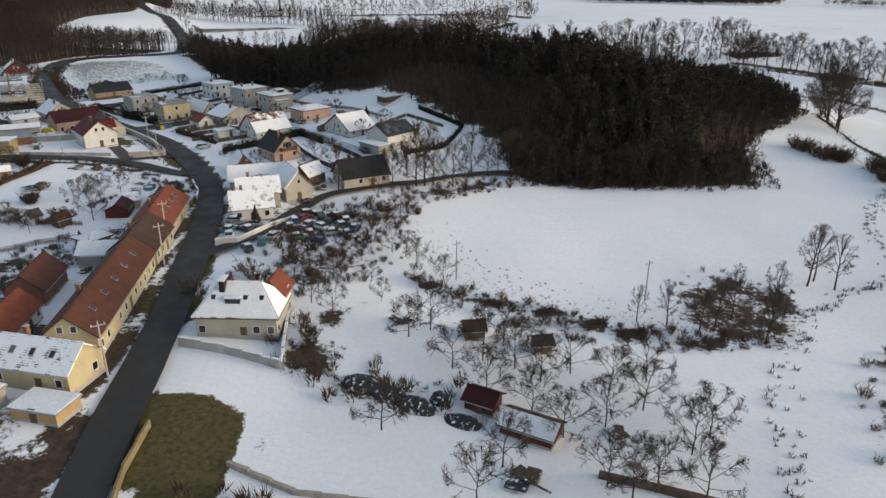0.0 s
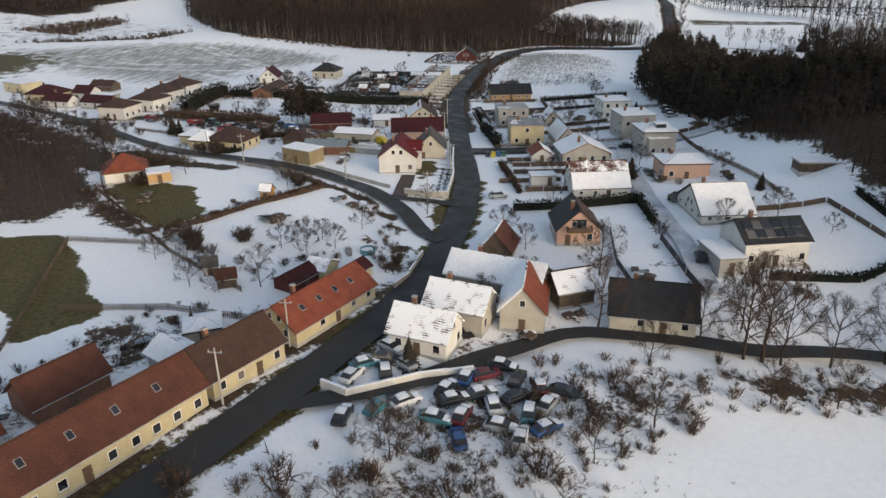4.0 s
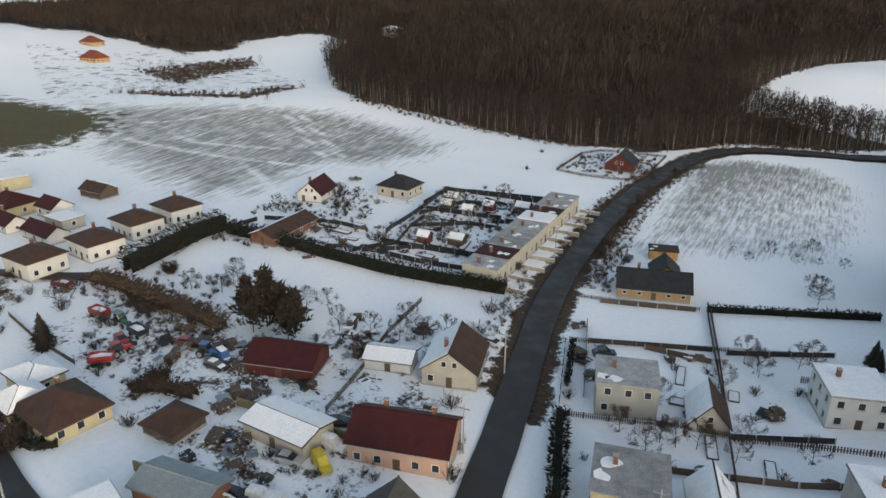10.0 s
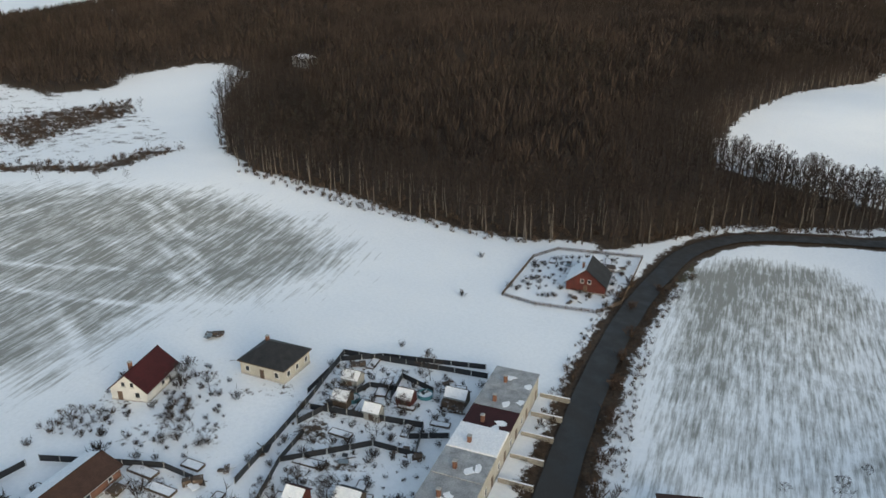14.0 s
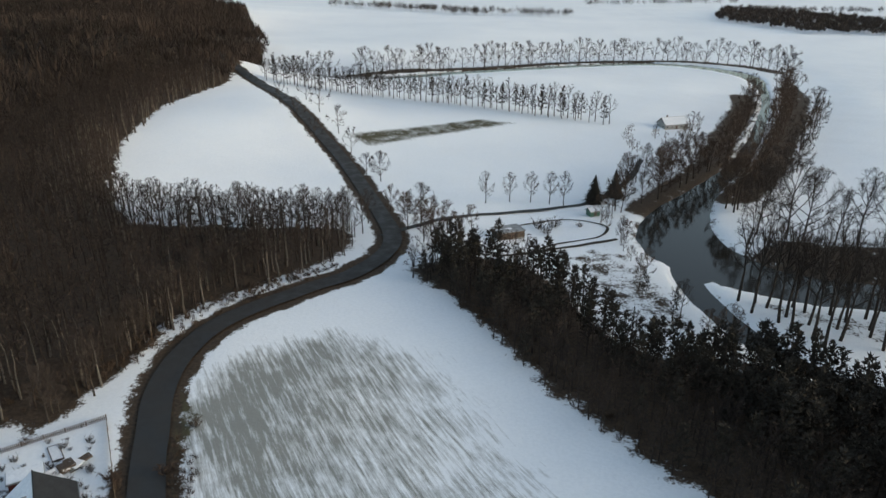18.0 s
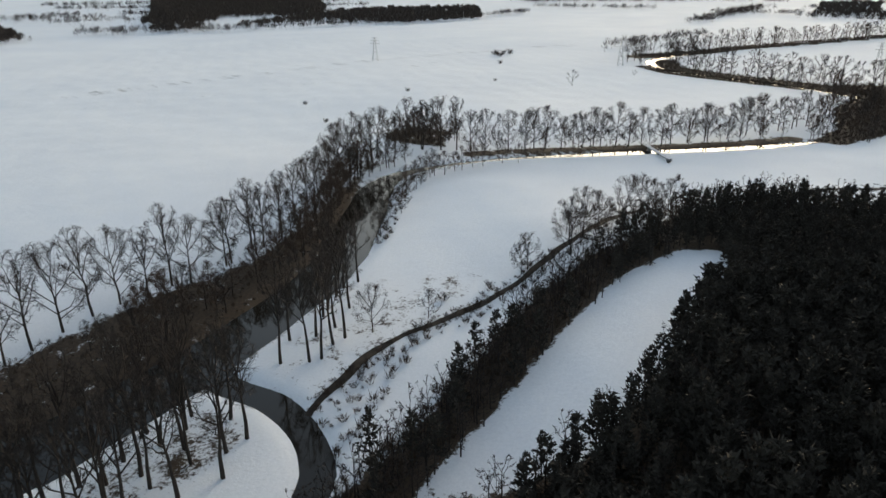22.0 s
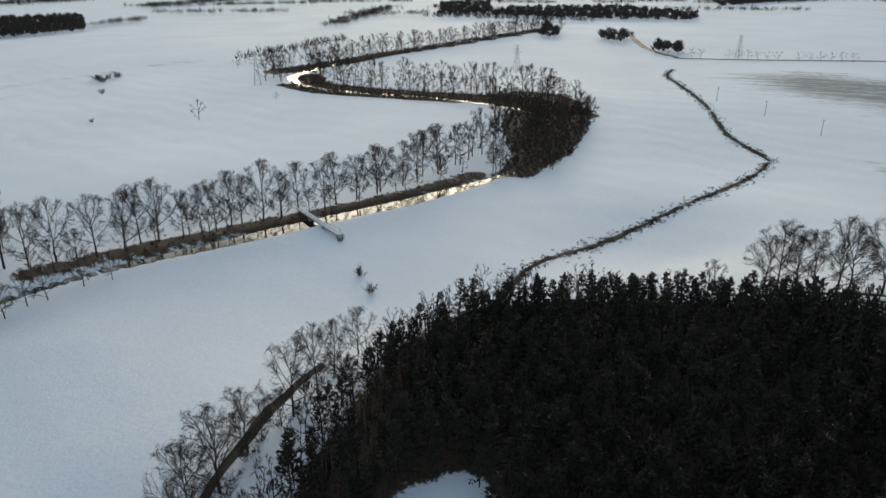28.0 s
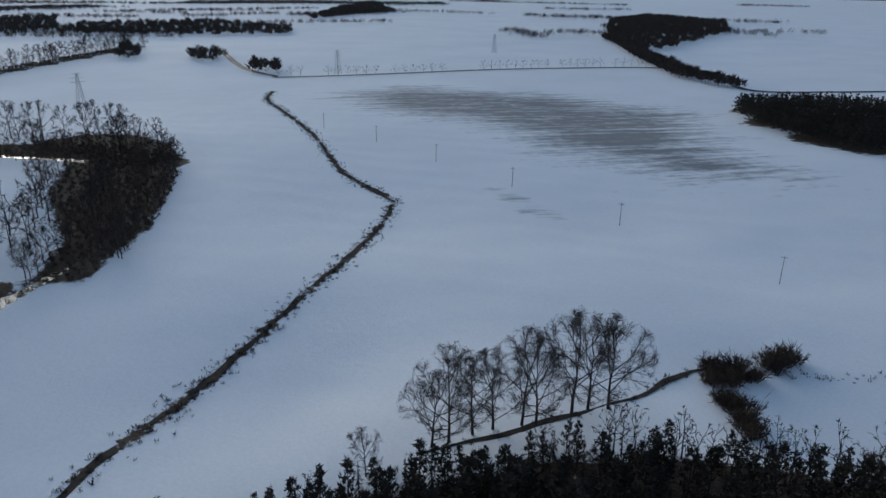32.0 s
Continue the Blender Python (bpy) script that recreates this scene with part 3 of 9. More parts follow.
GARDEN_EARTH = [([(-104, 131), (-101, 140), (-84, 152), (-66, 160), (-58, 150), (-60, 130), (-80, 124)], 0.3), ([(-172, 182), (-202, 196), (-190, 214), (-166, 208), (-138, 208), (-126, 202), (-132, 188)], 0.42),
                ([(-152, 224), (-136, 246), (-126, 240), (-118, 226), (-134, 214)], 0.45), ([(-128, 262), (-112, 246), (-96, 262), (-108, 284)], 0.4), ([(-84, 216), (-64, 196), (-56, 206), (-76, 226)], 0.4),
                ([(-44, 214), (-30, 196), (-20, 204), (-34, 226)], 0.4), ([(-30, 190), (-14, 178), (4, 196), (-6, 212)], 0.4), ([(-52, 236), (-36, 226), (-22, 234), (-50, 262)], 0.38), ([(-66, 100), (-74, 92), (-86, 112), (-70, 126), (-60, 120)], 0.55),
                ([(-36, 128), (-22, 128), (-14, 138), (-20, 148), (-30, 146)], 0.5), ([(-24, 108), (-12, 112), (-6, 126), (-16, 134), (-30, 122)], 0.48), ([(-22, 84), (-14, 92), (-10, 104), (-20, 104)], 0.62)]
CLEAN_SNOW = [[(-113, 179.5), (-89, 181.5), (-80, 183.6), (-77.6, 186), (-84, 195), (-88, 190), (-99, 184), (-100, 200), (-104, 200), (-112, 196), (-122, 189), (-118, 183)], [(-106, 152), (-102, 170), (-80, 165.5), (-71, 158), (-79, 146), (-84, 139), (-98, 141)],
              [(-148, 171.5), (-117, 178.5), (-123, 185), (-130, 188), (-145, 184)], [(-72.6, 153.6), (-64.6, 160), (-62, 152), (-66, 149)], [(-140, 153), (-108, 150), (-106, 168), (-116, 170), (-132, 164)]]
VERGES = [([(-6, 118.5), (1.1, 112), (12.6, 107.5), (22, 104.5), (33.8, 99), (44.5, 97)], 1.4, 0.8), ([(-114, 171), (-105, 172.2), (-96, 172.9), (-87, 171.6), (-76, 168.2), (-69, 164.2)], 1.3, 0.95), ([(-108.4, 134.3), (-104.4, 150.9), (-102.3, 172)], 1.5, 0.9), ([(-80.4, 136.8), (-76.2, 147.7), (-72.6, 154)], 0.7, 0.7), ([(-61, 151), (-63.4, 157), (-66.4, 161)], 1.5, 0.85), ([(-112.6, 179.2), (-113, 182.6)], 0.7, 0.9),
          ([(-128, 165.5), (-140, 161.5), (-155, 157)], 2.6, 0.8), ([(-98, 181), (-89.5, 182), (-93.4, 186.4)], 0.4, 0.5)]
WEST_SLOPE = [(-126, 158), (-160, 160), (-220, 161), (-255, 158), (-290, 150), (-290, 120), (-240, 130), (-180, 140), (-140, 148)]
BROWN_PATCHES += [([(343, -160), (331, -140), (290, -95), (255, -76), (206, -68), (190, -120), (262, -210), (304, -205)], 0.9), ([(-150, 130), (-143, 136), (-124, 140), (-110, 136), (-112, 131), (-126, 128)], 0.75), ([(-233, 374), (-225, 400), (-224, 426), (-215, 450), (-191, 480), (-205, 488), (-230, 462), (-240, 430), (-250, 400)], 0.78), ([(-178, 150), (-166, 163), (-148, 165), (-140, 160), (-150, 146), (-170, 138)], 0.92), ([(-139, 138), (-150, 146), (-160, 149), (-154, 161), (-141, 160), (-138, 152), (-124, 152), (-110, 144), (-112, 136)], 0.85), (WEST_SLOPE, 0.68), ([(-640, 190), (-440, 190), (-420, 240), (-430, 320), (-520, 330), (-600, 270)], 0.46), ([(-51, 63.1), (-46.8, 65.3), (-39.9, 58.3), (-40.7, 36.9), (-65.5, 36.4), (-64.9, 57.7)], 0.8), ([(-9.1, 140.2), (-2.5, 121.9), (35.1, 114.4), (72.7, 121.8), (46.4, 134.9), (11, 137.7)], 0.35), ([(-64.5, 76.6), (-57.1, 76.6), (-60.1, 107.8), (-70.6, 110.1), (-74, 89.2)], 0.5), ([(-46.8, 127.3), (-38.7, 126.6), (-31, 163), (-38.6, 166.8), (-49.9, 153)], 0.5),
                  ([(-49.2, 58), (-62.9, 53.5), (-64.6, 74.5), (-47.6, 74.6)], 0.55), ([(-32.9, 118.5), (-18.7, 128.8), (-22, 150.4), (-30.3, 144.3)], 0.55), ([(-111, 205), (-108, 222), (-130, 240), (-160, 218), (-140, 200)], 0.44), ([(-220, 232), (-200, 226), (-180, 244), (-204, 262)], 0.45)]
MILL_LEAT = [(-30, 421), (2, 418), (36, 401), (61, 393), (95, 383), (120, 372)]

# ---- mesh helpers ----
def fast_mesh(name, v, f, mats, smooth=False):
    """A mesh from arrays of vertices and triangles or quads."""
    v, f = np.ascontiguousarray(v, dtype=np.float32), np.ascontiguousarray(f, dtype=np.int32)
    me = bpy.data.meshes.new(name)
    me.vertices.add(len(v))
    me.vertices.foreach_set("co", v.ravel())
    n = f.shape[1]
    me.loops.add(f.size)
    me.loops.foreach_set("vertex_index", f.ravel())
    me.polygons.add(len(f))
    me.polygons.foreach_set("loop_start", np.arange(0, f.size, n, dtype=np.int32))
    me.polygons.foreach_set("loop_total", np.full(len(f), n, dtype=np.int32))
    if smooth:
        me.polygons.foreach_set("use_smooth", np.ones(len(f), bool))
    me.update(calc_edges=True)
    for m in mats if isinstance(mats, (list, tuple)) else [mats]:
        me.materials.append(m)
    return me


def part(name, data, mat, parent, label=""):
    """Links a bmesh or a mesh as one mesh object under a thing."""
    if isinstance(data, bmesh.types.BMesh):
        me = bpy.data.meshes.new(name)
        data.to_mesh(me)
        data.free()
    else:
        me = data
    if mat and not me.materials:
        me.materials.append(mat)
    ob = new(name, me)
    ob.parent = parent
    return tagged(ob, label)


def thing(name, label, cat, x, y, ang=0.0, z=None, group=""):
    ob = new(name)
    ob.empty_display_size = 0.3
    ob.matrix_basis = pose(x, y, gz(x, y) if z is None else z, 0, 0, ang)
    return tagged(ob, label, cat, group)


def add_box(bm, x0, x1, y0, y1, z0, z1):
    vs = [bm.verts.new(c) for c in ((x0, y0, z0), (x1, y0, z0), (x1, y1, z0), (x0, y1, z0), (x0, y0, z1), (x1, y0, z1), (x1, y1, z1), (x0, y1, z1))]
    for q in ((3, 2, 1, 0), (4, 5, 6, 7), (0, 1, 5, 4), (1, 2, 6, 5), (2, 3, 7, 6), (3, 0, 4, 7)):
        bm.faces.new([vs[i] for i in q])
    return vs


def box(x0, x1, y0, y1, z0, z1, bevel=0.0):
    bm = bmesh.new()
    add_box(bm, x0, x1, y0, y1, z0, z1)
    if bevel:
        bmesh.ops.bevel(bm, geom=bm.edges[:], offset=bevel, segments=1, affect='EDGES')
    return bm


def rod(bm, a, b, r0, r1=None, sides=6):
    a, b = Vector(a), Vector(b)
    r1 = r0 if r1 is None else r1
    d = (b - a).normalized()
    u = d.orthogonal().normalized()
    w = d.cross(u)
    ring = [[bm.verts.new(c + (u * math.cos(k * math.tau / sides) + w * math.sin(k * math.tau / sides)) * r) for k in range(sides)] for c, r in ((a, r0), (b, r1))]
    for k in range(sides):
        bm.faces.new((ring[0][k], ring[0][(k + 1) % sides], ring[1][(k + 1) % sides], ring[1][k]))
    bm.faces.new(ring[1])
    bm.faces.new(ring[0][::-1])


# ---- ground sheet ----
def spaced(lo, hi, step, far_lo, far_hi, growth=1.28):
    mid = np.arange(lo, hi + step, step)
    out, s, a = [], step, mid[-1]
    while a < far_hi:
        s *= growth
        a += s
        out.append(a)
    low, s, a = [], step, mid[0]
    while a > far_lo:
        s *= growth
        a -= s
        low.append(a)
    return np.array(low[::-1] + list(mid) + out)


def soft(g, width):
    """One well inside, nought well outside, of a signed distance."""
    return np.clip(0.5 - g / width, 0, 1)


def make_ground():
    xs, ys = spaced(-480, 720, 2.9, -4600, 4600), spaced(30, 960, 2.9, -4600, 4600)
    X, Y = np.meshgrid(xs, ys)
    nx, ny = len(xs), len(ys)
    x, y = X.ravel(), Y.ravel()
    z = height(x, y)
    z += 0.12 * np.sin(x * 0.21 + 1.3 * np.sin(y * 0.11)) * np.sin(y * 0.17 + 0.7)
    for ln, half in ((MAIN_ROAD, 3.4), (SIDE_ROAD, 2.6), (LANE_EAST, 3.0), (LANE_PINK, 2.4), (LANE_SOUTH, 2.3), (LANE_WEST, 2.6)):
        z -= 0.32 * soft(line_gap(x, y, smooth_line(ln)) - half - 0.6, 3)
    i = np.arange(nx * ny).reshape(ny, nx)
    quads = np.stack([i[:-1, :-1], i[:-1, 1:], i[1:, 1:], i[1:, :-1]], -1).reshape(-1, 4)
    me = fast_mesh("ground", np.stack([x, y, z], 1), quads, M_GROUND, True)
    litter = np.zeros(len(x))
    grass, thin = litter.copy(), litter.copy()
    wood = soft(area_gap(x, y, PINE_WOOD), 14) * (1 - soft(area_gap(x, y, STRIP) - 2, 6)) * 0.90
    litter = np.maximum(litter, wood)
    litter = np.maximum(litter, soft(area_gap(x, y, HILL_WOOD) + 1, 14) * 0.94)
    litter = np.maximum(litter, soft(area_gap(x, y, WEST_WOOD), 12) * 0.8)
    for k, poly in enumerate(SHRUBBERY):
        litter = np.maximum(litter, soft(area_gap(x, y, poly), 13) * (0.52 if k < 3 else 0.70))
    bank = np.minimum(line_gap(x, y, RIVER_C) - 2, line_gap(x, y, BROOK_C))
    litter = np.maximum(litter, soft(bank - 3, 12) * 0.62)
    litter = np.maximum(litter, soft(line_gap(x, y, smooth_line(DITCH)) - 2.6, 3) * 0.70)
    litter = np.maximum(litter, soft(line_gap(x, y, smooth_line(BROOK_EAST)) - 0.6, 3) * 0.5)
    for ln in (MILL_LEAT,):
        litter = np.maximum(litter, soft(line_gap(x, y, smooth_line(ln)) - 1.5, 4) * 0.72)
    for poly in VILLAGE_GRASS:
        grass = np.maximum(grass, soft(area_gap(x, y, poly) - 0.8, 2.5) * 1.05)
    road = smooth_line(MAIN_ROAD)
    verge = soft(line_gap(x, y, road) - 6.4, 5) * 0.86
    litter = np.maximum(litter, verge * (y > 236))
    grass = np.maximum(grass, soft(line_gap(x, y, smooth_line(MAIN_ROAD[4:11])) - 5.2, 3) * 0.7)
    grass = np.maximum(grass, soft(area_gap(x, y, GREEN_FIELD), 60) * 0.85)
    thin = np.maximum(thin, soft(area_gap(x, y, STUBBLE), 40) * 1.05)
    drilled = soft(area_gap(x, y, DRILLED) - 3, 18) * (0.80 + 0.42 * np.clip((-158 - x) / 50, 0, 1))
    thin = np.maximum(thin, drilled)
    thin = np.maximum(thin, soft(area_gap(x, y, DARK_FIELD), 110) * 1.12)
    thin = np.maximum(thin, soft(area_gap(x, y, PLOUGHED), 8) * 1.2)
    litter = np.maximum(litter, soft(area_gap(x, y, PLOUGHED), 8) * 0.55)
    thin = np.maximum(thin, soft(np.hypot((x - 500) / 3, y - 620) - 25, 40) * 0.6)
    for cx, cy, r in ((22.9, 124.3, 16), (46.5, 132.9, 14), (70.7, 65.1, 10)):
        thin = np.maximum(thin, soft(np.hypot(x - cx, (y - cy) * 2.2) - r, 14) * 0.4)
    village = soft(area_gap(x, y, [(-72.8, 132.1), (-58.5, 166.2), (-95, 176), (-180, 168), (-200, 195), (-150, 235), (-120, 240), (-112, 215), (-80, 190), (-30.6, 167.1), (-22.3, 145.4), (-38.9, 122.4), (-74, 94.4)]), 14)
    litter = np.maximum(litter, village * 0.48)
    west_verge = soft(line_gap(x, y, smooth_line([(-41.5, 58), (-44, 72), (-46.5, 92), (-50, 110), (-53, 128), (-55.5, 143)])) - 1.6, 3)
    litter = np.maximum(litter, west_verge * 0.95)
    for poly, amount in GARDEN_EARTH:
        litter = np.maximum(litter, soft(area_gap(x, y, poly), 8) * amount)
    for poly, amount in (([(-66, 190), (-40, 180), (-10, 180), (0, 205), (-40, 245), (-85, 290), (-100, 285), (-130, 262), (-100, 225)], 0.32), ([(-196, 250), (-226, 290), (-200, 310), (-166, 262), (-190, 244)], 0.47),
                         ([(-245, 245), (-240, 285), (-215, 285), (-195, 240), (-222, 225)], 0.42), ([(-33.9, 58.7), (-22.9, 101.6), (-5.8, 119), (58.8, 106.6), (47.3, 59)], 0.33), ([(-228, 338), (-240, 362), (-222, 386), (-206, 356)], 0.42)):
        litter = np.maximum(litter, soft(area_gap(x, y, poly), 12) * amount)
    for track in TRACKS:
        g = line_gap(x, y, smooth_line(track, 3))
        thin *= 1 - 0.5 * soft(g - 0.4, 3.0)
    for poly, amount in BROWN_PATCHES:
        litter = np.maximum(litter, soft(area_gap(x, y, poly), 10) * amount)
    for poly in CLEAN_SNOW:
        litter *= 1 - 0.75 * soft(area_gap(x, y, poly), 4)
    for ln, half, amount in VERGES:
        litter = np.maximum(litter, soft(line_gap(x, y, smooth_line(ln, 3)) - half, 2.5) * amount)
    for ln, half, amount in BANK_LINES:
        litter = np.maximum(litter, soft(line_gap(x, y, smooth_line(ln)) - half, 7) * amount)
    thin = np.maximum(thin, soft(area_gap(x, y, [(290, 132), (275, 118), (215, 128), (243, 146)]), 12) * 0.7)
    for ln, half, amount in (([(230, 770), (287, 754), (389, 716), (540, 664), (692, 566), (720, 530)], 14, 0.62), ([(200, 730), (238, 709), (296, 674), (347, 651)], 7, 0.6)):
        thin = np.maximum(thin, soft(line_gap(x, y, smooth_line(ln)) - half, 14) * amount)
    litter = np.maximum(litter, soft(line_gap(x, y, smooth_line([(-14, 363), (20, 356), (64, 347)])) - 2.5, 3) * 0.42)
    which = np.where(x > 100, 1.0, np.where((x > -230) & (y > 295), 0.5, 0.0))
    cover = np.stack([litter, grass, thin, which], 1).astype(np.float32)
    att = me.color_attributes.new("cover", 'FLOAT_COLOR', 'POINT')
    att.data.foreach_set("color", cover.ravel())
    return tagged(new("ground", me), "snow-covered fields, gardens and woodland floor in winter", "ground", kind="structure")


make_ground()


def ribbon(name, label, cat, pts, width, lift, mat, step=3.0, level=None, wobble=0.0):
    """A strip along a plan line, laid on the land."""
    c = smooth_line(pts, step)
    d = np.gradient(c[:, :2], axis=0)
    d /= np.linalg.norm(d, axis=1)[:, None] + 1e-9
    nrm = np.stack([-d[:, 1], d[:, 0]], 1)
    half = c[:, 2] + width if c.shape[1] > 2 else np.full(len(c), width / 2)
    s = np.arange(len(c))
    cols = 5
    v = []
    for k in range(cols):
        off = (k / (cols - 1) * 2 - 1) * half
        if wobble and k in (0, cols - 1):
            off = off + wobble * np.sin(s * 0.9 + k) * np.sin(s * 0.37 + 2 * k)
        p = c[:, :2] + nrm * off[:, None]
        z = height(p[:, 0], p[:, 1]) + lift if level is None else np.full(len(c), level)
        v.append(np.column_stack([p, z]))
    if level is None:
        zm = np.max([a[:, 2] for a in v], axis=0)
        for a in v:
            a[:, 2] = zm
    v = np.stack(v, 1)
    i = np.arange(len(c) * cols).reshape(len(c), cols)
    q = np.stack([i[:-1, :-1], i[:-1, 1:], i[1:, 1:], i[1:, :-1]], -1).reshape(-1, 4)[:, ::-1]
    me = fast_mesh(name, v.reshape(-1, 3), q, mat, True)
    return tagged(new(name, me), label, cat, kind="structure")


M_LANE = rough_stuff("slushy_lane", (0.28, 0.29, 0.31), (0.66, 0.68, 0.71), 0.35, 0.7, 0.4, 0.05, 3, 0.0)
M_PAVING = rough_stuff("wet_paving", (0.045, 0.032, 0.028), (0.10, 0.068, 0.058), 1.2, 0.6, 0.3, 0.03, 9, 0.1)
M_EARTH = rough_stuff("dark_earth", (0.018, 0.014, 0.011), (0.06, 0.046, 0.034), 0.6, 0.95, 0.5, 0.1, 4, 0.1)
ribbon("water_river", "dark smooth river winding through snowy meadows", "river", RIVER, 5.2, 0, M_WATER, 8, WATER_Z)
ribbon("water_brook", "narrow dark brook round a wooded islet", "brook", BROOK, 4.0, 0, M_WATER, 4, WATER_Z + 0.004)
ribbon("road_main", "wet dark asphalt road cleared of snow", "road", MAIN_ROAD, 5.9, 0.12, M_ROAD, wobble=0.12)
ribbon("road_side", "wet asphalt side road between snowy verges", "road", SIDE_ROAD, 3.5, 0.20, M_ROAD, wobble=0.25)
ribbon("road_fork_link", "short wet asphalt link at a road fork", "road", FORK_LINK, 2.4, 0.16, M_ROAD, wobble=0.3)
ribbon("path_driveway", "dark red-brown paved driveway to a villa", "driveway", DRIVE, 3.4, 0.1, M_PAVING, 1.5, wobble=0.1)
ribbon("road_lane_east", "short asphalt lane between house plots", "road", LANE_EAST[:3], 5.0, 0.21, M_ROAD, wobble=0.3)
ribbon("road_lane_snowy", "lane with packed grey snow", "road", LANE_EAST[1:], 5.0, 0.19, M_LANE, wobble=0.5)
ribbon("road_lane_pink", "lane with packed grey snow and tracks", "road", LANE_PINK, 3.6, 0.2, M_LANE, wobble=0.3)
ribbon("road_lane_south", "narrow dark lane below the wood", "road", LANE_SOUTH, 3.4, 0.2, M_ROAD, wobble=0.3)
ribbon("road_lane_west", "short asphalt lane to white houses", "road", LANE_WEST, 4.0, 0.24, M_ROAD, wobble=0.3)
ribbon("road_lane_mill", "narrow dark lane towards a riverside farm", "road", [(-184, 490), (-165, 508), (-140, 520), (-122, 528), (-108, 537), (-90, 565), (-78, 596)], 2.6, 0.2, M_ROAD, wobble=0.3)
ribbon("path_ring", "trodden ring path in a snowy garden", "path", [(-142, 504), (-134, 510), (-121, 515), (-110, 511), (-109, 505), (-114, 498), (-126, 492), (-137, 484)], 0.9, 0.12, M_EARTH, 2, wobble=0.2)
ribbon("path_garden", "trodden dark path along a garden", "path", [(-148, 477), (-137, 482), (-126, 488), (-107, 497)], 1.6, 0.12, M_EARTH, 2, wobble=0.3)
ribbon("road_far", "distant dark country road", "road", FAR_ROAD, 7, 0.3, M_ROAD, 12)
ribbon("road_far_branch", "distant dark country road", "road", FAR_ROAD_TWO, 10, 0.3, M_ROAD, 20)
ribbon("path_ditch", "frozen field ditch with dark tufted banks", "ditch", DITCH, 1.8, 0.06, M_EARTH, 3, wobble=0.6)
ribbon("path_brook_east", "small dark field brook", "brook", BROOK_EAST[:6], 1.2, 0.08, M_EARTH, 3, wobble=0.6)
ribbon("path_leat", "narrow dark leat along the wood", "brook", MILL_LEAT, 2.2, 0.08, M_EARTH, 3, wobble=0.5)

# ---- trees ----
class Builder:
    """Collects triangles of branches, twigs and needles."""
    def __init__(self, seed):
        self.r, self.v, self.f = random.Random(seed), [], []

    def limb(self, a, b, r0, r1, sides=3):
        d = (b - a).normalized()
        u = d.orthogonal().normalized()
        w = d.cross(u)
        k0 = len(self.v)
        for c, r in ((a, r0), (b, r1)):
            for k in range(sides):
                t = k * math.tau / sides
                self.v.append(tuple(c + (u * math.cos(t) + w * math.sin(t)) * r))
        for k in range(sides):
            n = (k + 1) % sides
            self.f += [(k0 + k, k0 + n, k0 + sides + n), (k0 + k, k0 + sides + n, k0 + sides + k)]

    def blade(self, a, b, wide):
        side = (b - a).cross(Vector((self.r.uniform(-1, 1), self.r.uniform(-1, 1), self.r.uniform(-1, 1)))).normalized() * wide
        k = len(self.v)
        self.v += [tuple(a - side), tuple(a + side), tuple(b)]
        self.f.append((k, k + 1, k + 2))

    def jit(self, s):
        return Vector((self.r.uniform(-s, s), self.r.uniform(-s, s), self.r.uniform(-s, s)))

    def arrays(self):
        return np.array(self.v, float), np.array(self.f, int)


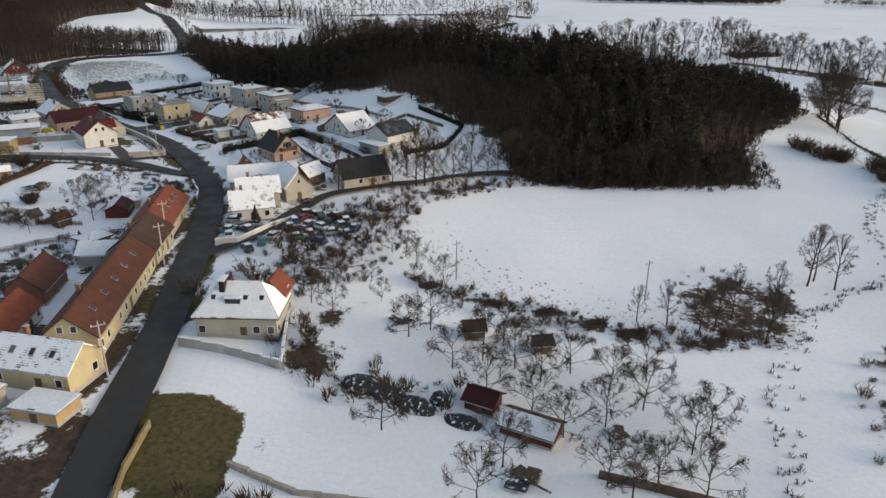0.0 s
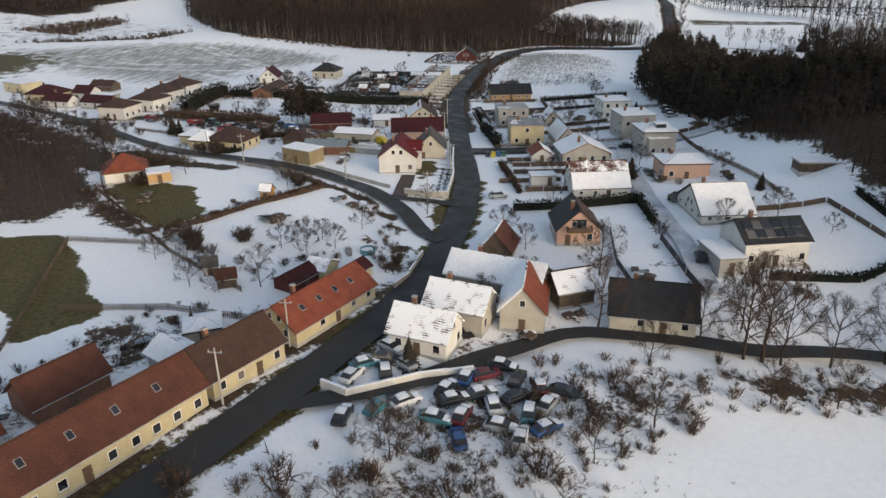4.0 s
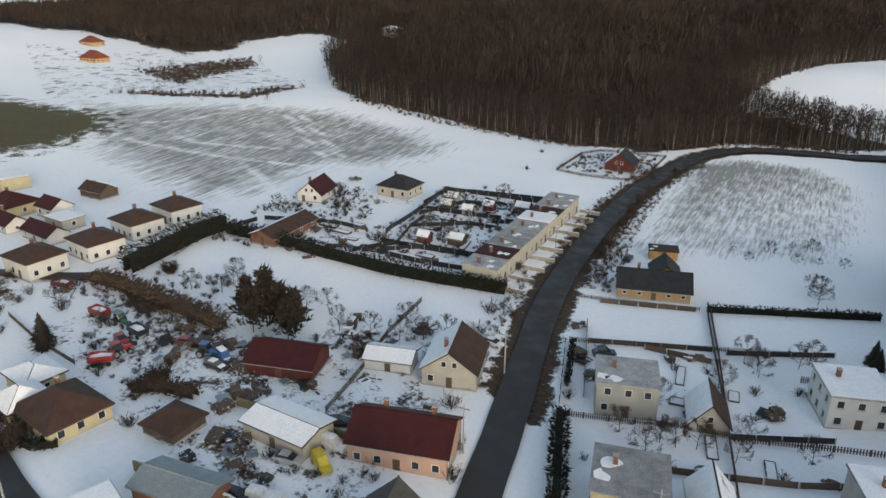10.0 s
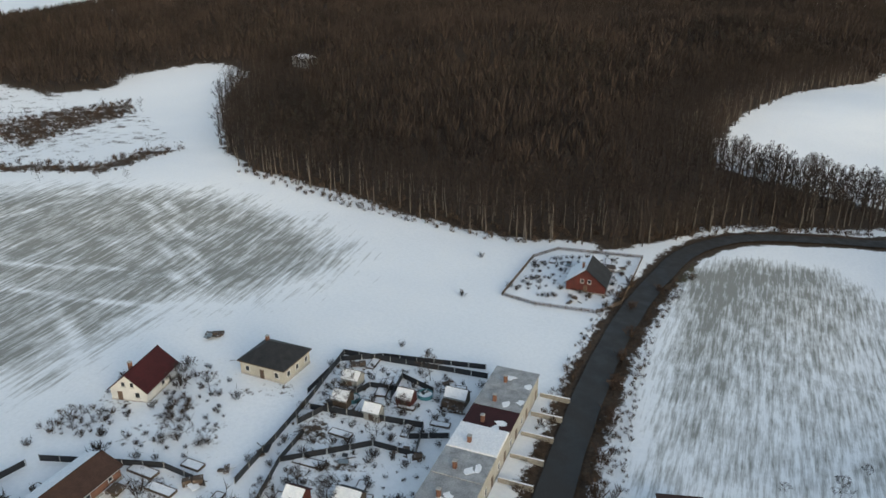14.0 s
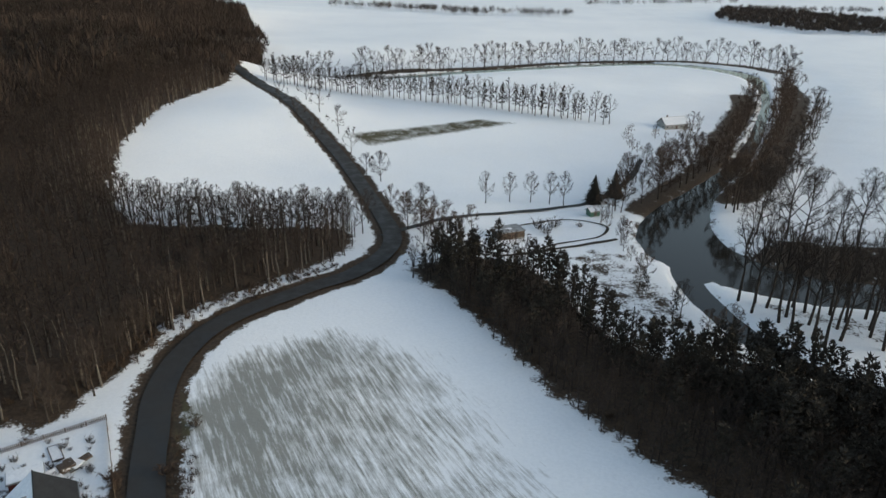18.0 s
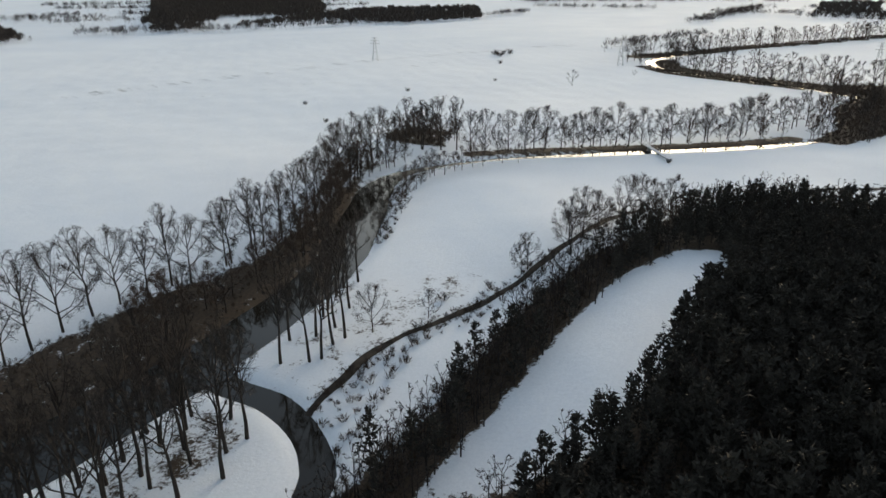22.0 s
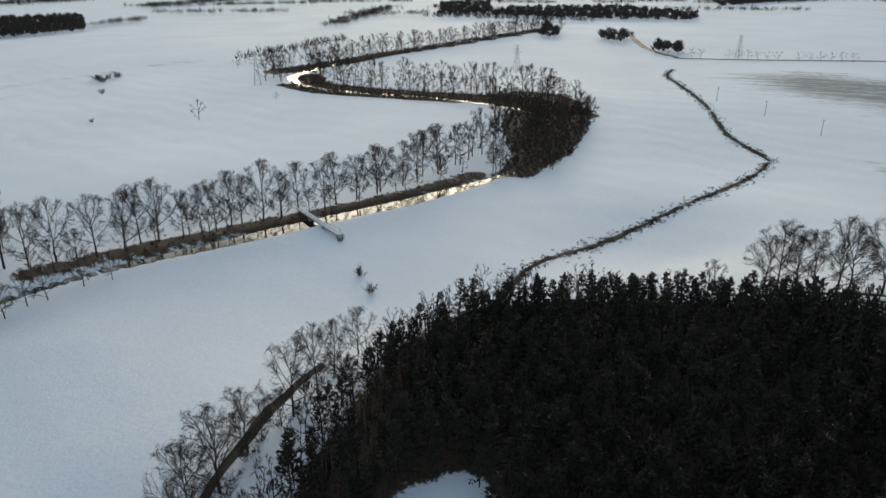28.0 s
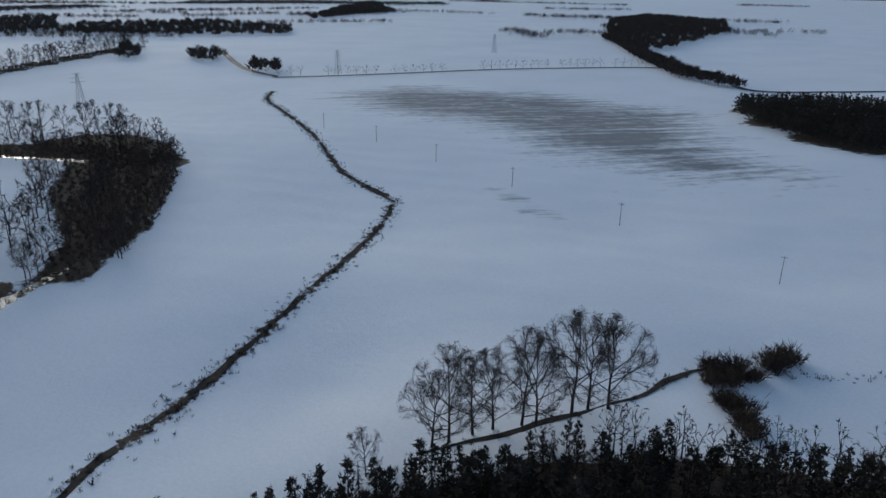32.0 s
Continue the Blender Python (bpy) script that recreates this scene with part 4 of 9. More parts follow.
def bare_tree(seed, h, spread, limbs=7, subs=4, twigs=6, low=0.25, wide=0.035, fork=4, crown=0.62):
    """Trunk and rounded crown of a leafless tree, as two builders: limbs leave the trunk low, bend upwards and fork into finer and finer twigs that end on a dome."""
    t, c = Builder(seed), Builder(seed + 500)
    r = c.r
    lean = t.jit(0.04)
    lean.z = 0
    mid = Vector((lean.x * h, lean.y * h, h * crown))
    up = h - mid.z
    joints = [Vector((0, 0, -0.3))]
    n = 4
    for k in range(n):
        q = Vector((0, 0, h * 0.68 * (k + 1) / n)) + lean * h * (k + 1) / n + t.jit(0.012 * h)
        t.limb(joints[-1], q, 0.017 * h * (1 - 0.85 * k / n), 0.017 * h * (1 - 0.85 * (k + 1) / n), 5)
        joints.append(q)

    def within(p):
        d = p - mid
        f = math.sqrt((d.x / spread) ** 2 + (d.y / spread) ** 2 + (d.z / (up if d.z > 0 else h * 0.4)) ** 2)
        return p if f < 1 else mid + d * (1 + (f - 1) * r.uniform(0.0, 0.55)) / f

    for k in range(limbs):
        f = low + (0.66 - low) * (k + r.random()) / limbs
        i = min(n - 1, int(f / 0.68 * n))
        a = joints[i].lerp(joints[i + 1], min(1.0, f / 0.68 * n - i))
        th = k * 2.4 + r.uniform(-0.35, 0.35)
        el = radians(-22 + 106 * (k + r.random()) / limbs)
        out = Vector((math.cos(th) * math.cos(el), math.sin(th) * math.cos(el), 0))
        b = mid + Vector((out.x * spread, out.y * spread, math.sin(el) * up)) * r.uniform(0.82, 1.0)
        bend = a.lerp(b, 0.45) + out * spread * 0.12 + c.jit(0.03 * h)
        c.limb(a, bend, 0.0075 * h, 0.0045 * h)
        c.limb(bend, b, 0.0045 * h, 0.0012 * h)
        for s in range(subs):
            g = 0.22 + 0.78 * (s + r.random()) / subs
            a2 = a.lerp(bend, g / 0.45) if g < 0.45 else bend.lerp(b, (g - 0.45) / 0.55)
            w2 = ((b - a).normalized() * 0.7 + (a2 - mid).normalized() * 0.55 + c.jit(0.75) + Vector((0, 0, 0.25))).normalized()
            b2 = within(a2 + w2 * spread * r.uniform(0.35, 0.6))
            c.limb(a2, b2, 0.0026 * h, 0.0009 * h)
            for q in range(fork):
                a3 = a2.lerp(b2, 0.15 + 0.85 * (q + r.random()) / fork)
                w3 = (w2 * 0.8 + (a3 - mid).normalized() * 0.4 + c.jit(0.85)).normalized()
                b3 = within(a3 + w3 * spread * r.uniform(0.2, 0.38))
                c.blade(a3, b3, wide * h / 9)
                for w in range(twigs):
                    a4 = a3.lerp(b3, r.uniform(0.1, 1))
                    c.blade(a4, within(a4 + (w3 * 0.9 + c.jit(0.9)).normalized() * spread * r.uniform(0.12, 0.28)), wide * h / 15)
    return t, c


def spruce(seed, h, rad, layers=11, blades=9):
    t, c = Builder(seed), Builder(seed + 500)
    t.limb(Vector((0, 0, -0.3)), Vector((0, 0, h * 0.97)), 0.02 * h, 0.004 * h, 5)
    for k in range(layers):
        f = k / layers
        z = h * (0.1 + 0.86 * f)
        rr0 = rad * (1 - f) ** 0.85 + 0.1
        for b in range(blades):
            th = b * math.tau / blades + c.r.uniform(-0.3, 0.3) + k
            rr = rr0 * c.r.uniform(0.5, 1.32)
            tip = Vector((math.cos(th) * rr, math.sin(th) * rr, z - rr * 0.32 + c.r.uniform(-0.25, 0.25) * rr))
            side = Vector((-math.sin(th), math.cos(th), 0)) * rr * 0.15
            top = Vector((0, 0, z + h * 0.06))
            mid = tip * 0.55 + top * 0.45 - Vector((0, 0, rr * 0.08))
            i = len(c.v)
            c.v += [tuple(top), tuple(mid + side), tuple(tip), tuple(mid - side)]
            c.f += [(i, i + 1, i + 2), (i, i + 2, i + 3)]
    return t, c


def pine(seed, h, rad, clumps=15, leaves=11, fine=0.13):
    """A pine with a bare stem and a ragged pointed crown of needle sprays on whorled boughs."""
    t, c = Builder(seed), Builder(seed + 500)
    top = Vector((c.r.uniform(-0.3, 0.3), c.r.uniform(-0.3, 0.3), h * 0.97))
    t.limb(Vector((0, 0, -0.3)), top, 0.016 * h, 0.004 * h, 4)
    for k in range(clumps):
        f = (k + c.r.random()) / clumps
        z = h * (0.2 + 0.77 * f)
        rr = rad * (1.04 - f) ** 0.7 * c.r.uniform(0.7, 1.1)
        th = k * 2.4 + c.r.uniform(-0.5, 0.5)
        way = Vector((math.cos(th), math.sin(th), 0.22))
        root = top * (z / top.z)
        for b in range(leaves):
            g = c.r.uniform(0.2, 1.0)
            a = root + way * rr * g + c.jit(0.16 * rad)
            q = a + way * rad * 0.14 + c.jit(rad * 0.2) + Vector((0, 0, rad * 0.12))
            c.blade(a, q, rad * fine)
    return t, c


def shrub(seed, h, rad, stems=26, twigs=5, wide=0.03):
    c = Builder(seed)
    for k in range(stems):
        th, q = c.r.uniform(0, math.tau), c.r.random() ** 0.6
        a = Vector((math.cos(th) * rad * q * 0.45, math.sin(th) * rad * q * 0.45, -0.1))
        b = a + Vector((math.cos(th) * rad * q * 0.6, math.sin(th) * rad * q * 0.6, h * c.r.uniform(0.6, 1.0))) + c.jit(0.1 * h)
        c.limb(a, b, 0.03, 0.01)
        for w in range(twigs):
            s = a.lerp(b, c.r.uniform(0.3, 1))
            c.blade(s, s + (b - a) * 0.25 + c.jit(0.35 * h), wide)
    return c


def scatter(name, label, cat, protos, places, mat, kind="stuff"):
    """Joins copies of small meshes, each place (x, y, z, size, turn, which), into one object."""
    vs, fs, k = [], [], 0
    places = np.asarray(places, float)
    for w, (pv, pf) in enumerate(protos):
        sel = places[places[:, 5].astype(int) == w]
        if not len(sel):
            continue
        c, s = np.cos(sel[:, 4]), np.sin(sel[:, 4])
        x = (pv[None, :, 0] * c[:, None] - pv[None, :, 1] * s[:, None]) * sel[:, 3:4] + sel[:, 0:1]
        y = (pv[None, :, 0] * s[:, None] + pv[None, :, 1] * c[:, None]) * sel[:, 3:4] + sel[:, 1:2]
        z = pv[None, :, 2] * sel[:, 3:4] + sel[:, 2:3]
        vs.append(np.stack([x, y, z], -1).reshape(-1, 3))
        fs.append((pf[None] + (np.arange(len(sel)) * len(pv))[:, None, None] + k).reshape(-1, 3))
        k += len(sel) * len(pv)
    ob = new(name, fast_mesh(name, np.vstack(vs), np.vstack(fs), mat))
    return tagged(ob, label, cat, kind=kind)


def spots(poly, gap, seed, holes=(), keep=None):
    """Uneven plan positions that fill a polygon."""
    g = np.random.default_rng(seed)
    p = np.array(poly)
    xs, ys = np.arange(p[:, 0].min(), p[:, 0].max(), gap), np.arange(p[:, 1].min(), p[:, 1].max(), gap)
    X, Y = np.meshgrid(xs, ys)
    x, y = X.ravel() + g.uniform(-0.5, 0.5, X.size) * gap, Y.ravel() + g.uniform(-0.5, 0.5, X.size) * gap
    ok = inside(x, y, poly)
    for hole in holes:
        ok &= area_gap(x, y, hole) > 1.0
    x, y = x[ok], y[ok]
    if keep is not None:
        m = keep(x, y)
        x, y = x[m], y[m]
    return x, y


def placed(x, y, seed, lo, hi, kinds):
    g = np.random.default_rng(seed)
    return np.column_stack([x, y, height(x, y), g.uniform(lo, hi, len(x)), g.uniform(0, math.tau, len(x)), g.integers(0, kinds, len(x))])


def lines_gap(x, y, lines):
    return np.min([line_gap(x, y, smooth_line(ln)) for ln in lines], axis=0)


# pine wood on the low hill
off_roads = lambda x, y: (line_gap(x, y, MAIN_ROAD) > 6) & (line_gap(x, y, LANE_SOUTH) > 3) & (line_gap(x, y, RIVER_C) > 3) & (line_gap(x, y, BROOK_C) > 1)
pines = [pine(k, 10.5, 2.5, 20, 15, 0.095) for k in range(6)] + [spruce(6, 10, 1.7, 9, 7)]
far_pines = [pine(20 + k, 10.5, 2.6, 9, 8, 0.16) for k in range(5)]
px, py = spots(PINE_WOOD, 3.35, 3, [STRIP], off_roads)
north_belt = py > 372
thin_out = np.random.default_rng(5).random(len(px)) < np.where(north_belt & (px < 30), 0.88, 1.0)
mixed = (np.sin(px * 0.05 + 2) + np.sin(py * 0.06 + px * 0.02) + np.random.default_rng(8).normal(0, 0.7, len(px))) > 0.75
west_edge = line_gap(px, py, smooth_line([(-161, 446), (-139, 404), (-116, 371), (-112, 335), (-85, 300), (-57, 272), (-31, 250), (15, 205.8)]))
mixed |= (py > 372) & (px > -64) & (px < 74) & (np.random.default_rng(7).random(len(px)) < 0.8)
mixed |= (west_edge < 24) & (np.random.default_rng(6).random(len(px)) < 0.4)
mixed &= ~((px > 20) & (py > 262) & (np.random.default_rng(4).random(len(px)) < 0.85) & (py < 372))
mixed &= ~((px > -90) & (px <= 20) & (py > 296) & (py < 372) & (np.random.default_rng(10).random(len(px)) < 0.8))
mixed |= (px > 20) & (py > 300) & (area_gap(px, py, PINE_WOOD) > -13) & (np.random.default_rng(12).random(len(px)) < 0.65)
sel = thin_out & ~mixed
pp = placed(px[sel], py[sel], 9, 0.75, 1.15, 7)
inner = -area_gap(px[sel], py[sel], PINE_WOOD)
pp[:, 3] *= np.where((px[sel] > 105) | (py[sel] < 270), np.clip(0.75 + inner / 45, 0.75, np.where(py[sel] < 270, 1.3, 1.0)), np.where(px[sel] > 45, 0.88, np.where(py[sel] < 350, 1.28, 1.1)))
pp[:, 3] *= np.where((px[sel] > 72) & (py[sel] < 262), 0.74, 1.0)
scatter("pine_crowns", "dense dark pine wood crowns on a low hill", "forest", [b.arrays() for _, b in pines], pp, M_NEEDLE)
scatter("pine_stems", "slender brown pine stems", "forest", [a.arrays() for a, _ in pines], pp, M_BARK)

# leafless trees mixed into the wood, and the brown hillside forest
woods = [bare_tree(40 + k, 13.5, 3.6, 6, 2, 2, 0.25, 0.09, 3, 0.55) for k in range(4)]
def joined(pair):
    (v1, f1), (v2, f2) = pair[0].arrays(), pair[1].arrays()
    return np.vstack([v1, v2]), np.vstack([f1, f2 + len(v1)])
woods_j = [joined(w) for w in woods]
bx, by = px[mixed], py[mixed]
scatter("mixed_bare_trees", "leafless brown trees among the pines", "forest", woods_j, placed(bx, by, 11, 0.6, 0.9, 4), M_TWIGRED)
fx, fy = spots([(18, 178), (40, 175.5), (88, 179), (91, 196), (60, 206), (18, 207)], 3.4, 27, [], off_roads)
scatter("wood_front_trees", "leafless brown trees along the front of the wood", "forest", woods_j, placed(fx, fy, 28, 0.45, 0.75, 4), M_TWIGRED)

edge_gap = lambda x, y: -area_gap(x, y, HILL_WOOD)
hx, hy = spots(HILL_WOOD, 4.6, 12, [], lambda x, y: (edge_gap(x, y) < 52) & (x > -560) & (y < 720) & (lines_gap(x, y, [MAIN_ROAD]) > 7))
scatter("hill_forest_edge", "bare brown deciduous trees along the forest edge", "forest", woods_j, placed(hx, hy, 13, 0.75, 1.2, 4), M_TWIGRED)

near_edge = (edge_gap(hx, hy) < 22) & (np.arange(len(hx)) % 5 < 3)
scatter("forest_edge_stems", "pale slender stems along the forest edge", "forest", [a.arrays() for a, _ in woods], placed(hx[near_edge] + 0.8, hy[near_edge] - 0.6, 113, 0.9, 1.25, 4), M_STEM)


def rough_crown(seed, h, rad, n=20, wide=0.28):
    """A far tree: a stem and a rounded tangle of boughs that point every way but down."""
    c = Builder(seed)
    c.limb(Vector((0, 0, 0)), Vector((0, 0, h * 0.6)), 0.12, 0.05)
    for k in range(n):
        th, q = k * 2.4 + c.r.uniform(-0.4, 0.4), math.sqrt((k + 0.5) / n)
        top = h * (1 - 0.42 * q * q) * c.r.uniform(0.86, 1.0)
        b = Vector((math.cos(th) * rad * q, math.sin(th) * rad * q, top))
        a = b * c.r.uniform(0.3, 0.6)
        a.z = top - h * c.r.uniform(0.22, 0.4)
        c.blade(a, b + c.jit(0.1 * rad), wide)
    return c.arrays()


far_x, far_y = spots(HILL_WOOD, 6.6, 14, [], lambda x, y: ((edge_gap(x, y) >= 48) | (x <= -555) | (y >= 715)) & (x > -1000) & (y < 1250))
scatter("hill_forest", "brown leafless forest covering the hillside", "forest", [rough_crown(k, 14, 4.2, 22, 0.34) for k in range(4)], placed(far_x, far_y, 15, 0.8, 1.25, 4), M_TWIGRED)
dx, dy = spots(HILL_WOOD, 9.0, 16, [], lambda x, y: (np.sin(x * 0.03 + 1) + np.sin(y * 0.035 + x * 0.012) > 0.95) & (x > -900) & (y < 1100) & (edge_gap(x, y) > 15))
scatter("hill_conifers", "dark conifer stands inside the brown forest", "forest", [b.arrays() for _, b in far_pines], placed(dx, dy, 17, 0.9, 1.3, 5), M_NEEDLE)
wx, wy = spots(WEST_WOOD, 5.6, 18, [], lambda x, y: lines_gap(x, y, [SIDE_ROAD]) > 5)
scatter("west_copse", "bare brown copse beside the village", "forest", woods_j, placed(wx, wy, 19, 0.6, 0.95, 4), M_TWIGRED)

# distant woods and hedgerows of the plain
FAR_WOODS = [[(-190, 1394), (-9, 1402), 50], [(204, 1374), (307, 1190), 35], [(307, 1190), (538, 1188), 40], [(600, 1180), (761, 1013), 60], [(761, 1013), (1000, 872), 45],
             [(1000, 872), (1358, 760), 30], [(1419, 209), (1334, -93), 70], [(1334, -93), (1274, -241), 40], [(1750, -478), (1877, -847), 120], [(2200, 500), (2600, -200), 200],
             [(1500, 1500), (2300, 1200), 160], [(400, 2000), (1000, 2300), 130], [(-700, 2000), (0, 2100), 100], [(844, -629), (700, -480), 24], [(1050, -838), (844, -629), 34],
             [(900, -500), (1050, -560), 40], [(700, 480), (900, 380), 14], [(1150, 420), (1700, 300), 40], [(2600, 1200), (3000, 400), 220]]
gf = np.random.default_rng(77)
for k in range(70):
    a, rr = gf.uniform(-1.1, 1.5), gf.uniform(1150, 3600)
    cx, cy, ln, tilt = 100 + rr * math.cos(a), 250 + rr * math.sin(a), gf.uniform(60, 420) * rr / 1500, a + math.pi / 2 + gf.normal(0, 0.35)
    FAR_WOODS.append([(cx - ln * math.cos(tilt) / 2, cy - ln * math.sin(tilt) / 2), (cx + ln * math.cos(tilt) / 2, cy + ln * math.sin(tilt) / 2), gf.uniform(4, 40) * rr / 1500])
FAR_WOODS += [[(2500, -1500), (3000, -600), 260], [(1300, 0), (1700, 200), 50], [(-400, 1500), (-150, 1420), 60], [(100, 3000), (1800, 2800), 300], [(1800, 900), (2300, 700), 90], [(300, 1560), (900, 1500), 30]]
FAR_POLYS = [[(190, 1354), (241, 1176), (387, 1156), (511, 1165), (594, 1301), (422, 1339), (345, 1504), (277, 1579)], [(769, 1223), (864, 1151), (1045, 1300), (941, 1376)], [(775, 1066), (949, 985), (948, 843), (1130, 779), (1465, 903), (1249, 1105), (1007, 1076)],
             [(663, 1105), (730, 1077), (950, 1248), (1039, 1171), (996, 1045), (1213, 1152), (1815, 1543), (1729, 2096)], [(1423, 217), (1443, 107), (1914, 35), (1902, 162)], [(1395, 124), (1277, -43), (1194, -202), (1360, -291), (1593, -220), (1620, 36)],
             [(908, 135), (904, 114), (1098, 63), (1103, 84)], [(819, -565), (700, -480), (681, -531), (823, -901), (1031, -1204), (1354, -1327), (1196, -1007)], [(1576, -416), (1909, -874), (2859, -1368), (2271, -881)], [(894, 65), (824, 57), (904, 15), (935, 42)], [(735, 55), (705, 30), (765, 5), (791, 29)]]
fp = [np.column_stack(spots(p, 13 if abs(p[0][0]) < 1000 else 17, 500 + k)) for k, p in enumerate(FAR_POLYS)]
fp.append(np.column_stack(spots([(850, -610), (770, -552), (589, -386), (458, -275), (387, -246), (400, -238), (470, -262), (600, -374), (780, -540), (862, -600)], 6, 530)))
fp = np.vstack(fp)
scatter("distant_forest", "dark far forests standing on the snowy plain", "forest", [rough_crown(80 + k, 13, 7.0, 26, 0.9) for k in range(3)], placed(fp[:, 0], fp[:, 1], 26, 0.7, 1.2, 3), M_TWIG)
fw = []
g = np.random.default_rng(21)
for (ax, ay), (bx2, by2), wide in FAR_WOODS:
    ln = math.hypot(bx2 - ax, by2 - ay)
    n = int(ln * wide / 150) + int(ln / 6)
    t, o = g.random(n), g.normal(0, wide * 0.3, n)
    fw.append(np.column_stack([ax + (bx2 - ax) * t - (by2 - ay) / ln * o, ay + (by2 - ay) * t + (bx2 - ax) / ln * o]))
fw = np.vstack(fw)
scatter("distant_woods", "far dark woods and hedgerows across the snowy plain", "forest", [rough_crown(60 + k, 12, 5.5, 9, 0.42) for k in range(3)], placed(fw[:, 0], fw[:, 1], 22, 0.8, 1.3, 3), M_TWIG)
cw = spots([(343, -160), (331, -140), (290, -95), (255, -76), (206, -68), (190, -120), (262, -210), (304, -205)], 3.3, 23)
scatter("field_copse", "small dark pine copse in the fields", "forest", [b.arrays() for _, b in far_pines], placed(cw[0], cw[1], 24, 0.85, 1.2, 5), M_NEEDLE)

# ---- houses ----
def quad_prism(corners, thick, uv_w, uv_h):
    """A slab under four corners (two at the eave, two at the ridge), with its own metres as UV on top."""
    bm = bmesh.new()
    layer = bm.loops.layers.uv.new("UVMap")
    c = [Vector(p) for p in corners]
    n = (c[1] - c[0]).cross(c[-1] - c[0])
    n = n.normalized() if n.length > 1e-9 else Vector((0, 0, 1))
    top = [bm.verts.new(p) for p in c]
    low = [bm.verts.new(p - n * thick) for p in c]
    k = len(c)
    face = bm.faces.new(top)
    for lp, q in zip(face.loops, c):
        e = (c[1] - c[0]).normalized()
        lp[layer].uv = ((q - c[0]).dot(e), (q - c[0]).dot(n.cross(e)))
    bm.faces.new(low[::-1])
    for i in range(k):
        j = (i + 1) % k
        if (c[i] - c[j]).length > 1e-6:
            bm.faces.new((top[j], top[i], low[i], low[j]))
    return bm


WINDOW_MESHES = {}


def window_meshes(w, h):
    key = (round(w, 1), round(h, 1))
    if key not in WINDOW_MESHES:
        w, h = key
        bm = bmesh.new()
        t = 0.09
        o = [(-w / 2, 0), (w / 2, 0), (w / 2, h), (-w / 2, h)]
        n = [(-w / 2 + t, t), (w / 2 - t, t), (w / 2 - t, h - t), (-w / 2 + t, h - t)]
        rings = [[bm.verts.new((x, y, z)) for x, z in pts] for pts, y in ((o, 0.03), (o, -0.06), (n, -0.06), (n, 0.03))]
        for a0, b0 in zip(rings[:-1], rings[1:]):
            for i in range(4):
                bm.faces.new((a0[i], a0[(i + 1) % 4], b0[(i + 1) % 4], b0[i]))
        a = bpy.data.meshes.new("window")
        bm.to_mesh(a)
        bm.free()
        a.materials.append(M_FRAME)
        bm = box(-w / 2 + t, w / 2 - t, -0.02, 0.02, t, h - t)
        b = bpy.data.meshes.new("pane")
        bm.to_mesh(b)
        bm.free()
        b.materials.append(M_GLASS)
        bm = box(-w / 2 - 0.08, w / 2 + 0.08, -0.14, 0.02, -0.07, -0.003)
        c = bpy.data.meshes.new("sill")
        bm.to_mesh(c)
        bm.free()
        c.materials.append(M_CONC)
        WINDOW_MESHES[key] = (a, b, c)
    return WINDOW_MESHES[key]


def put_window(home, x, y, z, turn, w=1.1, h=1.3):
    a, b, c = window_meshes(w, h)
    f = part("window", a, None, home)
    f.matrix_basis = pose(x, y, z, 0, 0, turn)
    part("pane", b, None, f)
    part("sill", c, None, f)


def chimney(home, x, y, z, h=1.4, mat=None):
    c = part("chimney", box(x - 0.3, x + 0.3, y - 0.3, y + 0.3, z - 1.2, z + h), mat or M_BRICK, home)
    part("chimney_cap", box(x - 0.38, x + 0.38, y - 0.38, y + 0.38, z + h, z + h + 0.12, 0.03), M_CONC, c)


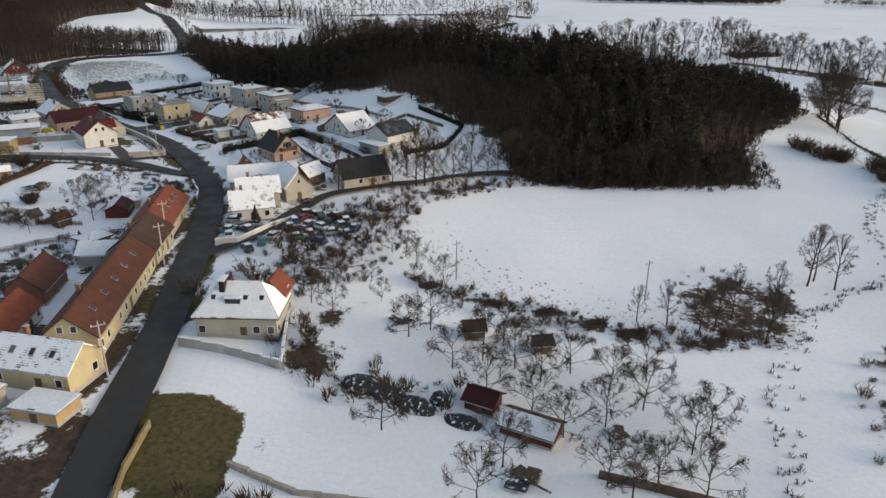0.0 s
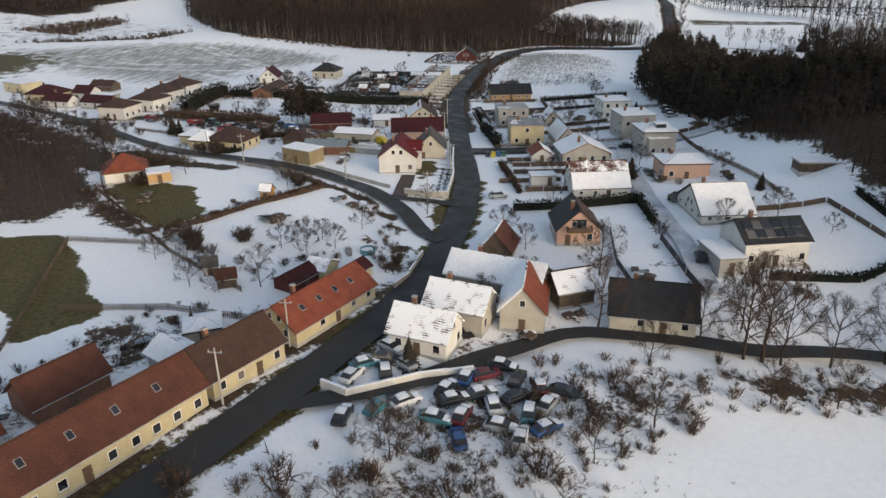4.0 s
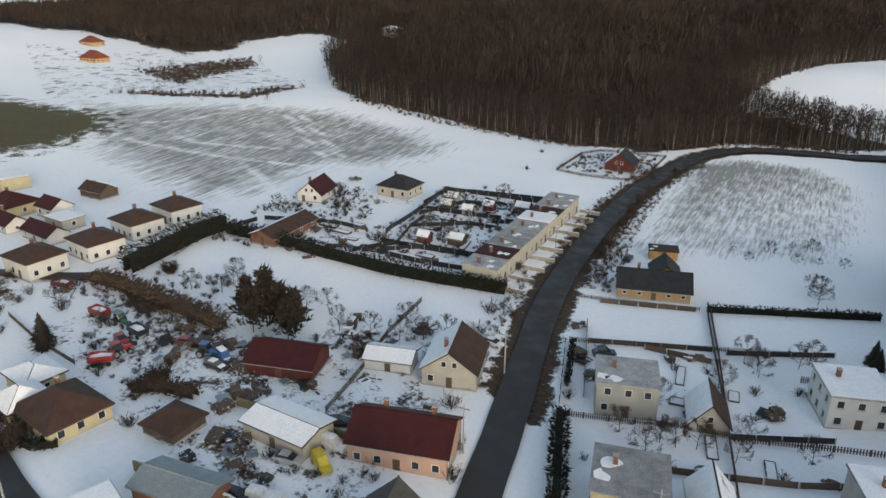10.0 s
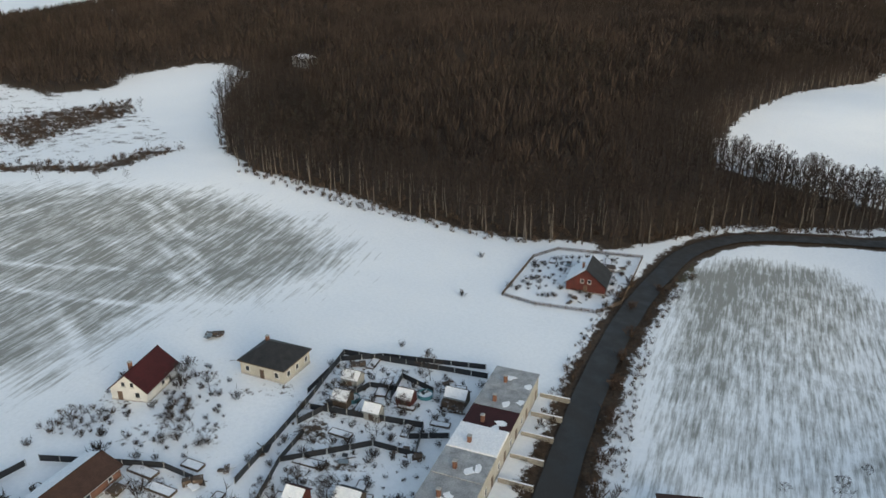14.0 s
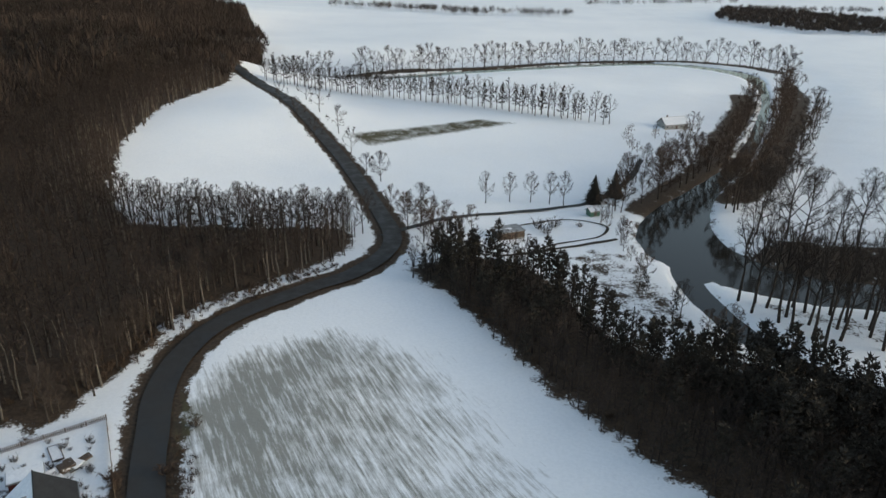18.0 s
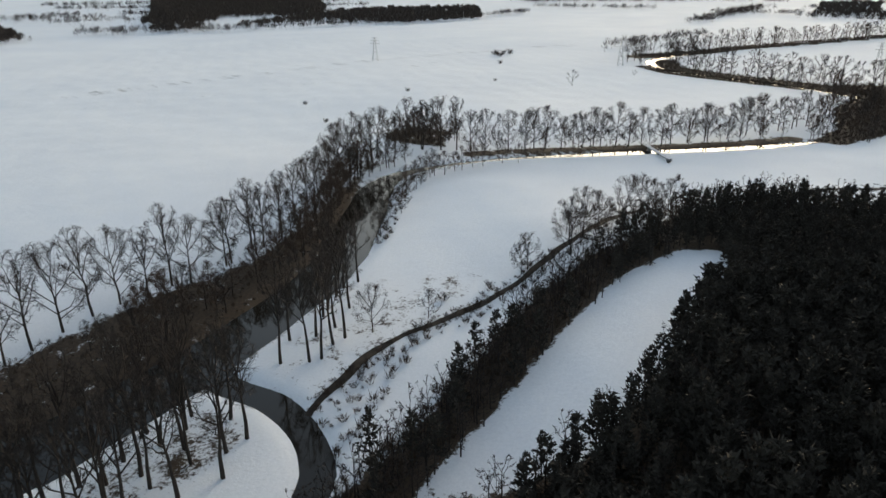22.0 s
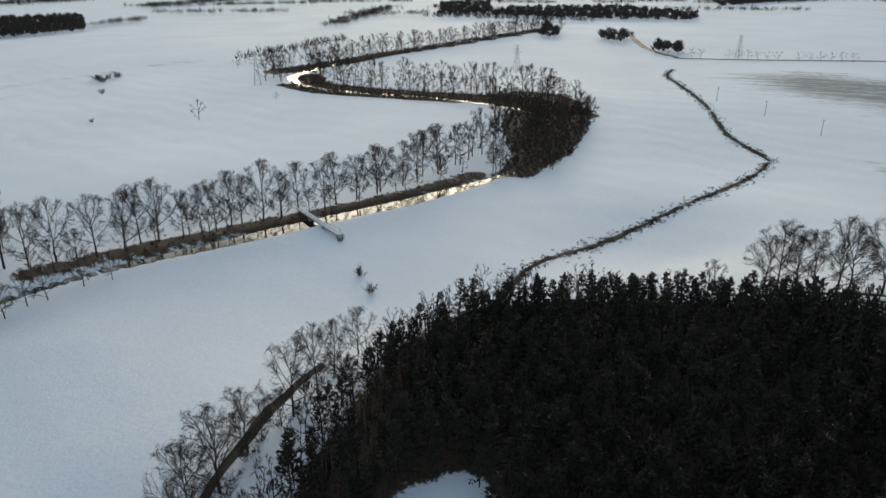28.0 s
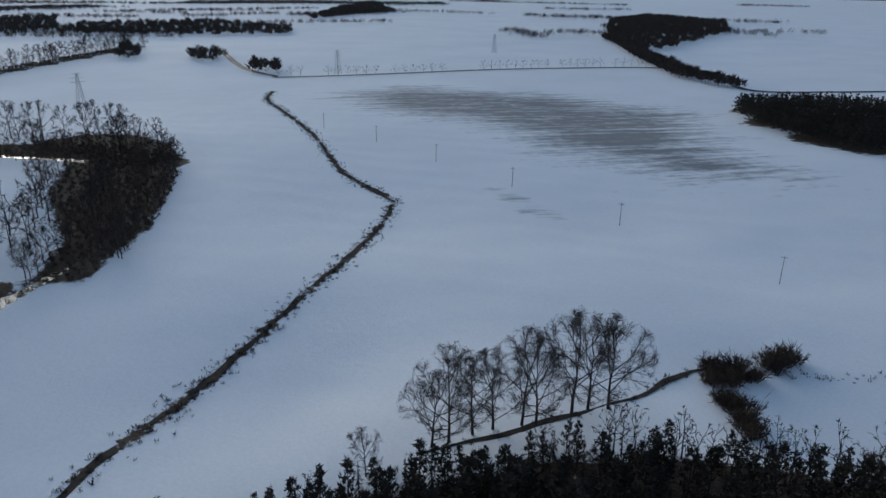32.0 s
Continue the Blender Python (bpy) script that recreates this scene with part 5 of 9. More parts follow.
def house(label, c, ang, w, d, h, roof="gable", rise=3.0, ridge="x", wall=None, roofs=None, cover=(0, 0), name="house", cat="house", wins=1.0, chim=1,
          over=0.45, seed=0, door=True, group="", skylights=0, plinth=True, base=0.4, gable_mat=None, ridge_half=None):
    """A building whose front (-y) is w long; ridge 'x' runs along the front, 'y' from front to back. roofs: (front, back) or (left, right); cover: whether snow lies on each slope."""
    r = random.Random(seed * 7 + int(c[0] * 3) + int(c[1]))
    wall = wall or M_WHITE
    roofs = roofs or (R_RED, R_RED)
    if ridge == "y":
        ang, w, d = ang + 90, d, w
        roofs, cover = (roofs[1], roofs[0]), (cover[1], cover[0])
        side_of = {"F": "x0", "B": "x1", "L": "y1", "R": "y0"}
    else:
        side_of = {"F": "y0", "B": "y1", "L": "x0", "R": "x1"}
    z = min(gz(c[0] + dx, c[1] + dy) for dx in (-w / 3, 0, w / 3) for dy in (-d / 3, 0, d / 3))
    home = thing(name, label, cat, c[0], c[1], ang, z + 0.1, group)
    X, Y = w / 2, d / 2
    bm = bmesh.new()
    low = [bm.verts.new((x, y, -base - 0.6)) for x, y in ((-X, -Y), (X, -Y), (X, Y), (-X, Y))]
    up = [bm.verts.new((x, y, h)) for x, y in ((-X, -Y), (X, -Y), (X, Y), (-X, Y))]
    for i in range(4):
        j = (i + 1) % 4
        if roof == "gable" and i in (1, 3):
            q = bm.verts.new((X if i == 1 else -X, 0, h + rise - 0.12))
            bm.faces.new((low[i], low[j], up[j], q, up[i]))
        else:
            bm.faces.new((low[i], low[j], up[j], up[i]))
    if roof != "gable":
        bm.faces.new(up)
    part("wall", bm, wall, home)
    if plinth:
        bm = bmesh.new()
        e = 0.05
        for a0, a1, b0, b1 in ((-X - e, X + e, -Y - e, -Y), (-X - e, X + e, Y, Y + e), (-X - e, -X, -Y, Y), (X, X + e, -Y, Y)):
            add_box(bm, a0, a1, b0, b1, -base - 0.6, 0.35)
        part("plinth", bm, M_CONC, home)
    o = over
    if roof == "gable":
        drop = rise * o / Y
        A = [(-X - o, -Y - o, h - drop), (X + o, -Y - o, h - drop), (X + o, 0, h + rise), (-X - o, 0, h + rise)]
        B = [(X + o, Y + o, h - drop), (-X - o, Y + o, h - drop), (-X - o, 0, h + rise), (X + o, 0, h + rise)]
        for pts, mat, cov in ((A, roofs[0], cover[0]), (B, roofs[1], cover[1])):
            slope = part("roof_slope", quad_prism(pts, 0.16, 1, 1), mat, home)
            if cov:
                q = [Vector(p) for p in pts]
                nn = (q[1] - q[0]).cross(q[3] - q[0]).normalized() * 0.13
                m = (q[0] + q[1] + q[2] + q[3]) / 4
                if cov < 1:
                    q = [q[0], q[1], q[1].lerp(q[2], cov), q[0].lerp(q[3], cov)]
                    m = (q[0] + q[1] + q[2] + q[3]) / 4
                part("snow_cover", quad_prism([tuple(m + (p - m) * 0.975 + nn) for p in q], 0.14, 1, 1), M_SNOW, slope, "layer of lying snow")
        bm = bmesh.new()
        rod(bm, (-X - o, 0, h + rise + 0.02), (X + o, 0, h + rise + 0.02), 0.13, None, 6)
        part("ridge_cap", bm, roofs[1], home)
        for s in (-1, 1):
            bm = bmesh.new()
            rod(bm, (-X - o, s * (Y + o + 0.06), h - drop - 0.14), (X + o, s * (Y + o + 0.06), h - drop - 0.14), 0.07, None, 5)
            part("gutter", bm, M_METAL, home)
    elif roof == "hip":
        k = ridge_half or max(0.3, X - Y * 0.95)
        p = [(-X - o, -Y - o, h), (X + o, -Y - o, h), (X + o, Y + o, h), (-X - o, Y + o, h)]
        r0, r1 = (-k, 0, h + rise), (k, 0, h + rise)
        for pts, mat, cov in (([p[0], p[1], r1, r0], roofs[0], cover[0]), ([p[2], p[3], r0, r1], roofs[1], cover[1]), ([p[1], p[2], r1], roofs[1], cover[1]), ([p[3], p[0], r0], roofs[0], cover[0])):
            slope = part("roof_slope", quad_prism(pts, 0.16, 1, 1), mat, home)
            if cov:
                q = [Vector(v) for v in pts]
                nn = (q[1] - q[0]).cross(q[-1] - q[0]).normalized() * 0.12
                m = sum(q, Vector()) / len(q)
                part("snow_cover", quad_prism([tuple(m + (v - m) * 0.96 + nn) for v in q], 0.13, 1, 1), M_SNOW, slope, "layer of lying snow")
        bm = bmesh.new()
        add_box(bm, -X - o, X + o, -Y - o, Y + o, h - 0.22, h - 0.04)
        part("eaves_board", bm, M_WOOD, home)
    else:
        part("roof_slab", box(-X - o * 0.6, X + o * 0.6, -Y - o * 0.6, Y + o * 0.6, h - 0.05, h + 0.18), roofs[0], home)
        if cover[0]:
            part("snow_cover", box(-X - o * 0.4, X + o * 0.4, -Y - o * 0.4, Y + o * 0.4, h + 0.18, h + 0.32, 0.05), M_SNOW, home, "layer of lying snow")
        else:
            for k in range(2):
                bx0, by0 = r.uniform(-X, X * 0.2), r.uniform(-Y, Y * 0.3)
                bm = bmesh.new()
                ring = [bm.verts.new((bx0 + math.cos(t * 0.7) * r.uniform(0.4, 0.2 * w), by0 + math.sin(t * 0.7) * r.uniform(0.3, 0.16 * d), h + 0.185)) for t in range(9)]
                for v in ring:
                    v.co.x, v.co.y = max(-X, min(X, v.co.x)), max(-Y, min(Y, v.co.y))
                bm.faces.new(ring)
                ex = bmesh.ops.extrude_face_region(bm, geom=bm.faces[:])
                for v in ex["geom"]:
                    if isinstance(v, bmesh.types.BMVert):
                        v.co.z += 0.05
                part("snow_patch", bm, M_SNOW, home, "patch of lying snow")
    # openings on each side
    storeys = max(1, int((h + 0.5) / 2.6))
    door_side = "F"
    for s, code in side_of.items():
        ln = w if code[0] == "y" else d
        sgn = -1 if code[1] == "0" else 1
        n = int(ln / 2.7 * wins)
        spot = lambda u: (u, sgn * Y, 0 if sgn < 0 else 180) if code[0] == "y" else (sgn * X, u, -90 if sgn < 0 else 90)
        for k in range(storeys):
            zz = 0.95 + 2.75 * k
            if zz + 1.3 > h + 0.1:
                continue
            for i in range(n):
                u = (i + 0.5) / n * ln - ln / 2 + r.uniform(-0.15, 0.15)
                if r.random() < 0.18 or (door and k == 0 and s == door_side and i == n // 2):
                    continue
                x, y, turn = spot(u)
                put_window(home, x, y, zz, turn, 1.1 if h > 2.6 else 0.9, 1.3 if h > 2.6 else 0.8)
        if roof == "gable" and code[0] == "x" and rise > 2.6 and wins > 0:
            for u in ((-0.9, 0.9) if d > 7.5 else (0,)):
                x, y, turn = spot(u)
                put_window(home, x, y, h + 0.35 if h > 2.6 else h, turn, 0.9, 1.1)
        if door and s == door_side:
            x, y, turn = spot((n // 2 + 0.5) / max(n, 1) * ln - ln / 2 if n else 0)
            dr = part("door", box(-0.5, 0.5, -0.06, 0.03, 0.0, 2.05, 0.02), M_DOOR, home)
            dr.matrix_basis = pose(x, y, 0, 0, 0, turn)
            part("door_handle", box(0.32, 0.40, -0.12, -0.06, 0.98, 1.05), M_METAL, dr)
    for k in range(chim):
        cx = (-0.22 + 0.5 * k) * w
        top = h + (rise * 0.8 if roof == "gable" else rise * 0.6 if roof == "hip" else 0.1)
        chimney(home, cx, 0.12 * d, top)
    for k in range(skylights):
        t = (k + 1) / (skylights + 1)
        u, f = -X + w * t, 0.5
        tilt = math.degrees(math.atan2(rise, Y))
        sk = part("skylight", box(-0.4, 0.4, -0.55, 0.55, 0.0, 0.26 if cover[0] else 0.10, 0.02), M_METAL, home)
        sk.matrix_basis = pose(u, -Y * (1 - f), h + rise * f + 0.0, tilt, 0, 0)
        part("pane", box(-0.32, 0.32, -0.47, 0.47, 0.265 if cover[0] else 0.105, 0.285 if cover[0] else 0.125), M_GLASS, sk)
    return home


def dormer(home, x, y, z, w, h, mat):
    """A box dormer with a snowy lid and a dark front, set into a slope."""
    d = part("dormer", box(x - w / 2, x + w / 2, y - 0.9, y + 1.2, z - 0.6, z + h), mat, home)
    part("dormer_lid", box(x - w / 2 - 0.12, x + w / 2 + 0.12, y - 1.05, y + 1.25, z + h, z + h + 0.14, 0.03), M_SNOW, d, "lid with lying snow")
    part("pane", box(x - w / 2 + 0.2, x + w / 2 - 0.2, y - 0.94, y - 0.9, z + 0.1, z + h - 0.2), M_GLASS, d)


# eastern plots, along the lane
house("pale yellow two-storey cube house with patchy snow on its flat roof", (-93.2, 236.6), 43, 9, 9, 5.6, "flat", wall=M_YELLOW, roofs=(M_FELT,) * 2, seed=1)
house("grey-cream two-storey cube house with a felt roof and thin snow", (-111.2, 254.1), 47, 9.2, 8, 5.7, "flat", wall=M_GREY, roofs=(M_FELT,) * 2, seed=2)
house("white two-storey cube house with a snow-covered flat roof", (-90.6, 279.9), 48, 8.8, 9, 5.6, "flat", wall=M_WHITE, roofs=(M_FELT,) * 2, cover=(1, 1), seed=3)
house("off-white two-storey cube house with a snow-covered flat roof", (-72.5, 258.8), 49, 9.4, 9.4, 6.4, "flat", wall=M_GREY, roofs=(M_FELT,) * 2, cover=(1, 1), seed=4, chim=2)
house("cream garage with a steep gable roof and snow on one side", (-85.0, 242.7), 46, 5.2, 12, 2.3, rise=3.0, ridge="y", wall=M_CREAM, roofs=(R_BROWN, R_SNOWY), cover=(1, 0), wins=0.4, chim=0, name="garage", cat="garage")
house("small summer house with a brown shingled gable and snowy roof", (-101.2, 261.3), 44, 5.4, 7, 1.9, rise=3.2, ridge="y", wall=M_CREAM, roofs=(R_GREY, R_BROWN), cover=(1, 0), wins=0.5, chim=0)
house("ochre bungalow with a black tiled gable roof", (-139.1, 290.2), 46, 14.8, 8, 2.6, rise=2.7, wall=M_OCHRE, roofs=(R_BLACK, R_BLACK), seed=5)
house("ochre rear wing with a steep black roof", (-142.5, 297.5), 46, 6, 7.5, 2.4, rise=2.6, ridge="y", wall=M_OCHRE, roofs=(R_BLACK, R_BLACK), chim=0, door=False, name="house_wing")
house("timber garden shed with a dark flat roof", (-152, 307.5), 46, 6.5, 4, 2.4, "flat", wall=M_PINEWOOD, roofs=(R_BROWN, R_BROWN), wins=0, chim=0, name="shed", cat="shed")
house("white bungalow with a snowy roof and red ridge", (-70.5, 229.0), 46, 11.5, 10, 3.0, rise=2.6, ridge="y", wall=M_CREAM, roofs=(R_RED, R_RED), cover=(1, 1), seed=6)
house("low wing with a red and snowy roof", (-78.5, 222.5), 46, 5, 6, 2.4, rise=1.6, ridge="y", wall=M_WHITE, roofs=(R_RED, R_RED), cover=(0, 1), wins=0.5, chim=0, name="house_wing")
house("white cottage with a brown tiled roof streaked with snow", (-54.3, 208.8), 45, 11.8, 10, 2.6, rise=4.2, wall=M_WHITE, roofs=(R_STREAK, R_STREAK), cover=(0.6, 0), seed=7)
chalet = house("cream gabled chalet with a timber balcony and brown roof", (-44.8, 185.2), 42, 7.8, 9, 3.2, rise=3.7, ridge="y", wall=M_PINK, roofs=(R_BLACK, R_BROWN), seed=8)
part("balcony_deck", box(-5.9, -4.5, -2.2, 2.2, 2.75, 2.9), M_PINEWOOD, chalet)
part("balcony_rail", box(-5.95, -5.85, -2.2, 2.2, 2.9, 3.8), M_DOOR, chalet, "dark timber balcony rail")
for s in (-2.2, 2.1):
    part("balcony_side", box(-5.85, -4.5, s, s + 0.1, 2.9, 3.8), M_DOOR, chalet)
part("balcony_door", box(-4.56, -4.5, -1.3, 1.3, 2.95, 4.9), M_GLASS, chalet)
house("salmon pink villa with a snow-covered low roof", (-44.1, 228.4), 43, 10.2, 8, 3.9, "hip", 1.0, wall=M_PINK, roofs=(R_BROWN,) * 2, cover=(1, 1), seed=9)
grey_house = house("grey three-storey house with a snowy roof and dormer", (-59.7, 246.1), 45, 8.2, 9.5, 6.2, "hip", 1.4, wall=M_GREY, roofs=(R_GREY,) * 2, cover=(1, 1), seed=10)
dormer(grey_house, 0.4, -2.4, 6.6, 2.8, 1.3, M_GREY)
house("projecting grey bay with a snowy roof", (-57.0, 242.6), 45, 5, 3, 4.4, "flat", wall=M_GREY, roofs=(M_FELT,) * 2, cover=(1, 1), wins=1.2, chim=0, door=False, name="house_wing")
house("white house under one broad snow-covered roof", (-28.5, 209.5), 45, 10, 12.5, 2.2, rise=4.0, wall=M_WHITE, roofs=(R_GREY,) * 2, cover=(1, 1), seed=11)
solar_house = house("white two-storey house with solar panels on a dark roof", (-15.0, 197.2), 48, 11, 9, 4.6, rise=2.4, wall=M_WHITE, roofs=(R_BLACK, R_BLACK), cover=(0, 1), seed=12, wins=1.25)
for i in range(6):
    for j in range(2):
        f = 0.3 + 0.4 * j
        o = part("solar_panel", box(-0.75, 0.75, -0.85, 0.85, 0.06, 0.12, 0.01), M_GLASS, solar_house, "dark glass panel")
        o.matrix_basis = pose(-4.2 + 1.65 * i, -4.5 * (1 - f), 4.6 + 2.4 * f, math.degrees(math.atan2(2.4, 4.5)), 0, 0)
house("flat garage with a thick snow cover", (-19.0, 189.5), 48, 4.2, 8, 2.7, "flat", wall=M_GREY, roofs=(M_FELT,) * 2, cover=(1, 1), wins=0, chim=0, name="garage", cat="garage")
house("long cottage with pale walls and a dark roof", (-20.4, 167.9), 29, 12, 8, 2.9, rise=3.6, wall=M_CREAM, roofs=(R_BLACK, R_BLACK), seed=13)
house("small white outbuilding with a snowy roof", (-66, 205.5), 45, 5.5, 3.2, 2.3, "flat", wall=M_WHITE, roofs=(M_FELT,) * 2, cover=(1, 1), chim=0, name="shed", cat="shed")
house("low shed with a snow-covered roof by the wood", (-18, 234), 40, 8, 4, 2.2, "flat", wall=M_WOOD, roofs=(M_FELT,) * 2, cover=(1, 1), wins=0, chim=0, name="shed", cat="shed")

# farmstead at the road bend
house("white farmhouse with snow-streaked tiles", (-40.7, 140.5), 19, 8.6, 6, 3.3, rise=2.8, wall=M_WHITE, roofs=(R_SNOWY, R_SNOWY), seed=14, skylights=0)
house("cream farmhouse with snow-streaked tiles", (-41.3, 148.7), 18, 9, 6, 3.9, rise=2.6, wall=M_CREAM, roofs=(R_SNOWY, R_SNOWY), seed=15)
house("old farm building with a red and snowy gable roof", (-35.3, 156.4), 32, 6.4, 9.5, 3.7, rise=3.6, ridge="y", wall=M_CREAM, roofs=(R_SNOWY, R_RED), cover=(1, 0), wins=0.5, chim=0, seed=16, name="barn", cat="barn")
house("long farm barn under a snowy roof", (-43, 159.9), 17, 15.5, 6.5, 3.6, rise=2.6, wall=M_STONE, roofs=(R_SNOWY, R_SNOWY), cover=(1, 0), wins=0.3, chim=1, seed=17, name="barn", cat="barn")
house("small timber barn with tiled and snowy roof", (-32.8, 165), 60, 6, 5, 3.2, rise=2.2, wall=M_WOOD, roofs=(R_SNOWY, R_BROWN), wins=0.2, chim=0, name="barn", cat="barn")
house("small barn with a red tiled roof and snow on one slope", (-51.1, 170.4), 25, 5.6, 6.5, 2.0, rise=3.2, ridge="y", wall=M_WOOD, roofs=(R_SNOWY, R_OLDRED), cover=(1, 0), wins=0, chim=0, name="barn", cat="barn")

# row along the main road, southern end
house("long yellow barn with an orange tiled roof and skylights", (-58.6, 135.8), 99, 17.5, 8, 2.7, rise=2.7, wall=M_YELLOW, roofs=(R_RED, R_RED), seed=18, skylights=4, wins=0.8)
house("yellow cottage with a brown tiled roof", (-55.4, 118.7), 96, 11.5, 8, 3.3, rise=3.0, wall=M_YELLOW, roofs=(R_BROWN, R_BROWN), seed=19)
house("long yellow row house with an old red tiled roof", (-52.4, 96.6), 98, 31, 7.6, 3.7, rise=3.1, wall=M_YELLOW, roofs=(R_OLDRED, R_OLDRED), seed=20, skylights=5)
house("yellow gabled house with a snow-streaked roof", (-51.2, 76.9), -12, 12, 6.6, 3.5, rise=2.5, wall=M_YELLOW, roofs=(R_SNOWY, R_SNOWY), seed=21, skylights=3)
house("low orange outbuilding with a snowy flat roof", (-47.4, 69.2), -12, 6.5, 4.2, 1.6, "flat", wall=M_OCHRE, roofs=(M_FELT,) * 2, cover=(1, 1), wins=0.4, chim=0, name="shed", cat="shed")
house("low grey outbuilding with a snowy flat roof", (-57.2, 68.8), -12, 7, 6, 2.5, "flat", wall=M_GREY, roofs=(M_FELT,) * 2, cover=(1, 1), wins=0.4, chim=0, name="shed", cat="shed")
villa = house("cream villa with snow-covered tiles above a terrace", (-29.4, 92.6), -1, 12, 7.8, 3.7, "hip", 4.0, wall=M_CREAM, roofs=(R_SNOWY, R_RED), cover=(1, 1), seed=23, wins=1.5, skylights=4, ridge_half=3.0, base=1.2)
dormer(villa, -0.6, -1.9, 5.2, 2.2, 0.9, M_TARP)
dormer(villa, -2.4, -0.6, 6.4, 0.8, 1.9, R_BROWN)
part("basement_band", box(-6.08, 6.08, -3.99, -3.9, -1.2, 0.7), M_GREY, villa)
house("red-roofed stair wing behind a villa", (-25.4, 97), 87, 4.6, 4.0, 4.9, rise=2.0, wall=M_CREAM, roofs=(R_RED, R_RED), chim=0, door=False, wins=0.8, seed=231, name="house_wing")
house("open barn with an old red tiled roof", (-65.8, 101.2), 98, 9.5, 6, 3.0, rise=2.6, wall=M_BRICK, roofs=(R_OLDRED, R_OLDRED), wins=0.3, chim=0, seed=24, name="barn", cat="barn")
house("white stable with a red tiled roof", (-62.9, 87.7), 96, 10, 5.6, 2.8, rise=2.4, wall=M_WHITE, roofs=(R_RED, R_RED), wins=1.1, chim=0, seed=25, name="barn", cat="barn")
house("yard shed with snow-dusted sheet roof", (-60, 114.6), 6, 9, 5, 2.6, rise=1.5, wall=M_GREY, roofs=(R_SNOWY, R_SNOWY), cover=(1, 0), wins=0.2, chim=0, name="shed", cat="shed")
house("small white-roofed garden cabin", (-65.8, 120.8), 60, 4.5, 4.5, 2.4, "hip", 0.8, wall=M_CREAM, roofs=(R_GREY,) * 2, cover=(1, 1), wins=0.6, chim=0, name="shed", cat="shed")

# western side: between the two roads
house("white gabled villa with a maroon roof", (-98.5, 192.7), 40, 8.5, 10.6, 4.2, rise=3.3, ridge="y", wall=M_WHITE, roofs=(R_CRIMSON, R_CRIMSON), seed=26)
house("small white cross gable with maroon roof", (-96.2, 195.4), 40, 3.4, 3.6, 5.0, rise=1.6, wall=M_WHITE, roofs=(R_CRIMSON, R_CRIMSON), chim=0, door=False, plinth=False, name="house_wing")
house("grey-cream gabled house with slate roof", (-101.9, 207.3), 43, 7.4, 8.8, 3.2, rise=3.5, ridge="y", wall=M_CREAM, roofs=(R_GREY, R_GREY), seed=27)
house("long pink and cream house with a maroon roof", (-117.2, 218.2), 45, 13.8, 9, 3.9, rise=2.6, wall=M_PINK, roofs=(R_MAROON, R_MAROON), seed=28, chim=2)
house("cream gabled house with a brown roof, snow on one slope", (-132.5, 236.0), 46, 9, 10.5, 3.5, rise=3.3, ridge="y", wall=M_CREAM, roofs=(R_BROWN, R_BROWN), cover=(1, 0), seed=29)
house("low white wing with a snowy roof", (-139.5, 227.5), 46, 8, 5, 2.5, rise=1.0, wall=M_WHITE, roofs=(R_GREY, R_GREY), cover=(1, 1), wins=0.5, chim=0, name="house_wing")
house("long olive garage with a snow-covered flat roof", (-119.2, 179.9), 10, 8.8, 5.2, 3.5, "flat", wall=M_OLIVE, roofs=(M_FELT,) * 2, cover=(1, 1), wins=0.0, chim=0, name="garage", cat="garage")
house("workshop shed with a blue-grey sheet roof", (-121.2, 189.2), 37, 10.5, 5.4, 2.8, rise=0.9, wall=M_BRICK, roofs=(M_SHEET, M_SHEET), wins=0.2, chim=0, name="shed", cat="shed")
house("long shed with a snow-white low roof", (-127.6, 205.0), 28, 11, 6.5, 3.0, rise=0.7, wall=M_CREAM, roofs=(R_GREY, R_GREY), cover=(1, 1), wins=0.3, chim=0, name="shed", cat="shed")
house("dark red timber barn with a maroon roof", (-147.1, 211.9), 46, 11.5, 8, 2.9, rise=2.0, wall=M_REDWALL, roofs=(R_MAROON, R_MAROON), wins=0, chim=0, name="barn", cat="barn")
house("yellow bungalow with a brown hipped roof", (-147.5, 178.2), 22, 10.5, 9, 2.7, "hip", 3.0, wall=M_YELLOW, roofs=(R_BROWN, R_BROWN), seed=30)
house("yellow porch wing with snow on its hip", (-153.2, 173.2), 22, 6, 6, 2.6, "hip", 2.0, wall=M_YELLOW, roofs=(R_BROWN, R_BROWN), cover=(1, 1), chim=0, name="house_wing")
house("yellow garage with a snowy hipped roof", (-161.0, 175.3), 22, 7, 6, 2.5, "hip", 1.5, wall=M_YELLOW, roofs=(R_BROWN, R_BROWN), cover=(1, 1), chim=0, wins=0.5, name="garage", cat="garage")
house("garden shed with brown tiles", (-137, 191.5), 30, 6, 6, 1.9, "hip", 1.9, wall=M_WOOD, roofs=(R_BROWN, R_BROWN), wins=0, chim=0, name="shed", cat="shed")
for hx0, hy0, a in ((-214.3, 178.0, 27), (-218.5, 190.8, 22), (-228.4, 201.4, 22), (-235.0, 212.4, 20)):
    house("white two-storey house with a brown hipped roof", (hx0, hy0), a, 9.8, 8.8, 4.2, "hip", 2.2, wall=M_WHITE, roofs=(R_BROWN, R_BROWN), seed=int(hx0), wins=1.2, group="row of white houses")
house("yellow house with a maroon hipped roof", (-264.0, 174.5), 30, 12, 10, 3.2, "hip", 2.8, wall=M_YELLOW, roofs=(R_MAROON, R_MAROON), seed=31)
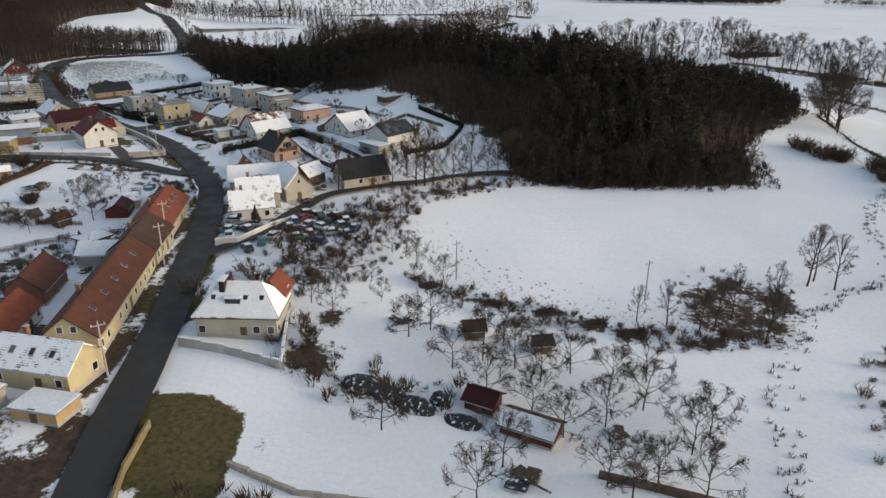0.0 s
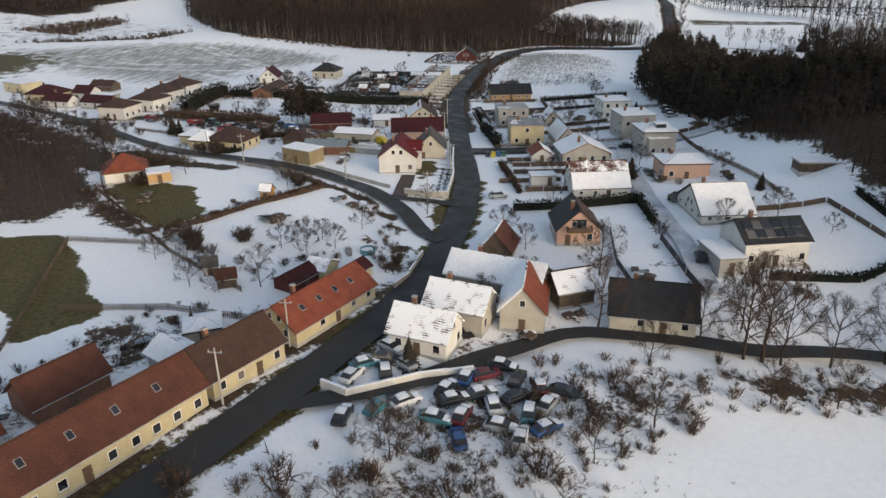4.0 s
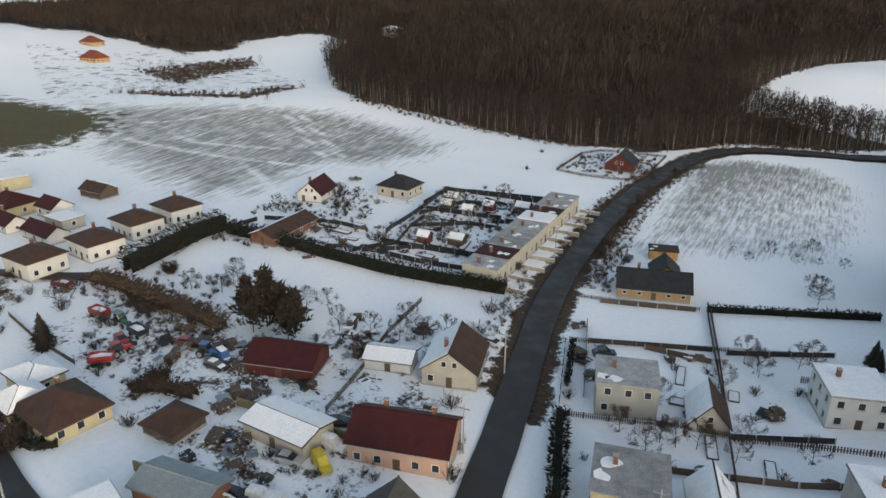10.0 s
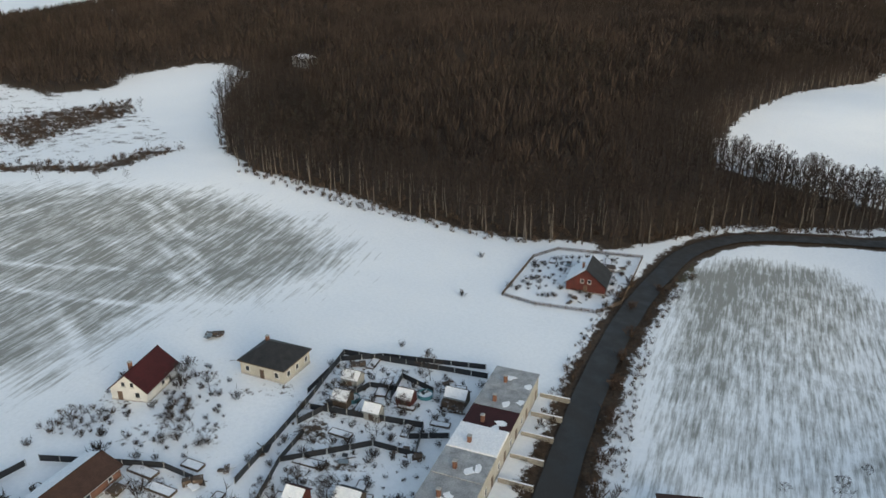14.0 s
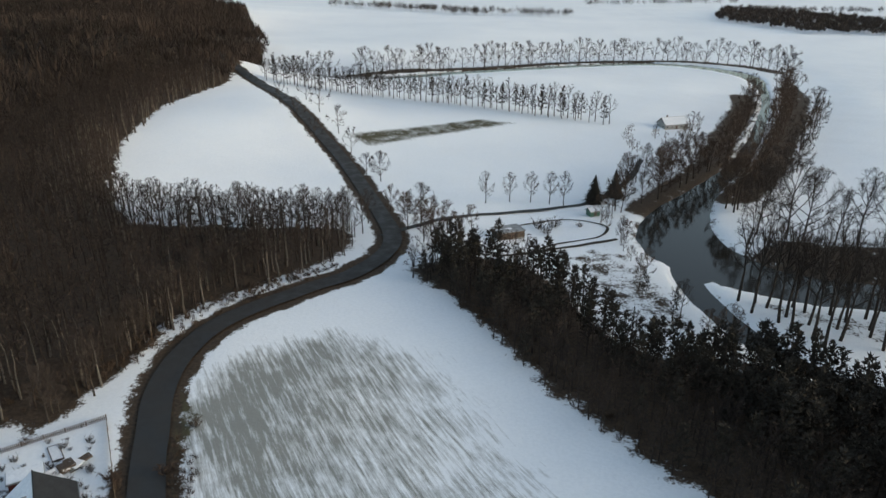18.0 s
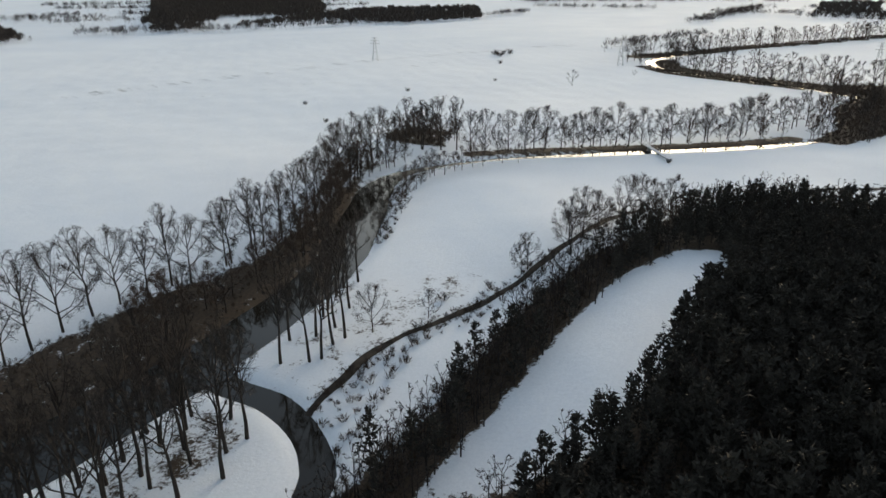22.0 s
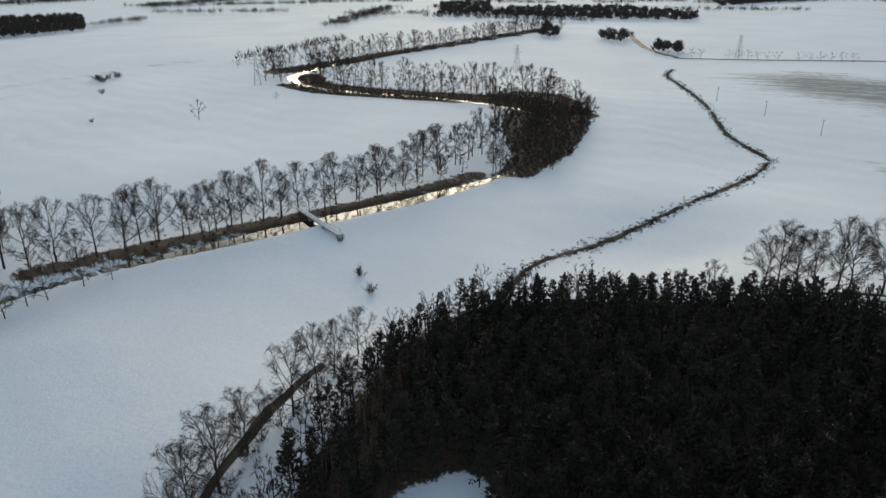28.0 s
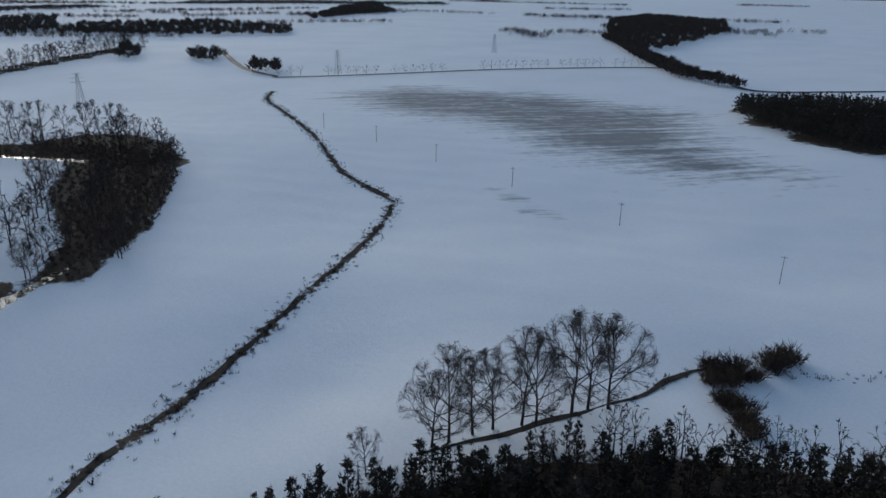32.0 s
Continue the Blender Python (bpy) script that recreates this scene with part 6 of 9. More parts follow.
house("low house with a maroon roof and dormers", (-236, 181), 24, 12, 5.5, 2.5, rise=1.8, wall=M_WHITE, roofs=(R_MAROON, R_MAROON), wins=0.8, chim=0, seed=32)
house("bright yellow flat-roofed workshop", (-292, 175), 12, 12, 8, 3.6, "flat", wall=M_YELLOW, roofs=(M_FELT,) * 2, cover=(1, 1), wins=0.5, chim=0, name="workshop", cat="workshop")
house("long low house with a maroon roof", (-249.5, 173), 24, 11, 5.5, 2.6, rise=1.8, wall=M_WHITE, roofs=(R_MAROON, R_MAROON), wins=0.8, chim=1, seed=321)
house("small white house with a maroon roof", (-255, 184.5), 26, 7.5, 6, 3.2, rise=2.0, wall=M_WHITE, roofs=(R_MAROON, R_MAROON), wins=1.0, chim=0, seed=322)
house("flat annex with thick snow", (-243.5, 186), 26, 8, 6, 2.8, "flat", wall=M_CREAM, roofs=(M_FELT,) * 2, cover=(1, 1), wins=0.5, chim=0, seed=323, name="garage", cat="garage")
house("dark timber barn with a brown roof", (-268, 197), 30, 9, 6, 2.6, rise=1.8, wall=M_WOOD, roofs=(R_BROWN, R_SNOWY), wins=0.2, chim=0, seed=324, name="barn", cat="barn")
house("orange-roofed bungalow with snow on one side", (-143.9, 146.8), 66, 9.2, 9, 2.7, "hip", 3.2, wall=M_WHITE, roofs=(R_RED, R_RED), seed=33)
house("small ochre garage with flat roof", (-134.5, 150.2), 66, 5, 5, 2.3, "flat", wall=M_OCHRE, roofs=(M_FELT,) * 2, cover=(1, 1), chim=0, wins=0.4, name="garage", cat="garage")
house("white house with a dark red gable roof in the field", (-235.8, 252.5), 43, 7.6, 10.5, 2.8, rise=3.2, ridge="y", wall=M_WHITE, roofs=(R_MAROON, R_MAROON), seed=34)
house("cream villa with a black half-snowed hipped roof", (-227.4, 276.0), 30, 10.5, 9, 3.2, "hip", 3.0, wall=M_CREAM, roofs=(R_BLACK, R_BLACK), seed=35)
house("long brick barn with one snowy and one brown slope", (-207.8, 232.7), 32, 7.2, 17, 2.5, rise=1.5, ridge="y", wall=M_BRICK, roofs=(R_BROWN, R_BROWN), cover=(1, 0), wins=0.7, chim=0, name="barn", cat="barn")
house("dark red timber cottage with a black roof, snow on one slope", (-218.6, 359.6), 33, 10, 9.3, 2.6, rise=4.0, ridge="y", wall=M_REDWALL, roofs=(R_BLACK, R_BLACK), cover=(1, 0), wins=0.5, seed=36)
house("timber hut in the cottage garden", (-226, 368), 33, 5, 3, 2.2, "flat", wall=M_REDWALL, roofs=(M_FELT,) * 2, cover=(1, 1), wins=0, chim=0, name="shed", cat="shed")
house("far white villa on the hillside", (-541, 437), 10, 16, 9, 6, "hip", 2.4, wall=M_WHITE, roofs=(R_GREY,) * 2, cover=(1, 1), seed=37)
house("far house with an orange roof", (-561, 230), 30, 16, 10, 3, "hip", 4.5, wall=M_OCHRE, roofs=(R_RED, R_RED), seed=38)
house("far house with an orange roof", (-622, 236), 30, 14, 10, 3, "hip", 4.0, wall=M_OCHRE, roofs=(R_RED, R_RED), seed=39)
house("riverside farmhouse with a snowy roof", (-48, 660), 20, 14, 8, 3, rise=3, wall=M_GREY, roofs=(R_GREY, R_GREY), cover=(1, 0), seed=40)
house("low garden pavilion with dark walls", (-143, 496), 25, 9, 6, 2.6, "flat", wall=M_WOOD, roofs=(M_FELT,) * 2, wins=0.3, chim=0, name="shed", cat="shed")
house("small green garden hut by a ring path", (-111.5, 520.5), 25, 4, 3, 2.2, rise=0.8, wall=PAINTS["green"], roofs=(R_GREY, R_GREY), cover=(1, 0), wins=0.3, chim=0, name="shed", cat="shed", plinth=False)
house("small wooden hut at the wood's edge", (-106, 417), 10, 5, 5, 2.4, rise=2.2, wall=M_WOOD, roofs=(R_BROWN, R_BROWN), wins=0.3, chim=0, name="shed", cat="shed")

# terraced row by the road: nine flat-roofed units
ROW_U = Vector((math.cos(radians(121.5)), math.sin(radians(121.5)), 0))
row_mats = [(M_FELT, 0, "grey felt"), (R_MAROON, 0, "maroon sheet"), (M_FELT, 0, "grey felt"), (M_FELT, 0, "grey felt"), (M_FELT, 0, "grey felt"), (M_SNOW, 1, "snowy"), (R_MAROON, 0, "maroon sheet"), (M_FELT, 0, "grey felt"), (M_FELT, 0, "grey felt")]
for k, (mat, cov, word) in enumerate(row_mats):
    p = Vector((-176.7, 285.5, 0)) + ROW_U * (k - 4) * 6.6
    house(f"cream terraced house with a {word} flat roof", (p.x, p.y), 121.5, 6.58, 8.3, 4.3 + 0.12 * (k % 3), "flat", wall=M_CREAM, roofs=(mat, mat), cover=(cov, cov), wins=1.0, chim=1, seed=50 + k, group="terraced row", over=0.3, name="terraced_house")

# sheds and cabins in the gardens
SHEDS = [(-68.9, 139.6, 100, 6, 4.5, R_MAROON, M_REDWALL, "maroon-roofed timber garden shed"), (-68.7, 144.6, 20, 3.8, 4.4, R_SNOWY, M_YELLOW, "yellow gabled garden cabin with snow"),
         (-63.4, 147.4, 100, 4.6, 3.6, R_MAROON, M_YELLOW, "yellow shed with a maroon roof"), (-83.6, 132.6, 60, 2.4, 2.2, R_GREY, M_WHITE, "small white garden hut"),
         (-77.6, 132, 60, 3, 2.4, R_OLDRED, M_WOOD, "weathered shed with rusty roof"), (-104.8, 159.2, 30, 2.4, 2.2, R_OLDRED, M_PINEWOOD, "small orange timber playhouse"),
         (-201.5, 291, 32, 3, 3, R_MAROON, M_REDWALL, "dark red timber allotment hut"), (-208, 281, 32, 3, 3, R_BROWN, M_WOOD, "brown timber allotment hut"), (-189, 262.5, 32, 3, 3, R_MAROON, M_REDWALL, "dark red timber allotment hut"),
         (-184, 269, 32, 4, 3, R_BLACK, M_WOOD, "dark allotment hut with snow"), (-201, 283.5, 32, 3, 2.4, R_GREY, M_GREY, "small grey greenhouse shed"), (-213, 286, 32, 3.4, 3, R_GREY, M_GREY, "small grey greenhouse shed"),
         (-196, 299, 32, 4, 3, R_BLACK, M_WOOD, "dark allotment hut with snow")]
for sx, sy, a, w, d, rf, wl, lab in SHEDS:
    house(lab, (sx, sy), a, w, d, 1.9, rise=1.1, wall=wl, roofs=(rf, rf), cover=(0, 1) if sx > -100 else (1, 0), wins=0.35, chim=0, name="shed", cat="shed", over=0.25, plinth=False)
house("long allotment shed with a dark red roof", (12.5, 71.9), -28, 7, 4, 2.0, rise=1.0, wall=M_REDWALL, roofs=(R_OLDRED, R_OLDRED), cover=(1, 0), wins=0.3, chim=0, name="shed", cat="shed")
house("dark red timber allotment shed", (6.6, 77.1), -28, 4, 3.4, 2.1, rise=0.9, wall=M_REDWALL, roofs=(R_MAROON, R_MAROON), wins=0, chim=0, name="shed", cat="shed")
house("weathered timber allotment hut", (5.8, 95.5), 10, 3, 3, 2.1, rise=0.8, wall=M_WOOD, roofs=(R_BROWN, R_BROWN), wins=0, chim=0, name="shed", cat="shed")
house("small dark field shelter", (16.3, 92.6), 10, 2.6, 2.6, 1.9, rise=0.7, wall=M_WOOD, roofs=(R_BLACK, R_BLACK), wins=0, chim=0, name="shed", cat="shed")

# ---- planting ----
class Planter:
    """Keeps one built tree of each shape and sets out copies of it."""
    def __init__(self, name, label, cat, makers, crown_mat, group="", stem_mat=None):
        self.name, self.label, self.cat, self.makers, self.mat, self.group, self.stem = name, label, cat, makers, crown_mat, group, stem_mat or M_BARK
        self.far, self.first, self.n, self.r = [], {}, 0, random.Random(len(name) * 13 + len(label))

    def __call__(self, x, y, size=1.0, label="", dz=0.0):
        k = self.n % len(self.makers)
        self.n += 1
        if x > 285 or y > 585 or x < -390:
            self.far.append((x, y, gz(x, y), size, self.r.uniform(0, 6.28), k))
            return None
        m = pose(x, y, gz(x, y) + dz, 0, 0, self.r.uniform(0, 360)) @ Matrix.Diagonal((size, size, size * self.r.uniform(0.9, 1.1), 1))
        if k in self.first:
            ob = copy_thing(self.first[k], m @ Matrix.Diagonal((*[1 / s for s in self.first[k].scale], 1)))
        else:
            ob = new(self.name)
            ob.empty_display_size = 0.3
            made = self.makers[k]()
            for part_name, b, mat in zip(("trunk", "crown"), made, (self.stem, self.mat)):
                v, f = b.arrays()
                part(part_name, fast_mesh(part_name, v, f, mat), None, ob)
            ob.matrix_basis = m
            tagged(ob, self.label, self.cat, self.group)
            self.first[k] = ob
        if label:
            ob["label"] = label
        return ob


mk = lambda fn, *a, **k: (lambda: fn(*a, **k))
big_tree = Planter("bare_tree", "tall leafless tree with a broad twiggy crown", "tree", [mk(bare_tree, 100 + k, 20, 7.6, 10, 6, 8, 0.1, 0.02, 6, 0.54) for k in range(4)], M_TWIG, "riverside trees")
village_tree = Planter("garden_tree", "leafless garden tree with dark twigs", "tree", [mk(bare_tree, 120 + k, 8.0, 3.7, 9, 5, 7, 0.12, 0.034, 5, 0.55) for k in range(4)], M_TWIG, "garden trees")
fruit_tree = Planter("fruit_tree", "gnarled leafless fruit tree in snow", "tree", [mk(bare_tree, 140 + k, 6.4, 3.4, 9, 5, 7, 0.14, 0.045, 5, 0.55) for k in range(4)], M_TWIG, "orchard trees")
slim_tree = Planter("slender_tree", "slender leafless tree with upright branches", "tree", [mk(bare_tree, 160 + k, 20, 4.8, 10, 5, 7, 0.2, 0.019, 6, 0.56) for k in range(4)], M_TWIG, "slender trees")
spruce_tree = Planter("spruce", "dark green spruce with drooping branches", "tree", [mk(spruce, 180 + k, 12, 4.0, 24, 22) for k in range(2)], M_NEEDLE, "spruces")
islet_tree = Planter("tall_tree", "very tall leafless tree with a long bare trunk", "tree", [mk(bare_tree, 150 + k, 27, 4.8, 8, 5, 7, 0.36, 0.015, 6, 0.66) for k in range(4)], M_TWIG, "islet trees")
pine_tree = Planter("pine_tree", "tall dark pine with a ragged crown", "tree", [mk(pine, 170 + k, 16, 3.2, 18, 16, 0.07) for k in range(3)], M_NEEDLE, "field-edge pines")
brown_tree = Planter("russet_tree", "dense russet-brown leafless tree", "tree", [mk(bare_tree, 190 + k, 20, 6.2, 10, 6, 8, 0.08, 0.024, 6, 0.48) for k in range(3)], M_RUSSET, "riverside trees")

SHRUBS = [shrub(200 + k, 1.7, 1.3, 24, 6, 0.045).arrays() for k in range(4)]


DENSE = [shrub(210 + k, 1.6, 1.25, 70, 9, 0.06).arrays() for k in range(2)]


def bushes(places, label="leafless brown garden bush", mat=None, group="bushes", dense=False):
    for k, (x, y, s) in enumerate(places):
        v, f = DENSE[k % 2] if dense else SHRUBS[k % 4]
        key = "bush_%d_%d_%s" % (dense, k % (2 if dense else 4), (mat or M_TWIG).name)
        me = bpy.data.meshes.get(key) or fast_mesh(key, v, f, mat or M_TWIG)
        ob = new("bush", me)
        ob.matrix_basis = pose(x, y, gz(x, y), 0, 0, 77 * k) @ Matrix.Scale(s, 4)
        tagged(ob, label, "bush", group)


# riverside rows
def bank_row(pts, gap, lo, hi, plant, seed, side=2.5):
    """Trees at uneven steps along a bank."""
    r = random.Random(seed)
    c = smooth_line(pts, 1.0)
    k = 0.0
    while k < len(c):
        x, y = float(c[int(k)][0]) + r.uniform(-side, side), float(c[int(k)][1]) + r.uniform(-side, side)
        if line_gap(np.array([x]), np.array([y]), RIVER_C)[0] > 0.6 and line_gap(np.array([x]), np.array([y]), BROOK_C)[0] > 0.4:
            (r.choice(plant) if isinstance(plant, tuple) else plant)(x, y, r.uniform(lo, hi))
        k += gap * r.uniform(0.55, 1.5)


MEADOW_BANK = [(194, 463), (203, 448), (213, 432), (220, 416), (227, 399), (239, 382), (255, 363), (270, 346), (286, 328), (304, 314), (331, 300)]
bank_row(MEADOW_BANK, 7.5, 0.78, 1.05, big_tree, 1, 2.5)
bank_row([(190, 462), (212, 428), (224, 402), (240, 376), (262, 346), (290, 318)], 8.5, 0.35, 0.65, (brown_tree, big_tree), 2, 2.5)
bank_row([(315, 300), (345, 292), (376, 286), (410, 278), (430, 270), (455, 285), (482, 312)], 8, 0.6, 0.95, (big_tree, brown_tree), 3, 4)
bank_row([(286, 280), (309, 266), (340, 250), (366, 240), (400, 228), (430, 221), (452, 224), (470, 236)], 5, 0.4, 0.75, (brown_tree, big_tree), 4, 2.5)
bank_row([(290, 285), (318, 272), (345, 259), (372, 249), (402, 240), (430, 240)], 5, 0.45, 0.75, brown_tree, 41, 1.5)
bank_row([(284, 306), (312, 288), (345, 274), (380, 262), (405, 258)], 5, 0.45, 0.75, (brown_tree, big_tree), 42, 2)
bank_row([(320, 278), (360, 262), (395, 258), (425, 262)], 7, 0.5, 0.8, (brown_tree, big_tree), 5, 6)
bank_row([(440, 238), (470, 236), (490, 254), (505, 278), (517, 302), (530, 330), (546, 358), (560, 378), (580, 395)], 7.5, 0.85, 1.1, big_tree, 6, 5)
bank_row([(450, 250), (480, 284), (500, 315), (520, 348), (545, 380)], 9, 0.6, 0.9, (big_tree, brown_tree), 7, 4)
bank_row([(480, 318), (498, 355), (520, 392), (552, 422)], 10, 0.4, 0.75, (big_tree, brown_tree), 8, 3)
bank_row([(560, 396), (600, 404), (640, 398), (680, 378)], 9, 0.8, 1.05, (big_tree, brown_tree), 9, 5)
bank_row([(575, 432), (612, 440), (650, 432), (688, 402), (720, 374), (750, 348), (800, 304), (850, 258), (900, 215), (1000, 144), (1090, 72)], 8.5, 0.8, 1.1, (big_tree, big_tree, brown_tree), 10, 8)
bank_row([(680, 385), (750, 330), (850, 246), (1000, 130), (1090, 60)], 13, 0.6, 1.0, (brown_tree, big_tree), 11, 8)
# rows over the wide channel
bank_row([(30, 467), (60, 472), (90, 482), (115, 491), (140, 492), (160, 486)], 4.5, 0.5, 0.85, brown_tree, 21, 2)
bank_row([(140, 466), (156, 458), (172, 446), (184, 436)], 6, 0.3, 0.6, (brown_tree, big_tree), 22, 1.5)
bank_row([(-60, 502), (-33, 495), (2, 491), (33, 484), (70, 487), (110, 494), (152, 502), (180, 492), (196, 470)], 6.6, 0.95, 1.35, (slim_tree, slim_tree, big_tree), 12, 2.8)
bank_row([(-56, 486), (-30, 478), (0, 472), (30, 472), (70, 479), (110, 490), (140, 496)], 8, 0.35, 0.8, (slim_tree, brown_tree), 13, 4)
bank_row([(58, 452), (90, 458), (112, 462), (135, 468), (150, 470)], 7, 0.35, 0.7, (brown_tree, big_tree), 14, 2.5)
for x, y in ((-83, 453), (-79, 452), (-77, 449), (-77, 441), (-76, 436), (-72, 433), (-71, 429), (-56, 438), (-47, 436), (-51, 424), (-45, 428), (-40, 427), (-62, 446), (-68, 447), (-66, 432), (-58, 428), (-54, 444), (-42, 440), (-36, 434), (-74, 444)):
    islet_tree(x, y, 1.0)
for x, y in ((-11, 431), (-9, 429), (-2, 430), (2, 429), (0, 436), (10, 440), (14, 441), (22, 443), (-14, 437), (-4, 441), (6, 434), (17, 436), (28, 444), (33, 442)):
    islet_tree(x, y, 0.92)
for x, y, s in ((7, 424, 0.62), (19, 414, 0.4), (53, 397, 0.6), (72, 389, 0.7), (64, 387, 0.8), (78, 386, 0.85), (98, 376, 0.8), (115, 369, 0.6), (50, 398, 0.45), (88, 383, 0.7), (106, 372, 0.7), (124, 364, 0.6)):
    big_tree(x, y, s)
for x, y in ((81, 392), (84, 388), (88, 384), (91, 381), (95, 378), (101, 374), (108, 368)):
    village_tree(x, y, 1.0)
bank_row([(-97, 428), (-101, 440), (-105, 452), (-107, 466)], 3.6, 0.35, 0.6, (brown_tree, slim_tree, pine_tree), 62, 3)
bank_row([(-36, 464), (-30, 470), (-14, 468), (4, 466)], 4.5, 0.6, 1.0, (slim_tree, brown_tree), 63, 2)
bank_row([(-232, 384), (-229, 408), (-228, 428), (-220, 448), (-204, 466)], 3.0, 0.45, 0.75, slim_tree, 61, 3.5)
for x, y in ((-82, 446), (-70, 440), (-64, 438), (-60, 442), (-50, 432), (-46, 446), (-38, 442), (-58, 434), (-70, 450), (-48, 441)):
    islet_tree(x, y, 0.9)
# russet trees along the river's northern arm
bank_row([(-93, 526), (-78, 548), (-59, 570), (-41, 598), (-20, 641), (0, 686), (19, 726), (34, 772)], 6, 0.6, 0.95, brown_tree, 15, 3)
bank_row([(-104, 520), (-90, 556), (-74, 578), (-58, 606), (-40, 646)], 7, 0.45, 0.75, (brown_tree, slim_tree), 16, 3)
bank_row([(-60, 524), (-53, 548), (-29, 584), (-8, 629), (13, 670), (34, 717), (52, 757), (66, 800)], 5.5, 0.7, 1.1, brown_tree, 17, 3)
bank_row([(-50, 525), (-42, 545), (-18, 580), (5, 622), (27, 662), (47, 706)], 7, 0.6, 0.9, (brown_tree, big_tree), 18, 3)
# belt between the road's bend and the hill field
for k, off in enumerate((0, 9)):
    bank_row([(-270 - off * 0.3, 499 - off), (-252, 496 - off), (-232, 495 - off), (-210, 499 - off), (-192, 500 - off)], 5, 0.5, 0.75, slim_tree, 50 + k, 2)
bank_row([(-108, 512), (-106, 495), (-106, 480), (-104, 468)], 6, 0.25, 0.5, (brown_tree, slim_tree), 55, 2)
bank_row([(-76, 640), (-80, 616), (-72, 602), (-60, 604), (-62, 640)], 4, 0.2, 0.35, brown_tree, 56, 2)
wsx, wsy = spots(WEST_SLOPE, 9, 57)
for k, (x, y) in enumerate(zip(wsx, wsy)):
    village_tree(float(x), float(y), 0.7 + 0.12 * (k % 5))
for x, y, w in ((-430, 236, 8), (-405, 262, 6), (-396, 280, 9), (-470, 268, 12), (-500, 300, 12), (-525, 262, 10), (-455, 252, 6), (-520, 318, 9), (-412, 306, 5)):
    for k in range(w):
        village_tree(x + 7 * math.cos(k * 2.4) * (k ** 0.5), y + 4 * math.sin(k * 2.4) * (k ** 0.5), 0.35 + 0.1 * (k % 4))
# bushy clump on the meadow's edge
for k in range(22):
    a, q = k * 2.4, math.sqrt(k / 22)
    brown_tree(212 + 17 * q * math.cos(a) + 3 * math.sin(a), 500 + 26 * q * math.sin(a), 0.46 + 0.22 * (1 - q))
# clump at the wood's northern corner
for x, y, s in ((141, 272, 0.45), (140, 259, 0.85), (139, 256, 0.95), (137.8, 251.4, 0.9), (136.5, 247.7, 0.85), (134.2, 242.7, 0.95), (133, 240.2, 0.9), (131.8, 232, 1.05), (130.8, 228.6, 1.0), (128.8, 225, 1.05)):
    big_tree(x, y, s * 0.98)
# far river row and pines, trees by the northern road
bank_row([(-420, 870), (-350, 862), (-285, 828), (-240, 858), (-203, 872), (-145, 898), (-105, 916), (-65, 936), (-22, 946), (20, 950), (58, 938), (84, 915), (95, 880), (97, 850)], 7.5, 0.85, 1.15, big_tree, 19, 3)
bank_row([(-250, 852), (-165, 884), (-85, 922), (0, 944), (60, 926)], 12, 0.45, 0.8, (brown_tree, big_tree), 20, 4)
bank_row([(-292, 744), (-266, 740), (-239, 737), (-209, 729), (-180, 712), (-151, 697), (-123, 680), (-95, 668)], 4.5, 0.6, 0.95, (pine_tree, slim_tree, slim_tree), 60, 2)
for x, y, z0 in ((-176, 497, 0.6), (-172, 503, 0.5), (-168, 492, 0.65), (-178, 508, 0.5), (-163, 498, 0.5), (-170, 486, 0.6), (-160, 490, 0.5), (-155, 500, 0.45), (-166, 482, 0.6), (-184, 516, 0.5)):
    brown_tree(x, y, z0)
belt_x = np.linspace(-290, -82, 60)
belt_y = np.interp(belt_x, [-290, -266, -239, -209, -180, -151, -123, -95, -82], [738, 734, 732, 723, 706, 691, 674, 662, 655])
for k, (x, y) in enumerate(zip(belt_x, belt_y)):
    (pine_tree if k % 3 == 1 else slim_tree)(x, y + 4 * (k % 2), 0.9 + 0.25 * ((k * 7) % 5) / 5 if k % 3 == 1 else 0.7 + 0.3 * ((k * 3) % 7) / 7)
for x, y, s in ((-192, 551, 0.6), (-220, 612, 0.7), (-236, 645, 0.8), (-210, 588, 0.6), (-172, 499, 0.7), (-199, 560, 0.5), (-250, 676, 0.7), (-228, 596, 0.6), (-242, 622, 0.6), (-258, 650, 0.6)):
    big_tree(x, y, s)
for x, y in ((-262, 499), (-252, 497), (-243, 491), (-236, 492), (-229, 495), (-221, 497), (-216, 502), (-207, 501), (-202, 502), (-197, 502), (-190, 502), (-256, 494), (-247, 500), (-233, 499), (-225, 502), (-212, 505)):
    slim_tree(x, y, 0.6)
for x, y in ((-150, 528), (-141, 532), (-133, 533), (-126, 532), (-121, 530)):
    slim_tree(x, y, 0.62)
spruce_tree(-109, 535, 1.0)
spruce_tree(-100, 542, 1.0)
for x, y, s in ((423, 463, 0.6), (663, 479, 0.55), (487, 424, 0.25), (600, 570, 0.4)):
    big_tree(x, y, s, "solitary leafless tree in a snowy field")
for k in range(46):
    t = k / 45
    if k in (5, 6, 13, 20, 21, 31, 38):
        continue
    x, y = np.interp(t, [0, 0.06, 0.22, 0.42, 0.47, 0.72, 0.8, 1], [724, 699, 665, 633, 630, 587, 579, 541]), np.interp(t, [0, 0.06, 0.22, 0.42, 0.47, 0.72, 0.8, 1], [54, 29, -26, -105, -149, -234, -268, -333])
    village_tree(float(x), float(y), 1.25, "small roadside tree without leaves")

